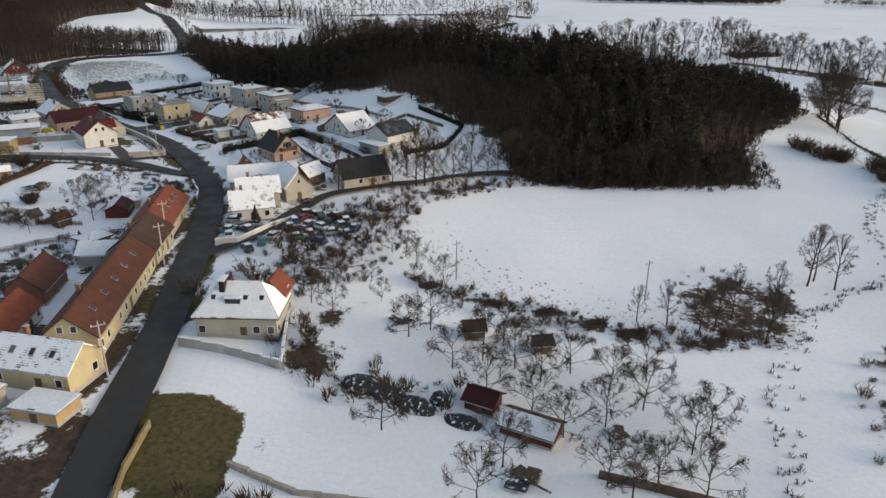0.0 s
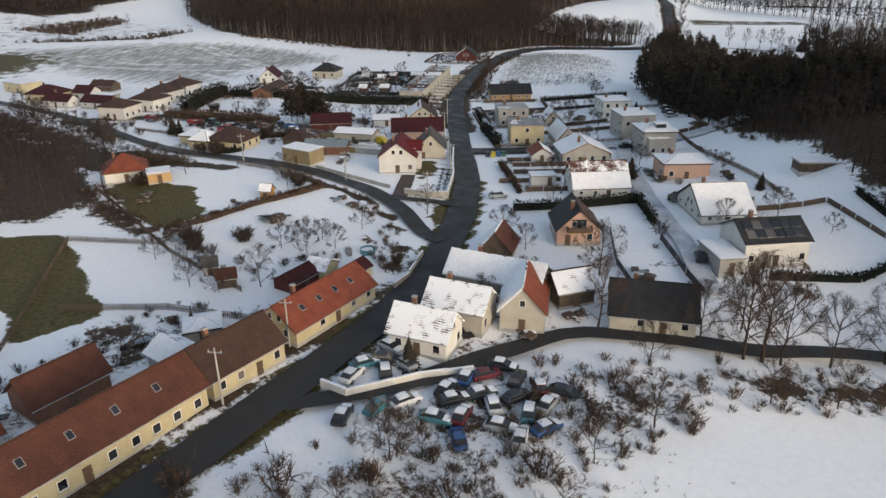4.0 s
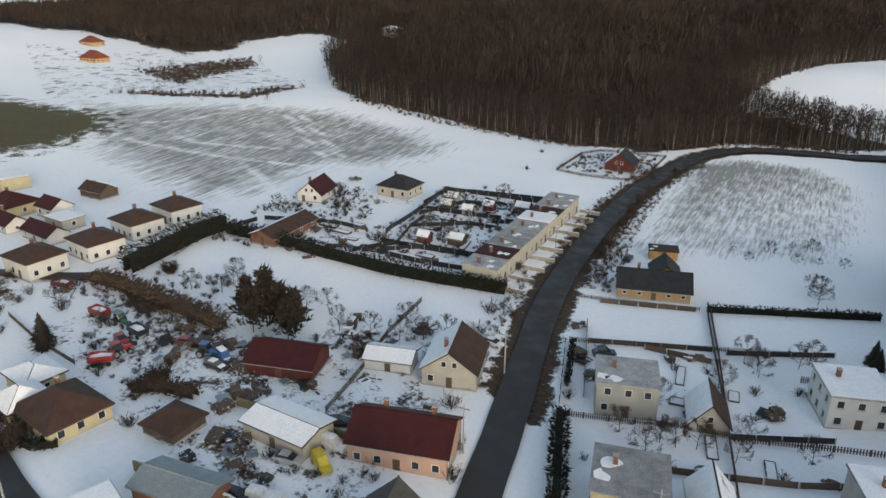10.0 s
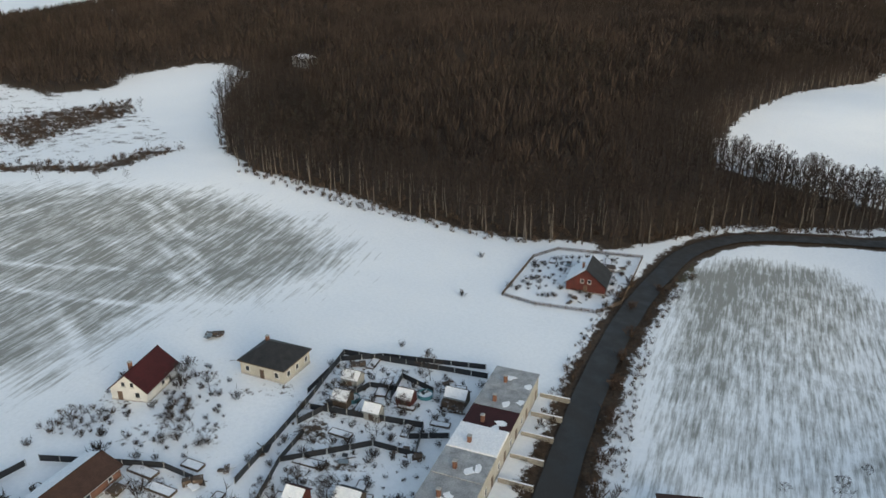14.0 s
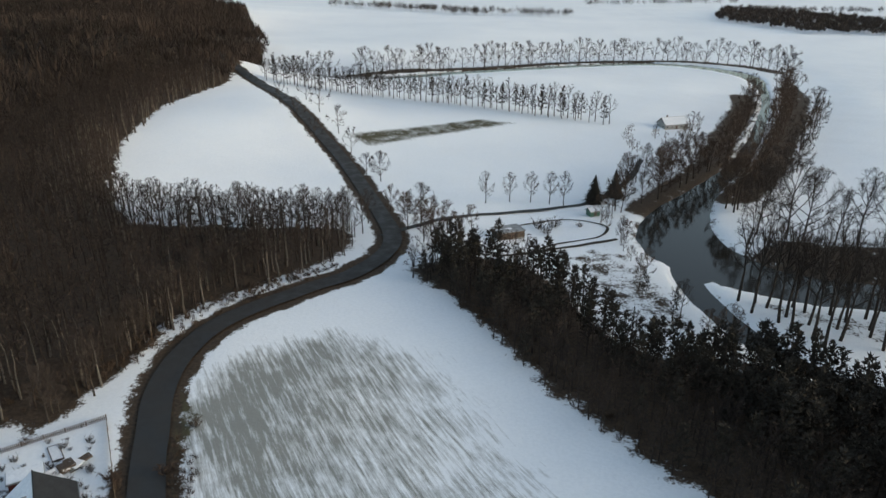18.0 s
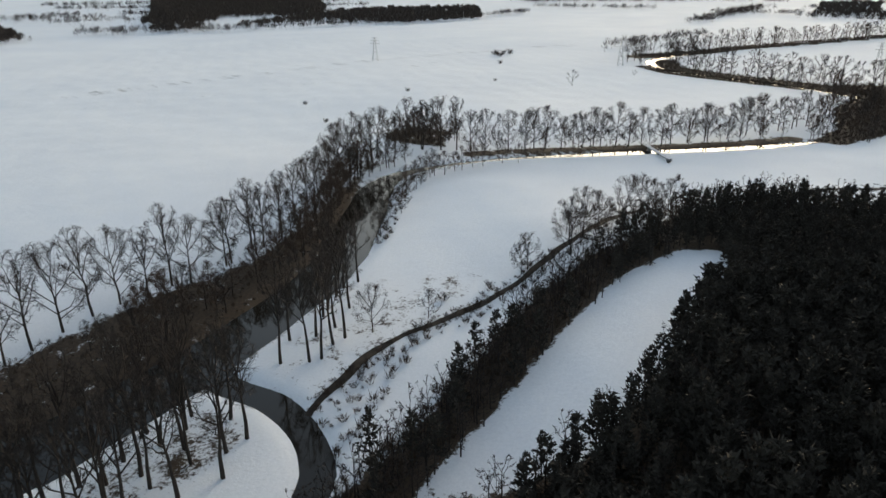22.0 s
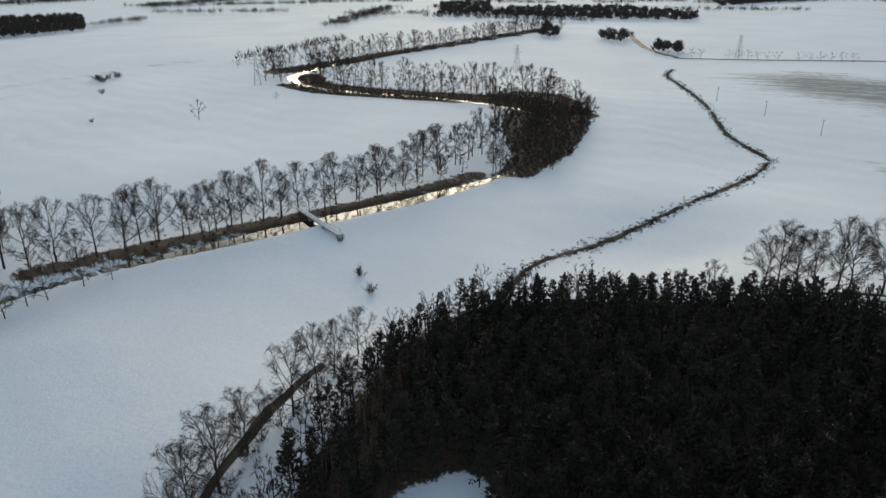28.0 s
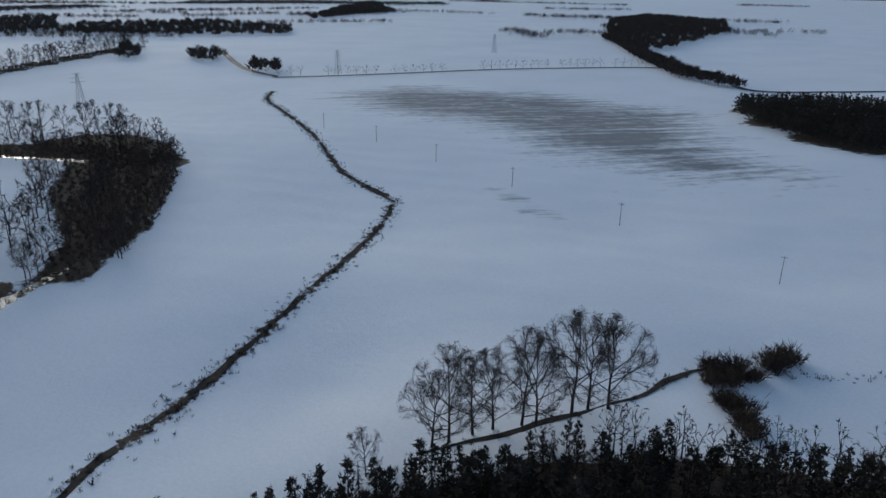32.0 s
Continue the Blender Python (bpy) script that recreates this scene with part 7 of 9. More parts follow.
for x, y, s in ((-6.4, 167.7, 0.72), (-4.3, 168.9, 0.85), (-2.2, 170.1, 0.6), (2.9, 174.9, 0.6), (8.1, 181.8, 0.55), (12.5, 184.2, 0.55), (19, 185.8, 0.65), (-25.1, 160.8, 0.55), (25.4, 187.6, 0.6), (30.7, 189.1, 0.55)):
    (brown_tree if x < -3 else big_tree)(x, y, s)
# gardens and orchard
for x, y in ((7, 88.7), (16.6, 71.5), (22.5, 74), (28.3, 77.5), (31.9, 68.2), (26.1, 62.2), (8.4, 65.1), (7.1, 78.9), (20.2, 62.1), (30.8, 59.9), (-4.3, 93.3), (-1, 96.1), (30.5, 84.3), (-6.5, 70.6), (5, 57.9), (22.5, 59.7), (19.9, 86.4), (13, 76), (2.5, 85.9), (15.2, 84), (10.4, 93.3), (24.7, 82.1), (35.3, 71.7), (11.7, 87)):
    fruit_tree(x, y, 1.15)
for x, y in ((-165.7, 226.7), (-168, 223), (-151, 229), (-147, 233), (-145, 237), (-143.5, 241), (-156, 225), (-152, 237), (-187, 205), (-188, 215), (-182, 210), (-184, 213), (-172, 201), (-106, 280), (-103, 290), (-100, 247), (-117, 315), (-80.7, 148.8), (-82.2, 146.2), (-79.3, 153.3), (-77.0, 148.0), (-77.3, 161.5), (-74.3, 152.3), (-81.9, 127.6), (-76.2, 129.6), (-96, 129), (-81.4, 151.5), (-88, 131)):
    fruit_tree(x, y, 0.72)
for x, y, s in ((-73, 175.1, 0.8), (-113, 169, 0.7), (-33.1, 174.6, 1.25), (-9.2, 174, 1.2), (-9.1, 147.1, 1.0), (-0.3, 160.9, 0.8), (6.2, 166, 0.8), (-12.3, 166.7, 1.2), (-15.2, 157.3, 0.9), (-39, 162.5, 0.8), (-41.9, 154.5, 0.7),
                (-190, 181, 0.8), (-107, 166, 0.7), (-175, 511, 0.8), (-12, 181, 0.8), (15.6, 188.4, 1.0), (-72.6, 135.1, 0.9), (-220, 150, 1.2), (-200, 150, 1.2), (-180, 152, 1.2), (-235, 156, 1.1), (-165, 153, 1.0), (-27.9, 121.1, 0.8), (-16.7, 97.9, 0.7), (-20.9, 101.8, 0.8), (-11.3, 136.8, 0.8)):
    village_tree(x, y, s)
for x, y, s in ((46.9, 102.6, 0.55), (50.5, 105.1, 0.6), (43.3, 100, 0.5), (55.2, 100.4, 0.6), (38.6, 102.3, 0.5), (58.8, 107.8, 0.55), (70.5, 119.6, 0.75), (72.7, 121.8, 0.7), (75, 118.2, 0.7), (33.8, 103.2, 0.45), (52.8, 96.6, 0.55)):
    slim_tree(x, y, s * 0.85)
for x, y, s in ((-178, 177, 0.5), (-97, 299, 0.4), (-95.5, 297.5, 0.35), (-85, 285, 0.35), (-174, 177, 0.4), (-52, 220, 0.5), (-67.9, 120.3, 0.35), (-38.5, 135, 0.38), (-25, 224, 0.3), (-104, 398, 0.45)):
    spruce_tree(x, y, s)
conifer = Planter("conifer", "bulky dark green conifer with a rounded crown", "tree", [mk(pine, 186 + k, 10.5, 3.6, 40, 26, 0.075) for k in range(2)], M_NEEDLE, "conifers")
for x, y, s in ((-166, 211, 0.9), (-163.5, 213.5, 1.05), (-161, 215.4, 0.95), (-158, 217, 0.95), (-162.6, 210.6, 0.85), (-165.6, 215.6, 0.8), (-156, 215, 0.75)):
    conifer(x, y, s)
bushes([(-190, 181, 1.4), (-179, 187, 1.5), (-185, 170, 1.2), (-141, 186, 1.2), (-124, 201, 1.0), (-144, 171, 1.6), (-149, 169.5, 1.5), (-152, 170.5, 1.3), (-88, 134, 1.0), (-32, 194, 1.4), (-60, 186, 0.8),
        (-233, 329, 0.9), (-250, 349, 0.9), (-220, 302, 0.7), (-214, 305, 0.7), (-103, 254, 1.1), (-96, 247, 0.9), (-193, 252, 2.0), (-204, 243, 1.6), (-218, 240, 1.4), (-239, 262, 1.2), (-112, 169, 1.0), (-232, 258, 1.7), (175, 364, 1.7), (163, 361, 1.6), (205, 371, 1.2),
        (30, 414, 1.4), (56, 399, 1.2), (42, 405, 1.0), (12, 414, 1.2), (5, 412, 1.3), (-4, 410, 1.2), (126.3, 187.3, 2.8), (122.2, 176.6, 2.3), (118, 202.3, 1.8), (117.9, 200, 2.0), (111, 208.1, 2.0), (-130, 500, 1.5), (-118, 508, 1.0), (229, 569, 1.6), (271, 610, 1.5), (342, 567, 1.4), (593, 576, 3), (619, 572, 3.2), (606, 586, 3), (531, 556, 2.0), (420, 525, 1.3), (600, 580, 3), (612, 578, 2.6), (-127, 507, 2.0), (-132, 505, 2.0)])
bushes([(-108.7, 220.6, 1.2), (-113.7, 224.6, 1.1), (-123.7, 229.6, 1.3), (-129.7, 236.6, 1.2), (-135.7, 242.6, 1.4), (-141.7, 246.6, 1.4), (-148.7, 254.6, 1.5), (-155.7, 262.6, 1.4), (-163.7, 272.6, 1.2), (-150, 285, 1.6), (-157, 295, 1.7), (-163, 301, 1.7), (-168, 308, 1.8), (-175, 318, 1.7),
        (-182, 328, 1.6), (-188, 337, 1.6), (-194, 347, 1.5), (-209, 360, 1.4), (-213, 370, 1.3), (-203, 358, 1.2), (-205, 372, 1.2), (-41.4, 103.2, 1.6), (-33.1, 109.9, 1.8), (-27, 116.9, 1.7), (-14.5, 131.4, 1.9), (-19.9, 122.1, 1.5), (-28.1, 102.2, 1.7), (-20.8, 93.1, 1.6), (-18.7, 89.1, 1.6)], "russet thicket beside the main road", M_DRY, "thickets")

bushes([(-79 - 0.72 * k + 1.1 * (k % 2), 184.6 + 0.95 * k + 0.7 * (k % 2), 0.34 + 0.05 * (k % 3)) for k in range(15)], "small clipped evergreen shrub in a snowy bed", M_NEEDLE, "clipped shrubs")

bushes([(-105.6, 168.2, 1.7), (-90.5, 143.7, 1.5), (-97, 137, 1.6), (-94.6, 136, 1.3), (-135, 146, 1.6), (-147.5, 173.2, 1.5), (-145.6, 171.6, 1.4), (-143.6, 171, 1.3), (-152, 192, 1.5), (-150, 189, 1.4), (-198, 203, 1.5), (-58.5, 116, 1.0)], "dense round leafless bush in a snowy garden", M_TWIG, "bushes", True)


def light_shrub(seed):
    """A few broad stems, for brush that stays far from the eye."""
    c = Builder(seed)
    for k in range(34):
        th, q = c.r.uniform(0, math.tau), c.r.random() ** 0.6
        a = Vector((math.cos(th) * 0.5 * q, math.sin(th) * 0.5 * q, c.r.uniform(-0.1, 0.7)))
        c.blade(a, a + Vector((math.cos(th) * 0.55 * q, math.sin(th) * 0.55 * q, c.r.uniform(0.5, 1.0))) + c.jit(0.3), 0.065)
    return c.arrays()


LIGHT_SHRUBS = [light_shrub(230 + k) for k in range(4)]


def undergrowth(name, label, polys, gap, seed, lo, hi, mat, keep=None, protos=None):
    xs, ys = zip(*[spots(p, gap, seed + k, [], keep) for k, p in enumerate(polys)])
    x, y = np.concatenate(xs), np.concatenate(ys)
    scatter(name, label, "undergrowth", protos or SHRUBS, placed(x, y, seed, lo, hi, 4), mat)


dry_land = lambda x, y: (lines_gap(x, y, [MAIN_ROAD, SIDE_ROAD, LANE_SOUTH]) > 3.6) & (line_gap(x, y, RIVER_C) > 0.5) & (line_gap(x, y, BROOK_C) > 0.5)
undergrowth("thicket", "tangled brown thicket on slopes and verges", SHRUBBERY, 3.1, 300, 0.35, 1.1, M_SCRUB, dry_land)
GARDENS = [[(-81, 138), (-79, 143), (-76.6, 149), (-72.4, 154.6), (-70.5, 152.4), (-74.5, 146), (-77.5, 137)], [(-170, 180), (-200, 198), (-188, 215), (-165, 205), (-150, 190), (-140, 190)], [(-160, 222), (-140, 245), (-135, 242), (-150, 222)],
           [(-196, 256), (-222, 288), (-200, 306), (-172, 268), (-190, 248)], [(-77, 95.5), (-79.6, 123), (-67.4, 128.5), (-64, 114.1), (-70.8, 95.3)], [(-130, 196), (-122, 198), (-108, 205), (-112, 212), (-122, 214)],
           [(-240, 362), (-224, 386), (-208, 356), (-227, 340)], [(-226, 240), (-240, 262), (-232, 268), (-214, 262), (-205, 246)]]
undergrowth("garden_shrubs", "low leafless shrubs and stalks in snowy gardens", GARDENS, 2.8, 320, 0.25, 0.8, M_TWIG, dry_land)
def corridor(ln, half):
    """A polygon along a plan line, to both sides of it."""
    c = smooth_line(ln, 6)[:, :2]
    d = np.gradient(c, axis=0)
    d /= np.linalg.norm(d, axis=1)[:, None] + 1e-9
    n = np.stack([-d[:, 1], d[:, 0]], 1) * half
    return [tuple(p) for p in np.vstack([c + n, (c - n)[::-1]])]


BANKS = [corridor(ln, half) for ln, half, amount in BANK_LINES[1:4]] + [poly for k, (poly, amount) in enumerate(BROWN_PATCHES[:11]) if k not in (0, 4, 6, 8)]
BANKS += [[(-30, 424), (0, 420), (40, 404), (66, 392), (120, 370), (124, 362), (66, 384), (0, 410), (-44, 406)], [(150, 470), (130, 470), (100, 458), (60, 446), (60, 452), (100, 468), (130, 476)]]
undergrowth("east_clumps", "round brown thickets by a small brook", EAST_CLUMPS, 1.8, 394, 1.1, 2.5, M_SCRUB)
undergrowth("belt_brush", "dense brown brush between brook and clearing", [NORTH_BELT], 2.3, 390, 0.7, 2.0, M_SCRUB, dry_land, LIGHT_SHRUBS)
undergrowth("slope_brush", "tangled brown brush on a rough slope", [ROUGH_SLOPE], 4.2, 392, 0.4, 1.2, M_SCRUB, dry_land)
undergrowth("riverbank_scrub", "brown scrub and reeds along the river banks", BANKS, 3.0, 340, 0.5, 1.7, M_SCRUB, dry_land, LIGHT_SHRUBS)
undergrowth("low_scrub", "low brown scrub along a bank and garden slopes", [corridor(ln, half) for ln, half, amount in BANK_LINES[:1] + BANK_LINES[6:9]] + [BROWN_PATCHES[k][0] for k in (0, 4, 6, 8)], 3.3, 345, 0.3, 0.9, M_SCRUB, dry_land, LIGHT_SHRUBS)
ROADSIDE = [corridor([(-146, 280), (-158, 297), (-172, 316), (-186, 338), (-197, 357), (-205, 378)], 3.2), corridor([(-126, 235), (-138, 246), (-150, 261), (-160, 274)], 1.8), corridor([(-170, 292), (-186, 316), (-199, 338), (-208, 356)], 1.6), corridor([(-64, 152.6), (-69.2, 158.7), (-74.4, 164.7)], 1.2), corridor(VERGES[1][0], 1.1), corridor([(-6, 118.5), (1.1, 112), (12.6, 107.5), (22, 104.5), (33.8, 99), (44.5, 97)], 1.5), corridor([(-142, 138), (-124, 134), (-113, 135)], 3.0), corridor([(-158, 150), (-150, 156), (-143, 158)], 4.0),
            corridor(VERGES[2][0], 1.3), corridor([(-203, 184), (-187, 192), (-174, 197), (-160, 203)], 2.6), corridor(VERGES[4][0], 1.8), corridor([(-228, 402), (-226, 424), (-208, 448), (-194, 464)], 3.0), [(-232, 232), (-235, 242), (-229, 246), (-222, 241)], [(-224, 250), (-229, 258), (-221, 258)]]
undergrowth("roadside_scrub", "dense brown scrub along roads and garden edges", ROADSIDE, 1.5, 380, 0.35, 1.0, M_SCRUB, dry_land, LIGHT_SHRUBS)
EDGES = [[(-5, 398), (34, 394), (66, 384), (125, 362), (148, 342), (146, 300), (138, 264), (124.9, 242.6), (104.1, 218.6), (98.1, 223.4), (121.8, 253.5), (136, 300), (136, 334), (118, 350), (60, 374), (-5, 390)], [(14.8, 209.4), (17.1, 176.1), (71.5, 174.9), (91.9, 178.3), (96.1, 195.7), (94.8, 206.1), (87.1, 207), (85.3, 186.8), (66.4, 183.1), (25.6, 184.6)],
         [(-365, 318), (-288, 345), (-256, 360), (-232, 390), (-216, 424), (-192, 456), (-205, 460), (-230, 420), (-262, 372), (-300, 360), (-365, 333)], [(-160, 444), (-136, 400), (-113, 368), (-108, 336), (-82, 296), (-54, 268), (-30, 246), (-24, 254), (-50, 276), (-80, 306), (-104, 340), (-108, 372), (-130, 408), (-156, 452)]]
undergrowth("wood_edge_scrub", "brown scrub along the edges of the woods", EDGES, 2.8, 360, 0.5, 1.5, M_SCRUB, dry_land, LIGHT_SHRUBS)
tufts = [shrub(400 + k, 0.6, 0.5, 8, 2, 0.05).arrays() for k in range(3)]
tx, ty = [], []
gt = np.random.default_rng(44)
for ln, n, wide in ((DITCH, 1900, 2.0), (BROOK_EAST, 330, 1.1), (MILL_LEAT, 200, 1.5), (FAR_ROAD_TWO, 200, 8)):
    c = smooth_line(ln, 2)
    k = gt.integers(0, len(c) - 1, n)
    tx.append(c[k, 0] + gt.normal(0, wide, n))
    ty.append(c[k, 1] + gt.normal(0, wide, n))
tx, ty = np.concatenate(tx), np.concatenate(ty)
scatter("ditch_tufts", "dark grass tufts along ditches", "grass", tufts, placed(tx, ty, 45, 0.6, 1.5, 3), M_TWIG)
LIGHT = {"bare_tree": [mk(bare_tree, 310 + k, 20, 7.8, 7, 4, 3, 0.1, 0.065, 4, 0.54) for k in range(2)], "slender_tree": [mk(bare_tree, 320 + k, 20, 5.2, 7, 4, 2, 0.25, 0.06, 4, 0.6) for k in range(2)],
         "russet_tree": [mk(bare_tree, 330 + k, 20, 6.4, 7, 4, 3, 0.1, 0.065, 4, 0.5) for k in range(2)], "garden_tree": [mk(bare_tree, 340 + k, 7.5, 3.6, 5, 3, 3, 0.2, 0.09, 3, 0.6) for k in range(2)]}
for p in (big_tree, slim_tree, brown_tree, village_tree, pine_tree):
    if p.far:
        scatter("far_trees", "distant leafless trees along river and road", "forest", [joined(mk_one()) for mk_one in LIGHT.get(p.name, p.makers)], [(*q[:5], q[5] % 2) for q in p.far], p.mat)

gx, gy = spots([(-24, 104), (-10, 100), (2, 116), (-6, 132), (-18, 134), (-32, 122)], 6.5, 72, [], dry_land)
for k, (x, y) in enumerate(zip(gx, gy)):
    (fruit_tree if k % 2 else village_tree)(float(x), float(y), 0.5 + 0.12 * (k % 4))
sx, sy = spots([(-10, 134), (2, 118), (20, 106), (44, 98), (62, 104), (60, 116), (36, 116), (16, 124), (4, 140), (-2, 152)], 1.05, 73)
far_off = np.random.default_rng(74).random(len(sx)) < np.clip(0.85 - line_gap(sx, sy, [(-12, 136), (2, 116), (20, 104), (50, 97)]) / 16, 0.03, 1)
scatter("slope_tufts", "dry brown grass tufts on a snowy slope", "grass", tufts, placed(sx[far_off], sy[far_off], 75, 0.28, 0.7, 3), M_SCRUB)

# ---- hedges, fences and walls ----
def along(pts, step):
    c = np.vstack([np.linspace(a, b, max(2, int(math.dist(a, b) / step) + 1))[:-1] for a, b in zip(pts[:-1], pts[1:])] + [np.array([pts[-1]])])
    return c


def hedge(pts, h, wide, label, mat=None, seed=1):
    r = random.Random(seed)
    b = Builder(seed)
    c = along(pts, 0.8)
    for (x, y), (x2, y2) in zip(c[:-1], c[1:]):
        z = gz(x, y)
        ux, uy = (x2 - x), (y2 - y)
        ln = math.hypot(ux, uy)
        nx, ny = -uy / ln, ux / ln
        for k in range(int(14 + 13 * wide)):
            s, o, v = r.random(), r.uniform(-0.5, 0.5) * wide, r.random() ** 0.7 * h
            a = Vector((x + ux * s + nx * o, y + uy * s + ny * o, z + v * 0.95))
            b.blade(a, a + b.jit(0.42) + Vector((nx * o * 0.4, ny * o * 0.4, 0.22)), 0.17)
        hw = wide * 0.24
        k0 = len(b.v)
        for px2, py2 in ((x, y), (x2, y2)):
            zz = gz(px2, py2)
            b.v += [(px2 - nx * hw, py2 - ny * hw, zz - 0.2), (px2 + nx * hw, py2 + ny * hw, zz - 0.2), (px2 + nx * hw * 0.8, py2 + ny * hw * 0.8, zz + h * 0.7), (px2 - nx * hw * 0.8, py2 - ny * hw * 0.8, zz + h * 0.7)]
        for i in range(4):
            j = (i + 1) % 4
            b.f += [(k0 + i, k0 + j, k0 + 4 + j), (k0 + i, k0 + 4 + j, k0 + 4 + i)]
    v, f = b.arrays()
    tagged(new("hedge", fast_mesh("hedge", v, f, mat or M_HEDGE)), label, "hedge")


hedge([(-127, 293), (-106, 318)], 1.7, 1.5, "clipped dark evergreen hedge at a field edge", seed=1)
hedge([(-94.5, 226), (-104, 234.5), (-113, 242.5)], 2.8, 2.4, "tall dark roadside hedge by a yellow house", seed=2)
hedge([(-203, 195), (-217, 214), (-220, 221)], 5.2, 5.0, "dense dark hedge behind white houses", seed=3)
hedge([(-217, 221), (-190, 236), (-175, 247), (-155, 263)], 3.2, 3.4, "long dark hedge round an orchard", seed=4)
hedge([(-61, 188), (-53, 196), (-43.5, 207.5)], 2.2, 1.6, "clipped dark hedge below a white cottage", seed=5)
hedge([(-43.5, 207.5), (-35, 197.5)], 1.9, 1.4, "clipped dark hedge along a snowy lane", seed=6)
hedge([(-66, 197), (-75, 205), (-83, 212)], 1.5, 1.1, "brown garden hedge along the main road", M_DRY, seed=7)
hedge([(-106, 136), (-104, 144), (-103, 155), (-101, 164), (-100, 171)], 1.2, 1.4, "brown overgrown garden hedge", M_DRY, seed=8)
hedge([(-203, 188), (-195, 193), (-182, 199), (-171, 204), (-166, 206)], 2.6, 4.0, "brown overgrown hedge between gardens", M_SCRUB, seed=9)
hedge([(-151, 189), (-148, 193), (-144, 196)], 2.0, 3.0, "brown shrub mass beside a yard", M_DRY, seed=11)
hedge([(-146, 171.5), (-142, 174), (-141, 177)], 1.3, 1.8, "clipped shrubs below a yellow bungalow", seed=12)
hedge([(-130, 260), (-124, 254), (-119.5, 249.5)], 1.5, 0.9, "dark clipped hedge beside a cube house", seed=13)
hedge([(-11, 190), (0, 200), (6, 214), (-8, 226)], 1.5, 1.2, "dark hedge along a snowy garden", seed=10)

PANEL = {}


def fence(pts, label, h=1.2, step=3.4, mat=None, solid=False):
    """Posts and panels, each its own part."""
    mat = mat or M_WOOD
    c = along(pts, step)
    home = thing("garden_fence", label, "fence", *map(float, c[0]), group="fences")
    inv = home.matrix_basis.inverted()
    key = (h, mat.name, solid)
    if key not in PANEL:
        bm = box(-0.06, 0.06, -0.06, 0.06, -0.4, h + 0.08, 0.01)
        post = bpy.data.meshes.new("post")
        bm.to_mesh(post)
        bm.free()
        post.materials.append(M_CONC if solid else mat)
        bm = box(0.03, 0.97, -0.03, 0.03, 0.02, h) if solid else bmesh.new()
        if not solid:
            n = 23
            grid = [[bm.verts.new((i / n, 0.0, z)) for z in (0.08, h * 0.45, h * 0.55, h)] for i in range(n + 1)]
            for i in range(n):
                for k in (0, 1, 2):
                    if i % 2 == 0 or k == 1:
                        bm.faces.new((grid[i][k], grid[i + 1][k], grid[i + 1][k + 1], grid[i][k + 1]))
            ex = bmesh.ops.extrude_face_region(bm, geom=bm.faces[:])
            for v in ex["geom"]:
                if isinstance(v, bmesh.types.BMVert):
                    v.co.y += 0.05
        pan = bpy.data.meshes.new("panel")
        bm.to_mesh(pan)
        bm.free()
        pan.materials.append(mat)
        PANEL[key] = (post, pan)
    post, pan = PANEL[key]
    for k, (x, y) in enumerate(c):
        x, y = float(x), float(y)
        o = part("post", post, None, home)
        o.matrix_basis = inv @ Matrix.Translation((x, y, gz(x, y)))
        if k + 1 < len(c):
            x2, y2 = map(float, c[k + 1])
            o = part("panel", pan, None, home)
            d = Vector((x2 - x, y2 - y, gz(x2, y2) - gz(x, y)))
            m = Matrix.Translation((x, y, gz(x, y))) @ Matrix.Rotation(math.atan2(d.y, d.x), 4, 'Z') @ Matrix.Rotation(-math.atan2(d.z, math.hypot(d.x, d.y)), 4, 'Y') @ Matrix.Diagonal((d.length, 1, 1, 1))
            o.matrix_basis = inv @ m


def wall_line(pts, label, h=1.1, t=0.3, mat=None, snow=True):
    c = along(pts, 3.0)
    home = thing("garden_wall", label, "wall", *map(float, c[0]), group="garden walls")
    inv = home.matrix_basis.inverted()
    for (x, y), (x2, y2) in zip(c[:-1], c[1:]):
        x, y, x2, y2 = map(float, (x, y, x2, y2))
        ln = math.hypot(x2 - x, y2 - y)
        m = inv @ Matrix.Translation((x, y, gz(x, y))) @ Matrix.Rotation(math.atan2(y2 - y, x2 - x), 4, 'Z')
        o = part("wall_section", box(0, ln, -t / 2, t / 2, -0.6, h), mat or M_STONE, home)
        o.matrix_basis = m
        if snow:
            s = part("snow_cap", box(0.02, ln - 0.02, -t / 2 - 0.03, t / 2 + 0.03, h, h + 0.09, 0.03), M_SNOW, o, "cap of snow")


wall_line([(-84, 179.8), (-79.6, 181.2), (-76, 184.6), (-84, 195.8), (-91, 203.5), (-100, 214)], "pale rendered wall round a corner garden", 1.3, 0.35, M_CREAM)
wall_line([(-126, 187), (-117, 194), (-111, 196.5), (-107, 199)], "grey concrete yard wall", 1.6, 0.3, M_CONC)
wall_line([(-55.6, 148.8), (-56.8, 153.6), (-60.5, 160.7)], "weathered roadside garden wall", 1.0, 0.3, M_STONE)
wall_line([(-37.3, 86.2), (-30.1, 84.5), (-21.5, 81.6), (-23.4, 96.1)], "grey terrace wall below a villa", 1.3, 0.4, M_CONC)
wall_line([(-43.8, 124.3), (-39.8, 125), (-35.5, 134.2), (-31.4, 139.9)], "white rendered yard wall", 1.1, 0.35, M_WHITE)
wall_line([(-32.4, 50), (-34.2, 60), (-34.4, 68)], "ochre garden wall by the road", 1.1, 0.3, M_OLIVE, False)
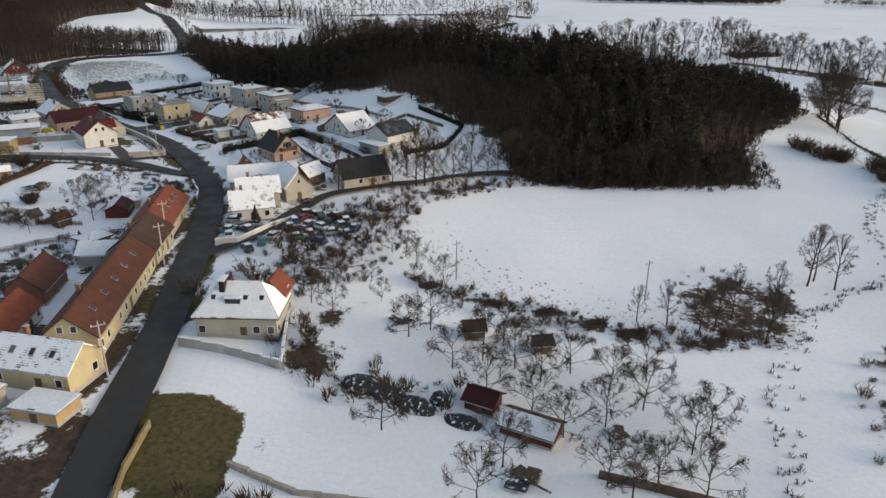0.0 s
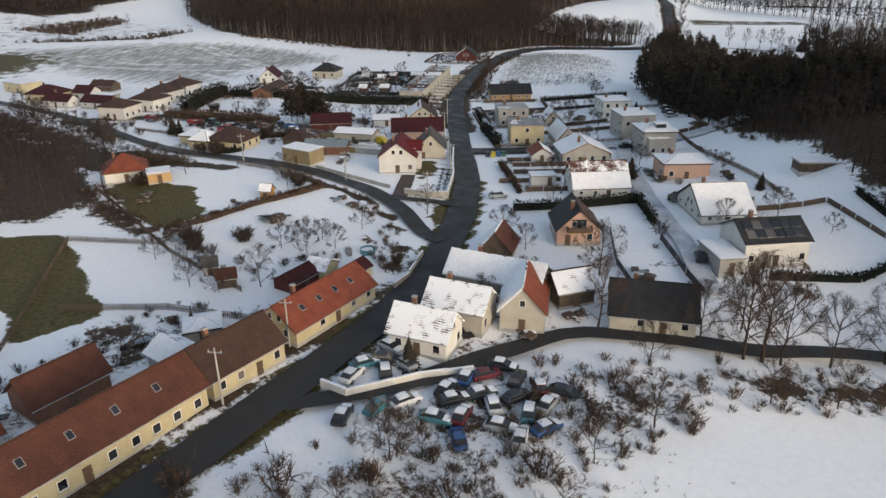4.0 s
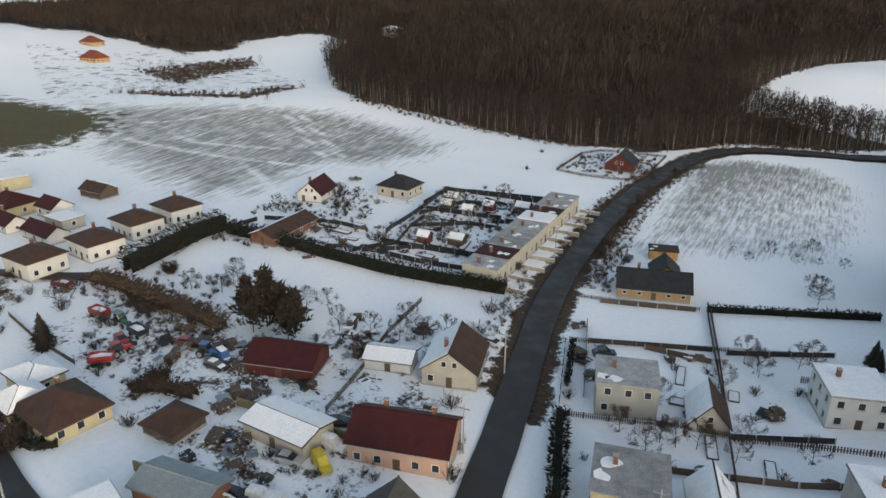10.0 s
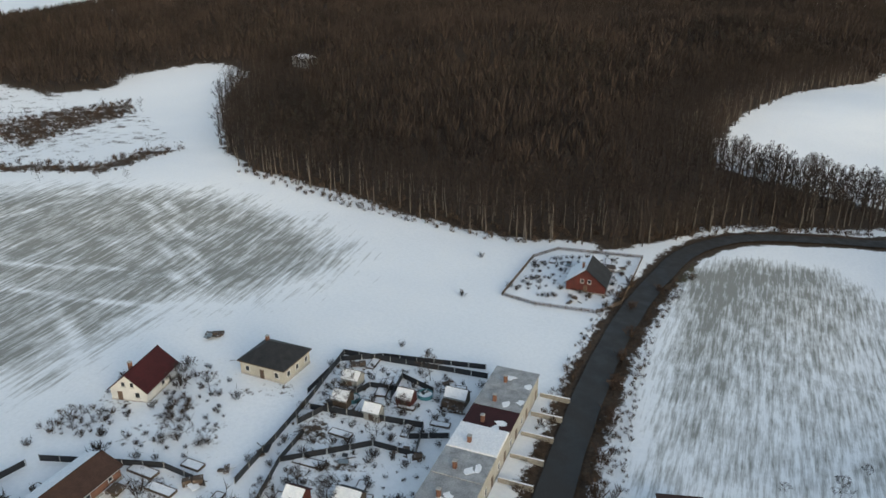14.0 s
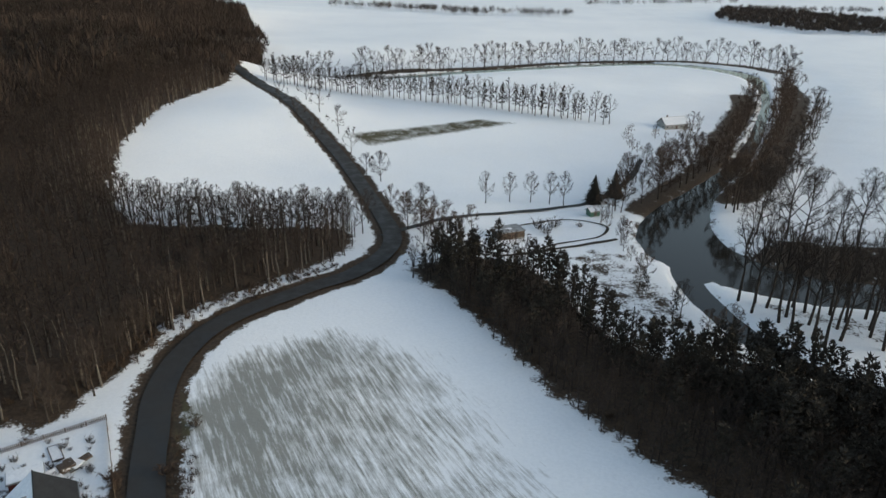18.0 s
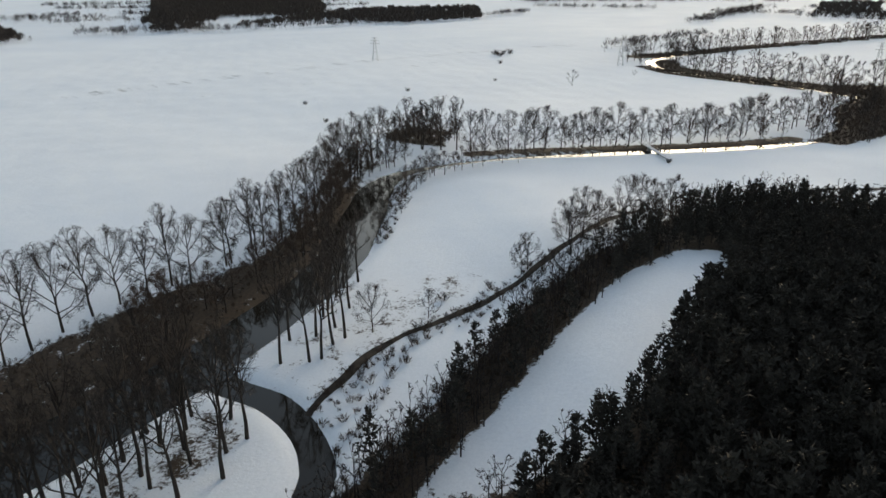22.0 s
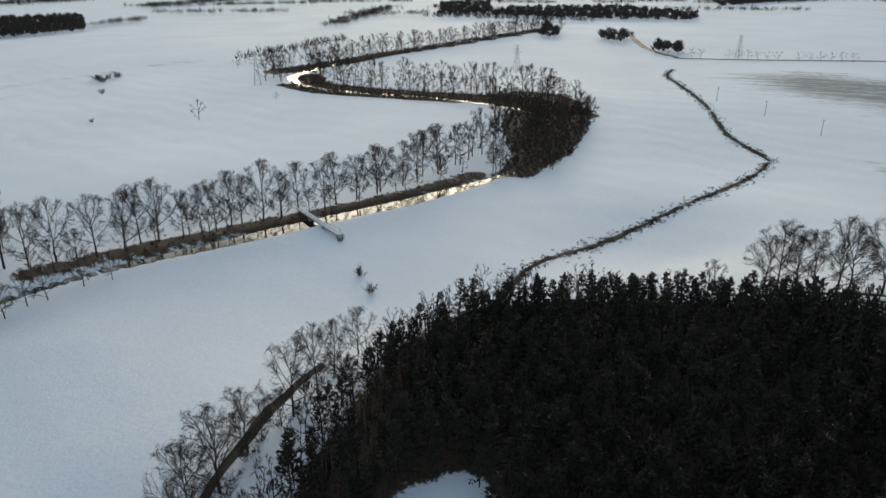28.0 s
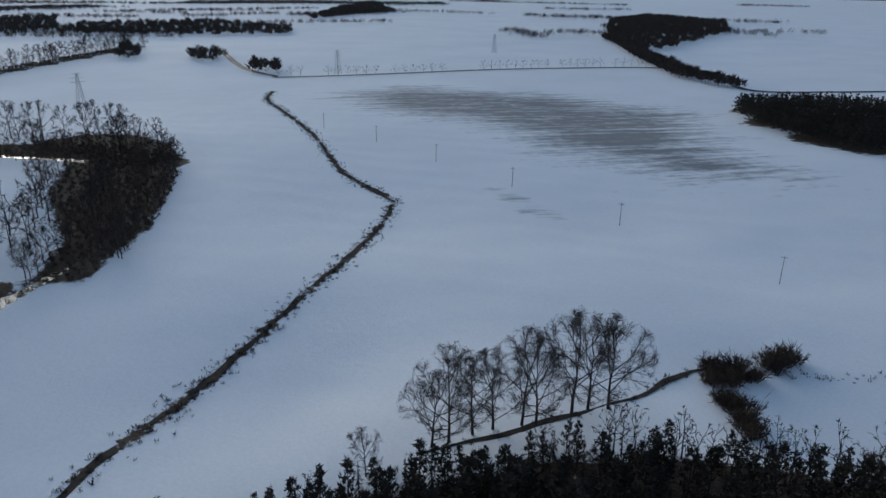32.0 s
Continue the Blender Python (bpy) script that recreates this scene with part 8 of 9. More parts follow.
wall_line([(-89, 180.2), (-100.6, 179.2), (-112.8, 178.6)], "low concrete garden wall with snow", 0.8, 0.25, M_CONC)
wall_line([(-23.5, 62.6), (-15, 58.7), (-3, 57.5)], "low dark stone field wall", 0.5, 0.5, M_STONE, False)
wall_line([(19.6, 63.9), (26.1, 61.6), (32, 59.3)], "low dark timber bed wall", 0.7, 0.9, M_WOOD, False)
for k in range(10):
    p = Vector((-176.7, 285.5, 0)) + ROW_U * ((k - 4.5) * 6.6)
    q = Vector((ROW_U.y, -ROW_U.x, 0))
    a, b = p + q * 4.6, p + q * 10.5
    wall_line([(a.x, a.y), (b.x, b.y)], "low front garden wall of a terraced house", 0.9, 0.25, M_STONE)
for pts in ([(-131, 260), (-116, 279), (-103, 294)], [(-127, 293), (-98, 262), (-80, 242)], [(-95, 225.5), (-83, 238), (-79, 243), (-71, 251)], [(-114, 243), (-101, 257), (-95, 260.5), (-86, 269), (-76, 278)], [(-131, 259), (-114, 243)], [(-141, 138), (-97, 132), (-73.6, 132)]):
    fence(pts, "weathered timber garden fence", 1.1)
for pts in ([(-198, 256), (-205, 266), (-214, 278), (-224, 290), (-199, 309)], [(-193, 252), (-173, 270)], [(-190, 246), (-179, 254), (-169, 262)], [(-210, 275), (-193, 289), (-188, 284)], [(-204, 289), (-209, 295), (-201, 297)]):
    fence(pts, "dark board fence between allotments", 1.3, 3.4, M_TARP, True)
fence([(-227, 337), (-218, 340), (-206, 349), (-206, 358), (-222, 386), (-241, 371), (-241, 361), (-227, 337)], "timber fence round a cottage plot", 1.1)
fence([(-31, 192), (-22, 183), (-17, 179)], "dark board fence along a lane", 1.3, 3.4, M_TARP, True)
fence([(-66, 199), (-57, 207), (-66, 217), (-76, 208)], "dark fence round a garden plot", 1.1, 3.4, M_WOOD, True)
fence([(-84, 216), (-75, 224)], "dark fence beside a driveway", 1.1, 3.4, M_WOOD, True)
fence([(-40, 190), (-33, 180), (-24.2, 172.1)], "dark board fence along a garden", 1.2, 3.4, M_TARP, True)
fence([(-100, 283), (-92, 291), (-84, 299)], "wire and timber garden fence", 1.2)
fence([(-60, 262), (-48, 248), (-36, 236), (-20, 222)], "timber fence below the wood", 1.2)
fence([(-160, 245), (-150, 232), (-140, 222), (-131, 212)], "weathered timber garden fence beside a plot", 1.2)
fence([(-100, 133), (-116, 122), (-84.3, 100), (-74, 91.3)], "timber fence round a paddock", 1.1)
fence([(-63.2, 128.4), (-77.3, 121.4), (-90, 110)], "timber fence between yards", 1.2)
fence([(-165, 181), (-178, 176), (-192, 172)], "low garden fence by the side road", 1.0)
fence([(-130, 168), (-118, 170.5), (-106, 171)], "rail fence by the side road", 1.0)

for pts in ([(-215, 277), (-222, 288), (-218, 296), (-202, 311)], [(-207, 271), (-210, 288), (-204, 293)], [(-190, 243), (-190, 255), (-199, 264), (-204, 271)], [(-189, 245), (-185, 261), (-173, 270)], [(-192, 285), (-188, 291)], [(-199, 264), (-194, 279), (-186, 284)], [(-219, 221), (-222, 230)], [(-222, 232), (-208, 248), (-200, 252)]):
    fence(pts, "dark board fence between allotments", 1.2, 3.4, M_TARP, True)
for pts in ([(-141, 277), (-128, 291)], [(-135, 268), (-116, 250)], [(-122, 270), (-112, 276)], [(-96, 246), (-84, 258), (-78, 266)], [(-74, 200), (-64, 210)], [(-80, 213), (-70, 222)], [(-62, 262), (-56, 270), (-66, 282)], [(-22, 214), (-12, 222), (0, 214)], [(-34, 208), (-24, 218)]):
    fence(pts, "dark wooden garden fence between house plots", 1.1, 3.4, M_WOOD, True)
g2 = np.random.default_rng(91)
clumps = []
for poly, gap in (([(-92, 133), (-84.1, 150.1), (-72.9, 158.3), (-61.2, 158.9), (-59, 150.7), (-69.4, 130.6)], 9.5), ([(-170, 180), (-200, 198), (-188, 215), (-165, 205), (-150, 190), (-140, 190)], 8), ([(-66, 190), (-40, 180), (-10, 180), (0, 205), (-40, 245), (-85, 290), (-100, 285), (-130, 262), (-100, 225)], 11),
                  ([(-196, 250), (-226, 290), (-200, 310), (-166, 262), (-190, 244)], 8.5), ([(-245, 235), (-240, 270), (-215, 270), (-195, 240), (-222, 225)], 9), ([(-156, 218), (-140, 245), (-128, 232), (-140, 212)], 7), ([(-228, 338), (-240, 362), (-222, 386), (-206, 356)], 8)):
    bx1, by1 = spots(poly, gap, int(gap * 10 + len(clumps)), [], lambda x, y: lines_gap(x, y, [MAIN_ROAD, SIDE_ROAD, LANE_EAST, LANE_PINK]) > 5)
    clumps += [(float(a), float(b), float(g2.uniform(0.35, 0.95))) for a, b in zip(bx1, by1)]
bushes(clumps, "leafless shrub in a snowy garden plot", M_TWIG, "garden shrubs")
for k, (x, y) in enumerate(((-201, 270), (-192, 264), (-186, 266), (-208, 280), (-196, 281), (-199, 288), (-213, 284), (-205, 299), (-192, 258), (-227, 262), (-232, 258), (-214, 252), (-210, 256), (-206, 226), (-228, 238), (-106, 270), (-92, 256), (-86, 264), (-108, 258), (-75, 240), (-40, 236), (-36, 232), (-24, 204), (-18, 214), (-8, 212), (-60, 276), (-56, 232), (-66, 210), (-58, 198), (-36, 176.3), (-48.1, 174.4), (-56, 178))):
    fruit_tree(x, y, 0.55 + 0.1 * (k % 4))

wall_line([(-130, 185), (-120, 192), (-112, 197)], "stained concrete yard wall", 1.5, 0.3, M_OLIVE, False)
wall_line([(-139, 201), (-131, 207), (-123, 212)], "stained concrete wall beside a white-roofed shed", 1.3, 0.3, M_OLIVE, False)
for pts in ([(-129, 263), (-121, 273), (-115, 280)], [(-126, 293), (-113, 279), (-97, 261)], [(-113, 281), (-102, 296)], [(-96, 260), (-87, 271)]):
    fence(pts, "dark board fence between house plots", 1.0, 3.4, M_TARP, True)
fence([(-146, 274), (-138, 282), (-128, 292)], "low stake fence across a snowy garden", 0.8)
for k, (x, y) in enumerate(((-146, 326), (-140, 324), (-140, 332), (-140, 341), (-133, 332), (-136, 343), (-130, 336), (-126, 340), (-121, 319), (-119, 319), (-105, 279), (-110, 282), (-103, 287), (-106, 248), (-101, 251), (-99, 252), (-97, 254), (-94, 261))):
    fruit_tree(x, y, 0.3 + 0.12 * (k % 3) if k < 8 else 0.7)

# ---- piles of garden clutter ----
def flecked(name, base, amount, scale):
    """A dark surface under a thin broken dusting of snow."""
    m, nt, p = shader(name, 0.7)
    n1, n2 = noise_node(nt, scale, 5, rough=0.7), noise_node(nt, scale * 5, 3)
    col = ramp(nt, n2.outputs[0], [(0.3, tuple(v * 0.5 for v in base)), (0.7, base)])
    nt.links.new(mixer(nt, ramp(nt, n1.outputs[0], [(1 - amount, (0, 0, 0)), (1.06 - amount, (1, 1, 1))]), col, (0.78, 0.80, 0.83)), p.inputs["Base Color"])
    relief(nt, p, n1.outputs[0], 0.5, 0.1)
    return m


M_FLECK = flecked("flecked_tarpaulin", (0.03, 0.032, 0.036), 0.44, 1.6)
M_OLDWOOD = flecked("snow_dusted_wood", (0.10, 0.07, 0.05), 0.42, 2.2)
BOARDS = []
for w, d, h in ((2.2, 0.9, 0.25), (1.6, 0.14, 0.1), (2.8, 0.2, 0.12), (1.1, 0.9, 0.8), (1.5, 1.2, 0.5)):
    bm = box(-w / 2, w / 2, -d / 2, d / 2, 0, h, 0.03)
    BOARDS.append(bpy.data.meshes.new("board"))
    bm.to_mesh(BOARDS[-1])
    bm.free()
    BOARDS[-1].materials.append(M_OLDWOOD)
SHEETS = []
for mat in (M_TARP, M_SHEET, M_SNOW, M_FLECK):
    bm = box(-0.8, 0.8, -0.6, 0.6, 0, 0.12, 0.04)
    SHEETS.append(bpy.data.meshes.new("cover_sheet"))
    bm.to_mesh(SHEETS[-1])
    bm.free()
    SHEETS[-1].materials.append(mat)


def junk(x, y, size, seed, label="pile of old boards and crates dusted with snow"):
    r = random.Random(seed)
    home = thing("junk_pile", label, "pile", x, y, r.uniform(0, 180), group="garden clutter")
    n = r.randint(3, 5)
    for k in range(n):
        o = part("board", BOARDS[r.randrange(5)], None, home)
        o.matrix_basis = pose(r.gauss(0, 0.8) * size, r.gauss(0, 0.5) * size, r.uniform(-0.05, 0.35) * size, r.uniform(-6, 6), r.uniform(-8, 8), r.choice((0.1, 96.3, 15, 170)) + r.uniform(-12, 12)) @ Matrix.Scale(size * r.uniform(0.8, 1.3), 4)
    for k in range(r.randint(1, 2)):
        o = part("cover_sheet", SHEETS[r.randrange(4)], None, home)
        o.matrix_basis = pose(r.gauss(0, 0.7) * size, r.gauss(0, 0.5) * size, r.uniform(0.2, 0.6) * size, r.uniform(-12, 12), r.uniform(-12, 12), r.uniform(0, 180)) @ Matrix.Scale(size * r.uniform(0.8, 1.3), 4)


# ---- vehicles ----
WHEEL = None


def loft(rows):
    """A closed body through cross-sections (x, half width, low, high)."""
    bm = bmesh.new()
    rings = []
    for x, w, lo, hi in rows:
        k = min(0.12, (hi - lo) * 0.3)
        rings.append([bm.verts.new(p) for p in ((x, -w + k, lo), (x, -w, lo + k), (x, -w, hi - k), (x, -w + k, hi), (x, w - k, hi), (x, w, hi - k), (x, w, lo + k), (x, w - k, lo))])
    for a, b in zip(rings[:-1], rings[1:]):
        for i in range(8):
            bm.faces.new((a[i], a[(i + 1) % 8], b[(i + 1) % 8], b[i]))
    bm.faces.new(rings[0][::-1])
    bm.faces.new(rings[-1])
    bmesh.ops.recalc_face_normals(bm, faces=bm.faces[:])
    return bm


CAR_MESH = {}


def car(x, y, ang, colour, van=False, snow=False, label=""):
    global WHEEL
    key = (colour, van)
    if key not in CAR_MESH:
        top = 1.95 if van else 1.42
        bm = loft([(-2.1, 0.72, 0.45, 0.75), (-2.05, 0.82, 0.3, 0.95), (-1.2, 0.86, 0.25, 1.0), (0.9, 0.86, 0.25, 0.98), (1.9, 0.80, 0.3, 0.82), (2.1, 0.66, 0.42, 0.62)])
        body = bpy.data.meshes.new("body")
        bm.to_mesh(body)
        bm.free()
        body.materials.append(PAINTS[colour])
        bm = loft([(-1.95 if van else -1.75, 0.74, 0.93, 1.05), (-1.85 if van else -1.25, 0.70, 0.93, top - 0.03), (0.3, 0.68, 0.93, top - 0.03), (1.05, 0.74, 0.93, 1.02)])
        cab = bpy.data.meshes.new("cabin_glass")
        bm.to_mesh(cab)
        bm.free()
        cab.materials.append(PAINTS[colour] if van else M_GLASS)
        bm = loft([(-1.8 if van else -1.2, 0.64, top - 0.02, top + 0.05), (-0.5, 0.66, top - 0.02, top + 0.07), (0.28, 0.62, top - 0.02, top + 0.04)])
        rf = bpy.data.meshes.new("car_roof")
        bm.to_mesh(rf)
        bm.free()
        rf.materials.append(PAINTS[colour])
        CAR_MESH[key] = (body, cab, rf)
    if WHEEL is None:
        bm = bmesh.new()
        rod(bm, (0, -0.1, 0), (0, 0.1, 0), 0.31, None, 12)
        WHEEL = bpy.data.meshes.new("wheel")
        bm.to_mesh(WHEEL)
        bm.free()
        WHEEL.materials.append(M_RUBBER)
        bm = bmesh.new()
        rod(bm, (0, -0.12, 0), (0, 0.12, 0), 0.19, None, 10)
        CAR_MESH["rim"] = bpy.data.meshes.new("rim")
        bm.to_mesh(CAR_MESH["rim"])
        bm.free()
        CAR_MESH["rim"].materials.append(M_METAL)
    kind = "van" if van else "car"
    home = thing("parked_" + kind, label or f"parked {colour} {kind}" + (" under a cover of snow" if snow else " standing on snowy ground"), kind, x, y, ang, gz(x, y) + 0.05, "parked vehicles")
    body, cab, rf = CAR_MESH[key]
    part("body", body, None, home)
    part("cabin_glass", cab, None, home)
    part("car_roof", rf, None, home)
    for wx0 in (-1.3, 1.35):
        for wy0 in (-0.78, 0.78):
            o = part("wheel", WHEEL, None, home)
            o.matrix_basis = pose(wx0, wy0, 0.31)
            part("rim", CAR_MESH["rim"], None, o)
    for s in (-0.5, 0.5):
        part("headlight", box(2.02, 2.11, s - 0.13, s + 0.13, 0.56, 0.66, 0.02), M_METAL, home)
    if snow:
        top = 2.0 if van else 1.47
        part("snow_cover", loft([(-1.7 if van else -1.1, 0.6, top, top + 0.08), (-0.4, 0.64, top, top + 0.14), (0.25, 0.58, top, top + 0.08)]), M_SNOW, home, "layer of lying snow")
        part("snow_cover", loft([(1.05, 0.6, 0.92, 1.02), (1.5, 0.64, 0.86, 0.98), (1.9, 0.6, 0.78, 0.88)]), M_SNOW, home, "layer of lying snow")


for x, y, a, col, van, sn in ((-68, 192, 52, "silver", 0, 1), (-66, 234, 130, "silver", 0, 1), (-71, 256, 45, "white", 0, 1), (-66.5, 245, 45, "dark", 0, 0), (-79, 294, 60, "dark", 0, 1), (-75, 287, 60, "dark", 0, 1), (-71.5, 281.5, 60, "silver", 0, 1),
                             (-114, 199, 50, "white", 1, 0), (-122, 209.5, 30, "white", 1, 1), (-66, 250, 44, "white", 0, 0), (-110, 204, 60, "silver", 0, 1), (-22, 188.5, 120, "dark", 0, 0),
                             (-137, 247, 20, "white", 0, 0), (-155, 299, 120, "dark", 0, 0), (-145, 303, 40, "white", 0, 0), (-182, 243, 60, "green", 0, 1), (-170, 189, 10, "red", 0, 0), (-152, 201, 30, "dark", 0, 1), (-163, 199, 50, "red", 0, 0), (-154, 203, 10, "blue", 1, 1)):
    car(x, y, a, col, bool(van), bool(sn))
SCRAP = ("dark", "white", "silver", "maroon", "dark", "dark", "blue", "teal")
for k, (x, y) in enumerate(((-29.3, 143.4), (-29.7, 140.4), (-31.2, 138.2), (-25.5, 136.4), (-24.2, 139.6), (-21.4, 138.4), (-20.6, 141.4), (-20.4, 144.6), (-29.4, 133.6), (-26.8, 132.1), (-24.4, 128.7), (-33.4, 129.1), (-36.9, 122.0), (-35.1, 126.0), (-22.2, 133.9), (-27.7, 136.9), (-26.3, 142.6), (-23.4, 143.4), (-18.2, 137.6), (-19.6, 134.2), (-31.4, 134.6), (-28.6, 129.4))):
    hue = SCRAP[(k * 3) % 8]
    car(x, y, (23, 64, 110, 140, 75, 120, 100)[k % 7], hue, False, k % 3 != 1, "wrecked %s car in a snowy scrapyard" % hue)
for k, (x, y) in enumerate(((-43.1, 136.1), (-41.6, 133.6), (-42.8, 131.0), (-42.2, 128.2), (-39.6, 131.6), (-39.2, 134.6))):
    hue = ("silver", "dark", "teal", "white", "dark", "silver")[k]
    car(x, y, 35 * k, hue, False, k % 2 == 0, "old %s car crowded in a farmyard" % hue)

def trailer(x, y, ang, colour, label):
    """An open farm trailer: bed, four boards, drawbar and wheels."""
    home = thing("farm_trailer", label, "trailer", x, y, ang, group="farm machines")
    part("bed", box(-2.0, 2.0, -1.0, 1.0, 0.75, 0.9), M_METAL, home)
    for s in (-1, 1):
        part("side_board", box(-2.0, 2.0, s - 0.05, s + 0.05, 0.9, 1.9), PAINTS[colour], home)
        part("end_board", box(s * 1.95 - 0.05, s * 1.95 + 0.05, -0.95, 0.95, 0.9, 1.9), PAINTS[colour], home)
        for t in (-1.2, 1.2):
            o = part("wheel", WHEEL, None, home)
            o.matrix_basis = pose(t, s * 0.95, 0.42) @ Matrix.Scale(1.35, 4)
    part("drawbar", box(2.0, 3.4, -0.06, 0.06, 0.6, 0.72), M_METAL, home)
    part("snow_load", loft([(-1.85, 0.8, 0.9, 1.5), (0, 0.85, 0.9, 1.75), (1.85, 0.8, 0.9, 1.5)]), M_SNOW, home, "heap of snow in the trailer")


def tractor(x, y, ang, colour, label):
    home = thing("tractor", label, "tractor", x, y, ang, group="farm machines")
    part("bonnet", loft([(0.3, 0.42, 0.8, 1.6), (1.9, 0.4, 0.8, 1.5), (2.1, 0.34, 0.85, 1.4)]), PAINTS[colour], home)
    part("cab", loft([(-1.3, 0.7, 0.9, 2.3), (-1.1, 0.75, 0.9, 2.5), (0.2, 0.72, 0.9, 2.5), (0.5, 0.65, 0.9, 1.7)]), M_GLASS, home)
    part("cab_roof", loft([(-1.35, 0.75, 2.5, 2.62), (0.3, 0.75, 2.5, 2.66)]), PAINTS[colour], home)
    for wx0, sc, yy in ((-0.9, 2.5, 0.95), (1.5, 1.7, 0.8)):
        for s in (-1, 1):
            o = part("wheel", WHEEL, None, home)
            o.matrix_basis = pose(wx0, s * yy, 0.31 * sc) @ Matrix.Scale(sc, 4)
            part("rim", CAR_MESH["rim"], None, o)


trailer(-183, 187, 30, "red", "red farm trailer heaped with snow")
trailer(-201, 182, 40, "maroon", "maroon farm trailer heaped with snow")
trailer(-163, 185, 70, "red", "red farm trailer heaped with snow")
trailer(-171, 192, 20, "dark", "dark farm trailer heaped with snow")
tractor(-177, 190, 20, "green", "bright green tractor parked in snow")
tractor(-165, 188, 100, "red", "red tractor parked in a snowy yard")
tractor(-157, 201, 40, "blue", "blue tractor parked in a snowy yard")
for x, y, a, col, van in ((-119, 206.5, 0, "yellow", 1), (-122, 203, 40, "silver", 0), (-118, 195, 40, "dark", 0), (-120.5, 193.5, 40, "red", 0), (-116, 197.5, 40, "white", 1), (-127, 212.5, 60, "dark", 0), (-124, 262, 60, "dark", 0)):
    car(x, y, a, col, bool(van), False)
for k, (x, y) in enumerate(((-145, 205), (-140, 205), (-142, 202), (-139, 212), (-143, 212), (-139, 199), (-129, 198), (-126, 199), (-132, 196), (-128, 203), (-148, 196), (-158, 205), (-162, 202), (-154, 207), (-150, 204), (-170, 199), (-146, 217), (-157, 228), (-142, 228), (-150, 222), (-112, 186))):
    junk(x, y, (1.3, 1.0, 1.5)[k % 3], 900 + k, "rack and pile of old timber in a farmyard")

for k, (x, y) in enumerate(((-89.5, 217.5), (-88.6, 218.6), (-87.7, 219.7), (-90.4, 216.4))):
    home = thing("recycling_container", "%s plastic recycling container by the lane" % ("yellow", "blue", "green", "dark")[k], "container", x, y, 48, group="recycling containers")
    part("bin_body", loft([(-0.5, 0.55, 0.15, 1.2), (0.5, 0.55, 0.15, 1.2)]), PAINTS[("yellow", "blue", "green", "dark")[k]], home)
    part("bin_lid", loft([(-0.52, 0.5, 1.2, 1.32), (0, 0.55, 1.2, 1.48), (0.52, 0.5, 1.2, 1.32)]), PAINTS[("yellow", "blue", "green", "dark")[k]], home)

# ---- poles, pylons and the footbridge ----
def pole(x, y, h, label="timber power pole with a crossarm"):
    home = thing("power_pole", label, "pole", x, y, 35, group="power poles")
    bm = bmesh.new()
    rod(bm, (0, 0, -0.5), (0, 0, h), 0.16, 0.10, 7)
    part("shaft", bm, M_CONC, home)
    arm = part("crossarm", box(-0.9, 0.9, -0.06, 0.06, h - 0.7, h - 0.56), M_METAL, home)
    for s in (-0.8, 0, 0.8):
        bm = bmesh.new()
        rod(bm, (s, 0, h - 0.56), (s, 0, h - 0.3), 0.06, 0.04, 6)
        part("insulator", bm, M_FRAME, arm)


for x, y, h in ((3.3, 117, 8), (37.5, 112.1, 8), (149, 125, 9), (214, 120, 9), (275, 119, 9), (329, 121, 9), (382, 123, 9), (432, 129, 9), (-49.8, 113.8, 8), (-54.4, 127.3, 7.5), (-85, 196, 8), (-113, 225, 8), (-128, 243, 8), (-75, 177.5, 8), (-163, 283, 8), (-100, 177, 7), (-43.9, 77.9, 8), (-131, 170.5, 7), (-88, 236, 7)):
    pole(x, y, h)


def pylon(x, y, h, ang):
    home = thing("power_pylon", "steel lattice power pylon in a field", "pylon", x, y, ang, group="pylons")
    w = lambda z: 2.2 * (1 - z / h) + 0.35
    corner = lambda s, t, z: (s * w(z), t * w(z), z)
    for s in (-1, 1):
        for t in (-1, 1):
            bm = bmesh.new()
            rod(bm, corner(s, t, -0.4), corner(s, t, h * 0.96), 0.16, 0.10, 4)
            part("leg", bm, M_METAL, home)
    levels = [h * k / 7 for k in range(8)]
    for lo, hi in zip(levels[:-1], levels[1:]):
        for (s, t), (s2, t2) in (((-1, -1), (1, -1)), ((1, -1), (1, 1)), ((1, 1), (-1, 1)), ((-1, 1), (-1, -1))):
            bm = bmesh.new()
            rod(bm, corner(s, t, lo), corner(s2, t2, min(hi, h * 0.96)), 0.09, 0.09, 4)
            part("brace", bm, M_METAL, home)
    for z, ln in ((h * 0.72, 5.0), (h * 0.84, 4.2), (h * 0.95, 3.2)):
        bm = bmesh.new()
        rod(bm, (0, -ln, z), (0, ln, z), 0.16, 0.16, 4)
        part("arm", bm, M_METAL, home)


for x, y, h in ((605, 229, 25), (682, -16, 24), (761, -284, 24), (554, 446, 24), (504, 676, 23)):
    pylon(x, y, h, 15)

bridge = thing("footbridge", "narrow snow-covered footbridge over the river", "bridge", 224, 379.5, math.degrees(math.atan2(18.1, 33.9)), -9.4)
part("deck", box(-18.6, 18.6, -1.1, 1.1, 0.3, 0.6), M_CONC, bridge)
part("snow_cover", box(-18.4, 18.4, -1.05, 1.05, 0.6, 0.72, 0.04), M_SNOW, bridge, "layer of lying snow")
for s in (-1, 1):
    for k in range(9):
        part("rail_post", box(-16 + 4 * k - 0.05, -16 + 4 * k + 0.05, s * 1.12 - 0.05, s * 1.12 + 0.05, 0.3, 1.5), M_METAL, bridge)
    part("handrail", box(-17, 17, s * 1.12 - 0.04, s * 1.12 + 0.04, 1.5, 1.58), M_METAL, bridge)
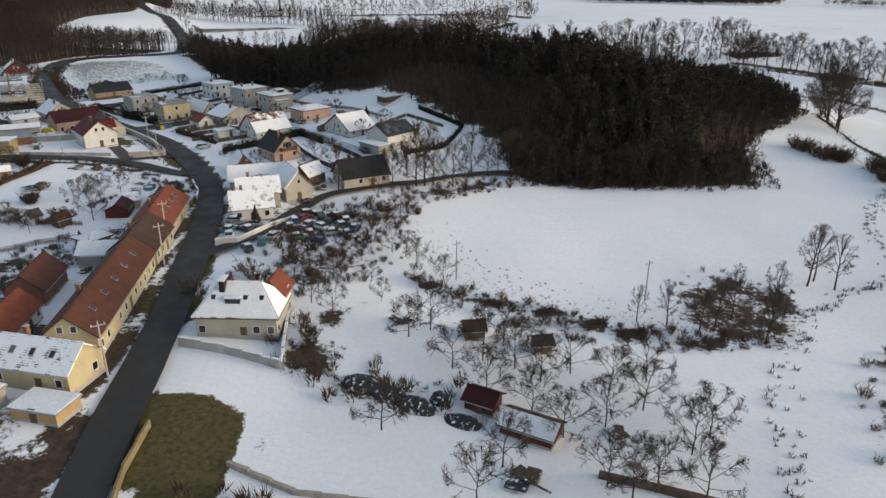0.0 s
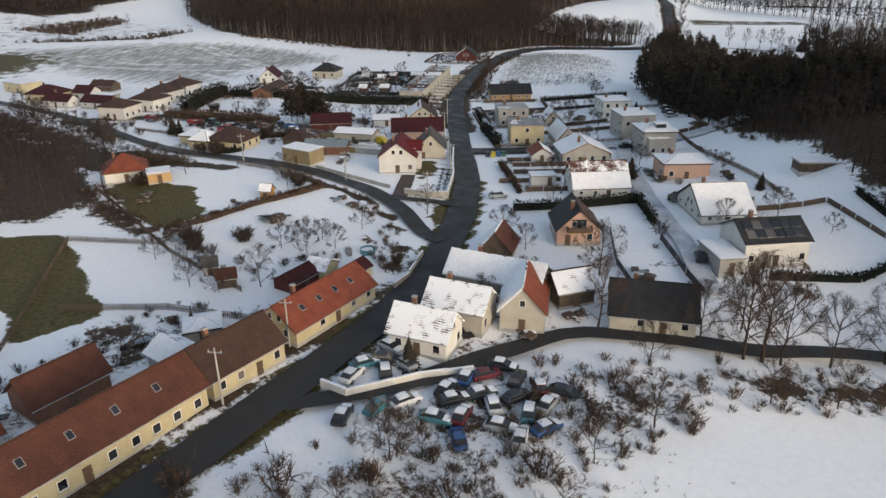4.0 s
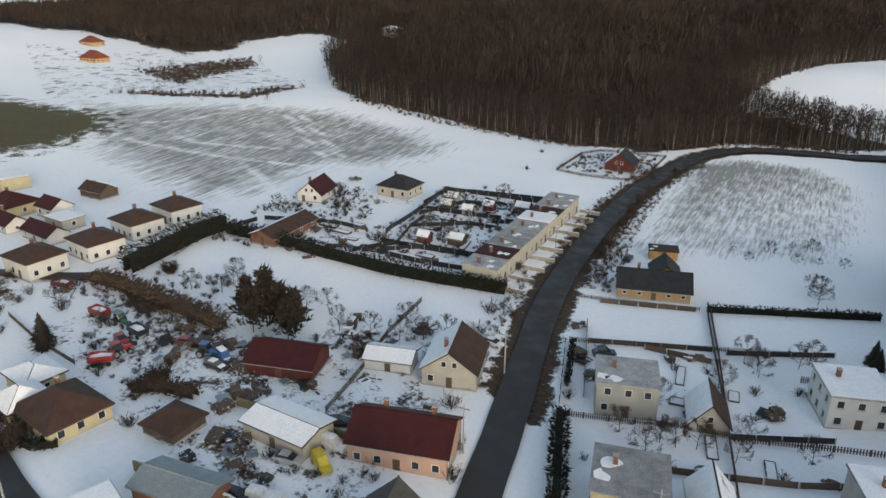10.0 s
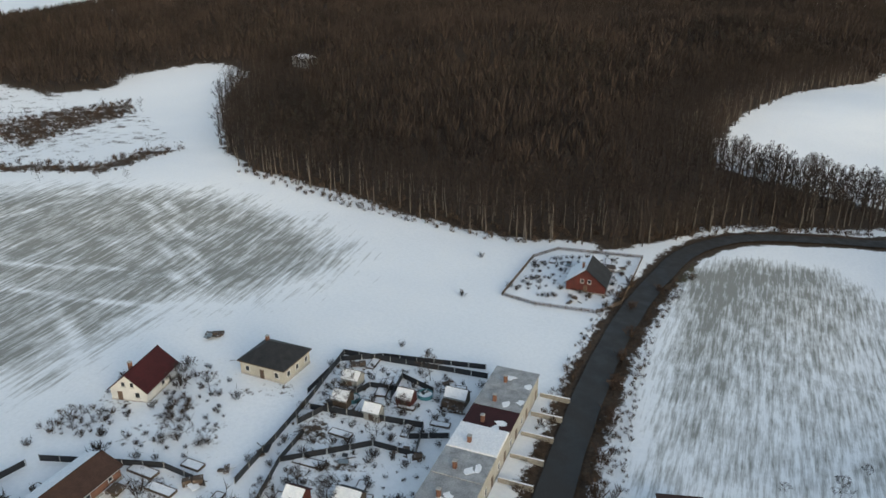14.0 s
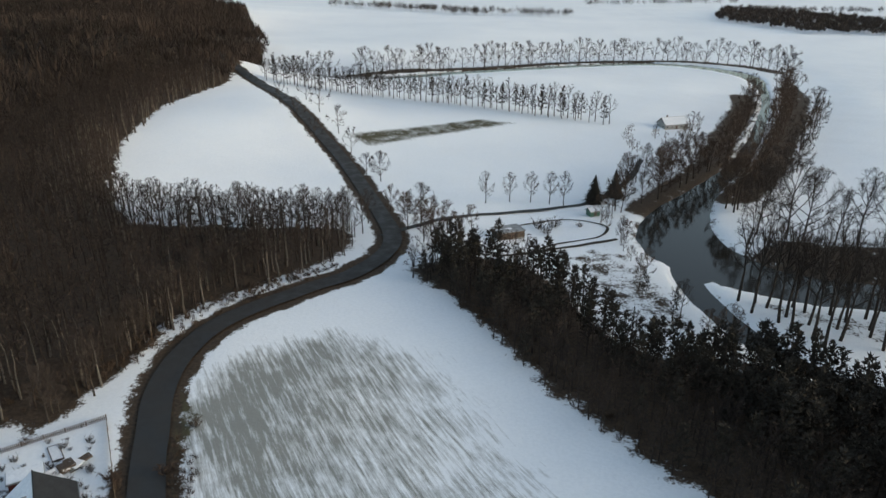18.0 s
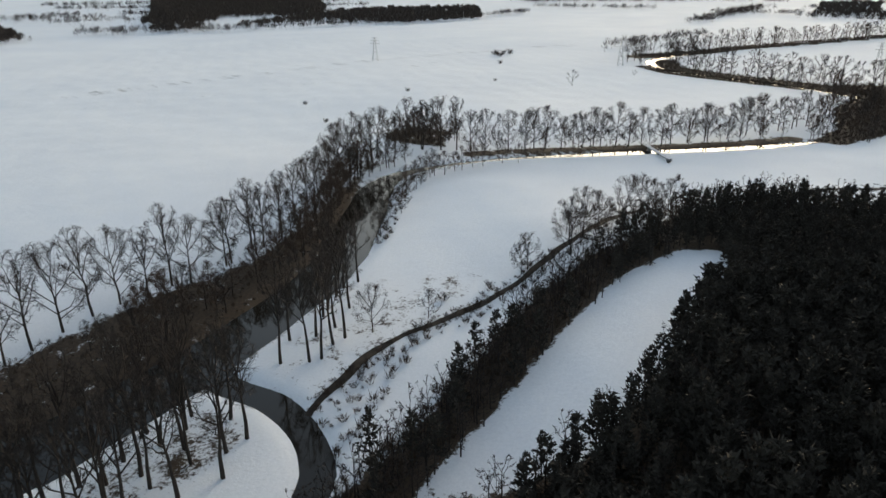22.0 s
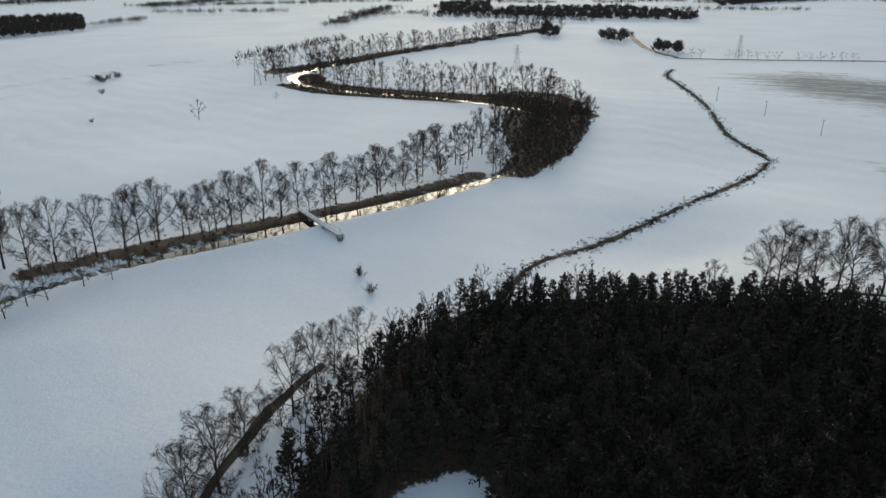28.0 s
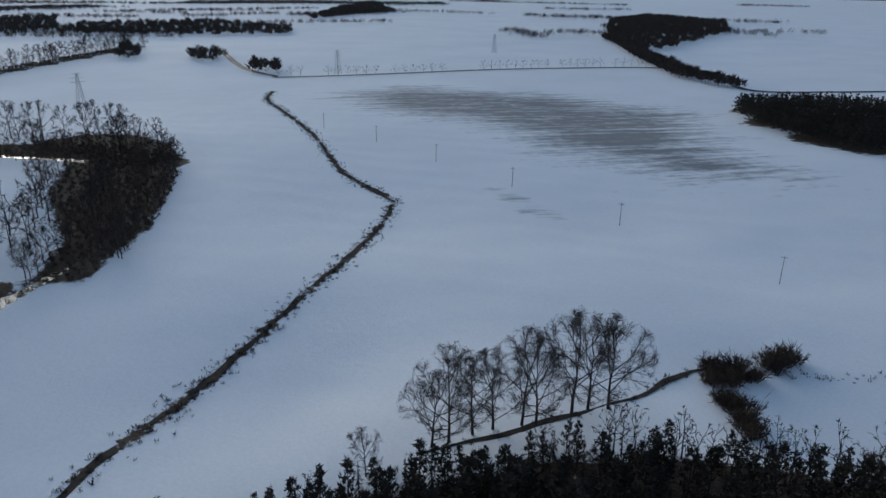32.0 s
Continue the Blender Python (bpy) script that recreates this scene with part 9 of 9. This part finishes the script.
for k in (-6, 6):
    part("pier", box(k - 0.5, k + 0.5, -0.9, 0.9, -3.5, 0.3), M_CONC, bridge)

# ---- tarpaulin heaps and garden beds ----
JUNK = [(-124, 141), (-126, 143), (-128, 138), (-94, 152.2), (-93.4, 154.6), (-104, 140), (-105, 137), (-101.5, 136.5), (-93, 136), (-88.4, 134.4), (-81.2, 134), (-86.6, 168.4), (-81, 166.4), (-91.6, 168.4), (-184, 186), (-199, 181), (-168, 190), (-162, 198), (-153, 226), (-148, 239), (-166, 195), (-155, 201),
        (-146, 230), (-145, 223), (-152, 229), (-136, 222), (-135, 266), (-125, 258), (-126, 263), (-117, 271), (-115, 275), (-119, 256), (-219, 224), (-201, 250), (-198, 231), (-191, 237), (-202, 256), (-203, 262), (-193, 273), (-177, 257), (-190, 281), (-187, 283), (-202, 295), (-195, 297),
        (-202, 301), (-190, 247), (-184, 249), (-194, 242), (-200, 237), (-206, 240), (-218, 290), (-248, 270), (-79, 297), (-74, 293), (-70, 291), (-73, 299), (-82, 262), (-80, 227), (-75, 221), (-51, 227), (-49, 224), (-46, 222), (-38, 215), (-37, 211), (-72, 202), (-88, 230), (-84, 214), (-58, 270), (-56, 267),
        (-32.1, 152.4), (-29.2, 160.6), (-38.2, 145.6), (-62.1, 109.9), (-58.1, 89.2), (-67.6, 94.3), (-70.4, 114.3), (-73.4, 120), (-64.5, 78.7), (-68.8, 84.9), (-26, 177), (-28, 180), (-70.7, 103.6), (-114, 190), (-124, 196), (-130, 199), (-134, 206), (-141, 206), (-222, 372), (-230, 352), (-214, 349), (-232, 366), (-12, 204), (-6, 190), (-34, 229), (-66, 262), (-96, 270)]
for k, (x, y) in enumerate(JUNK):
    junk(x, y, (0.8, 1.1, 0.9, 1.4)[k % 4], 700 + k)


def raised_bed(x, y, ang, w, d):
    home = thing("raised_bed", "timber-edged garden bed filled with snow", "garden bed", x, y, ang, group="garden beds")
    for s in (-1, 1):
        part("long_edge", box(-w / 2, w / 2, s * d / 2 - 0.07, s * d / 2 + 0.07, -0.1, 0.34), M_OLDWOOD, home)
        part("short_edge", box(s * w / 2 - 0.07, s * w / 2 + 0.07, -d / 2 + 0.07, d / 2 - 0.07, -0.1, 0.33), M_OLDWOOD, home)
    part("snow_fill", box(-w / 2 + 0.07, w / 2 - 0.07, -d / 2 + 0.07, d / 2 - 0.07, -0.1, 0.28), M_SNOW, home, "level snow in the bed")


ru = random.Random(31)
for x, y in ((-212, 226), (-214, 231), (-209, 245), (-203, 246), (-197, 246), (-196, 252), (-206, 252), (-190, 262), (-184, 262), (-196, 268), (-200, 276), (-194, 286), (-205, 283), (-208, 290), (-198, 301), (-212, 286), (-186, 272), (-182, 270), (-217, 293), (-200, 290), (-192, 292), (-181, 258), (-187, 256), (-106, 262), (-96, 256), (-103, 270), (-112, 268), (-118, 264), (-226, 376), (-236, 364), (-88, 258)):
    raised_bed(x, y, 32 + ru.choice((0.1, 96.3)) + ru.uniform(-5, 5), ru.uniform(3, 6), ru.uniform(1.2, 2.2))

def heap(x, y, ang, w, d, h, label, mat, name="heap", seed=0):
    bm = bmesh.new()
    bmesh.ops.create_uvsphere(bm, u_segments=18, v_segments=9, radius=1)
    r = random.Random(seed)
    for v in bm.verts:
        k = 1 + 0.18 * noise.noise(v.co * 2.3 + Vector((seed, 0, 0)))
        v.co = Vector((v.co.x * w / 2 * k, v.co.y * d / 2 * k, max(-0.15, v.co.z) * h * k))
    me = bpy.data.meshes.new(name)
    bm.to_mesh(me)
    bm.free()
    me.materials.append(mat)
    ob = new(name, me)
    ob.matrix_basis = pose(x, y, gz(x, y), 0, 0, ang)
    return tagged(ob, label, "heap")


for x, y, a, w, d, h in ((-10.4, 79.8, -35, 5, 4, 1.3), (-6.5, 78.2, -30, 7, 3.6, 1.1), (-2.6, 75.9, -25, 6, 3.6, 1.2), (0.8, 77.5, 10, 3, 2.6, 1.6), (3.7, 73.3, -20, 5.5, 3, 0.9)):
    heap(x, y, a, w, d, h, "black tarpaulin cover dusted with snow", M_FLECK, "tarpaulin_cover", int(x * 3 + y))
for x, y, a, w, d, h in ((10.8, 62.3, 10, 4, 2.6, 0.5), (-5.4, 97.5, 15, 4, 1.6, 0.7), (23.7, 72.3, 0, 3.4, 1.8, 0.6), (-73.1, 158.2, 20, 2.4, 2, 0.8), (-83.8, 168.6, 60, 3, 2, 0.9), (-104.6, 145, 80, 3, 1.6, 0.8), (-106.8, 153.4, 0, 2.6, 1.4, 0.6), (-160, 203, 20, 5, 2, 0.9), (-165, 196, 50, 4, 2, 0.8), (-158, 195, 0, 4, 2, 0.8), (-128, 191, 40, 3, 2, 0.8), (-120, 199, 0, 3, 2, 0.7)):
    junk(x, y, w / 3, int(x * 3 + y) + 4000, "low pile of old timber lying in the snow")

for x, y, r in ((-68.8, 155.2, 1.4), (-92.5, 250, 1.3), (-201, 295, 1.5), (-208, 283, 1.4)):
    home = thing("garden_pool", "round blue garden pool emptied for winter", "pool", x, y, group="garden pools")
    bm = bmesh.new()
    n = 20
    for k in range(n):
        t0, t1 = k * math.tau / n, (k + 1) * math.tau / n
        q = [bm.verts.new((math.cos(t) * rr, math.sin(t) * rr, z)) for t, rr, z in ((t0, r, -0.1), (t1, r, -0.1), (t1, r, 0.8), (t0, r, 0.8), (t1, r - 0.08, 0.8), (t0, r - 0.08, 0.8), (t1, r - 0.08, 0.2), (t0, r - 0.08, 0.2))]
        bm.faces.new((q[0], q[1], q[2], q[3]))
        bm.faces.new((q[3], q[2], q[4], q[5]))
        bm.faces.new((q[5], q[4], q[6], q[7]))
    bmesh.ops.remove_doubles(bm, verts=bm.verts[:], dist=0.001)
    part("pool_wall", bm, PAINTS["teal"], home)
    bm = bmesh.new()
    bmesh.ops.create_circle(bm, cap_ends=True, segments=n, radius=r - 0.1)
    bmesh.ops.translate(bm, verts=bm.verts[:], vec=(0, 0, 0.45))
    part("snow_fill", bm, M_SNOW, home, "snow inside the pool")
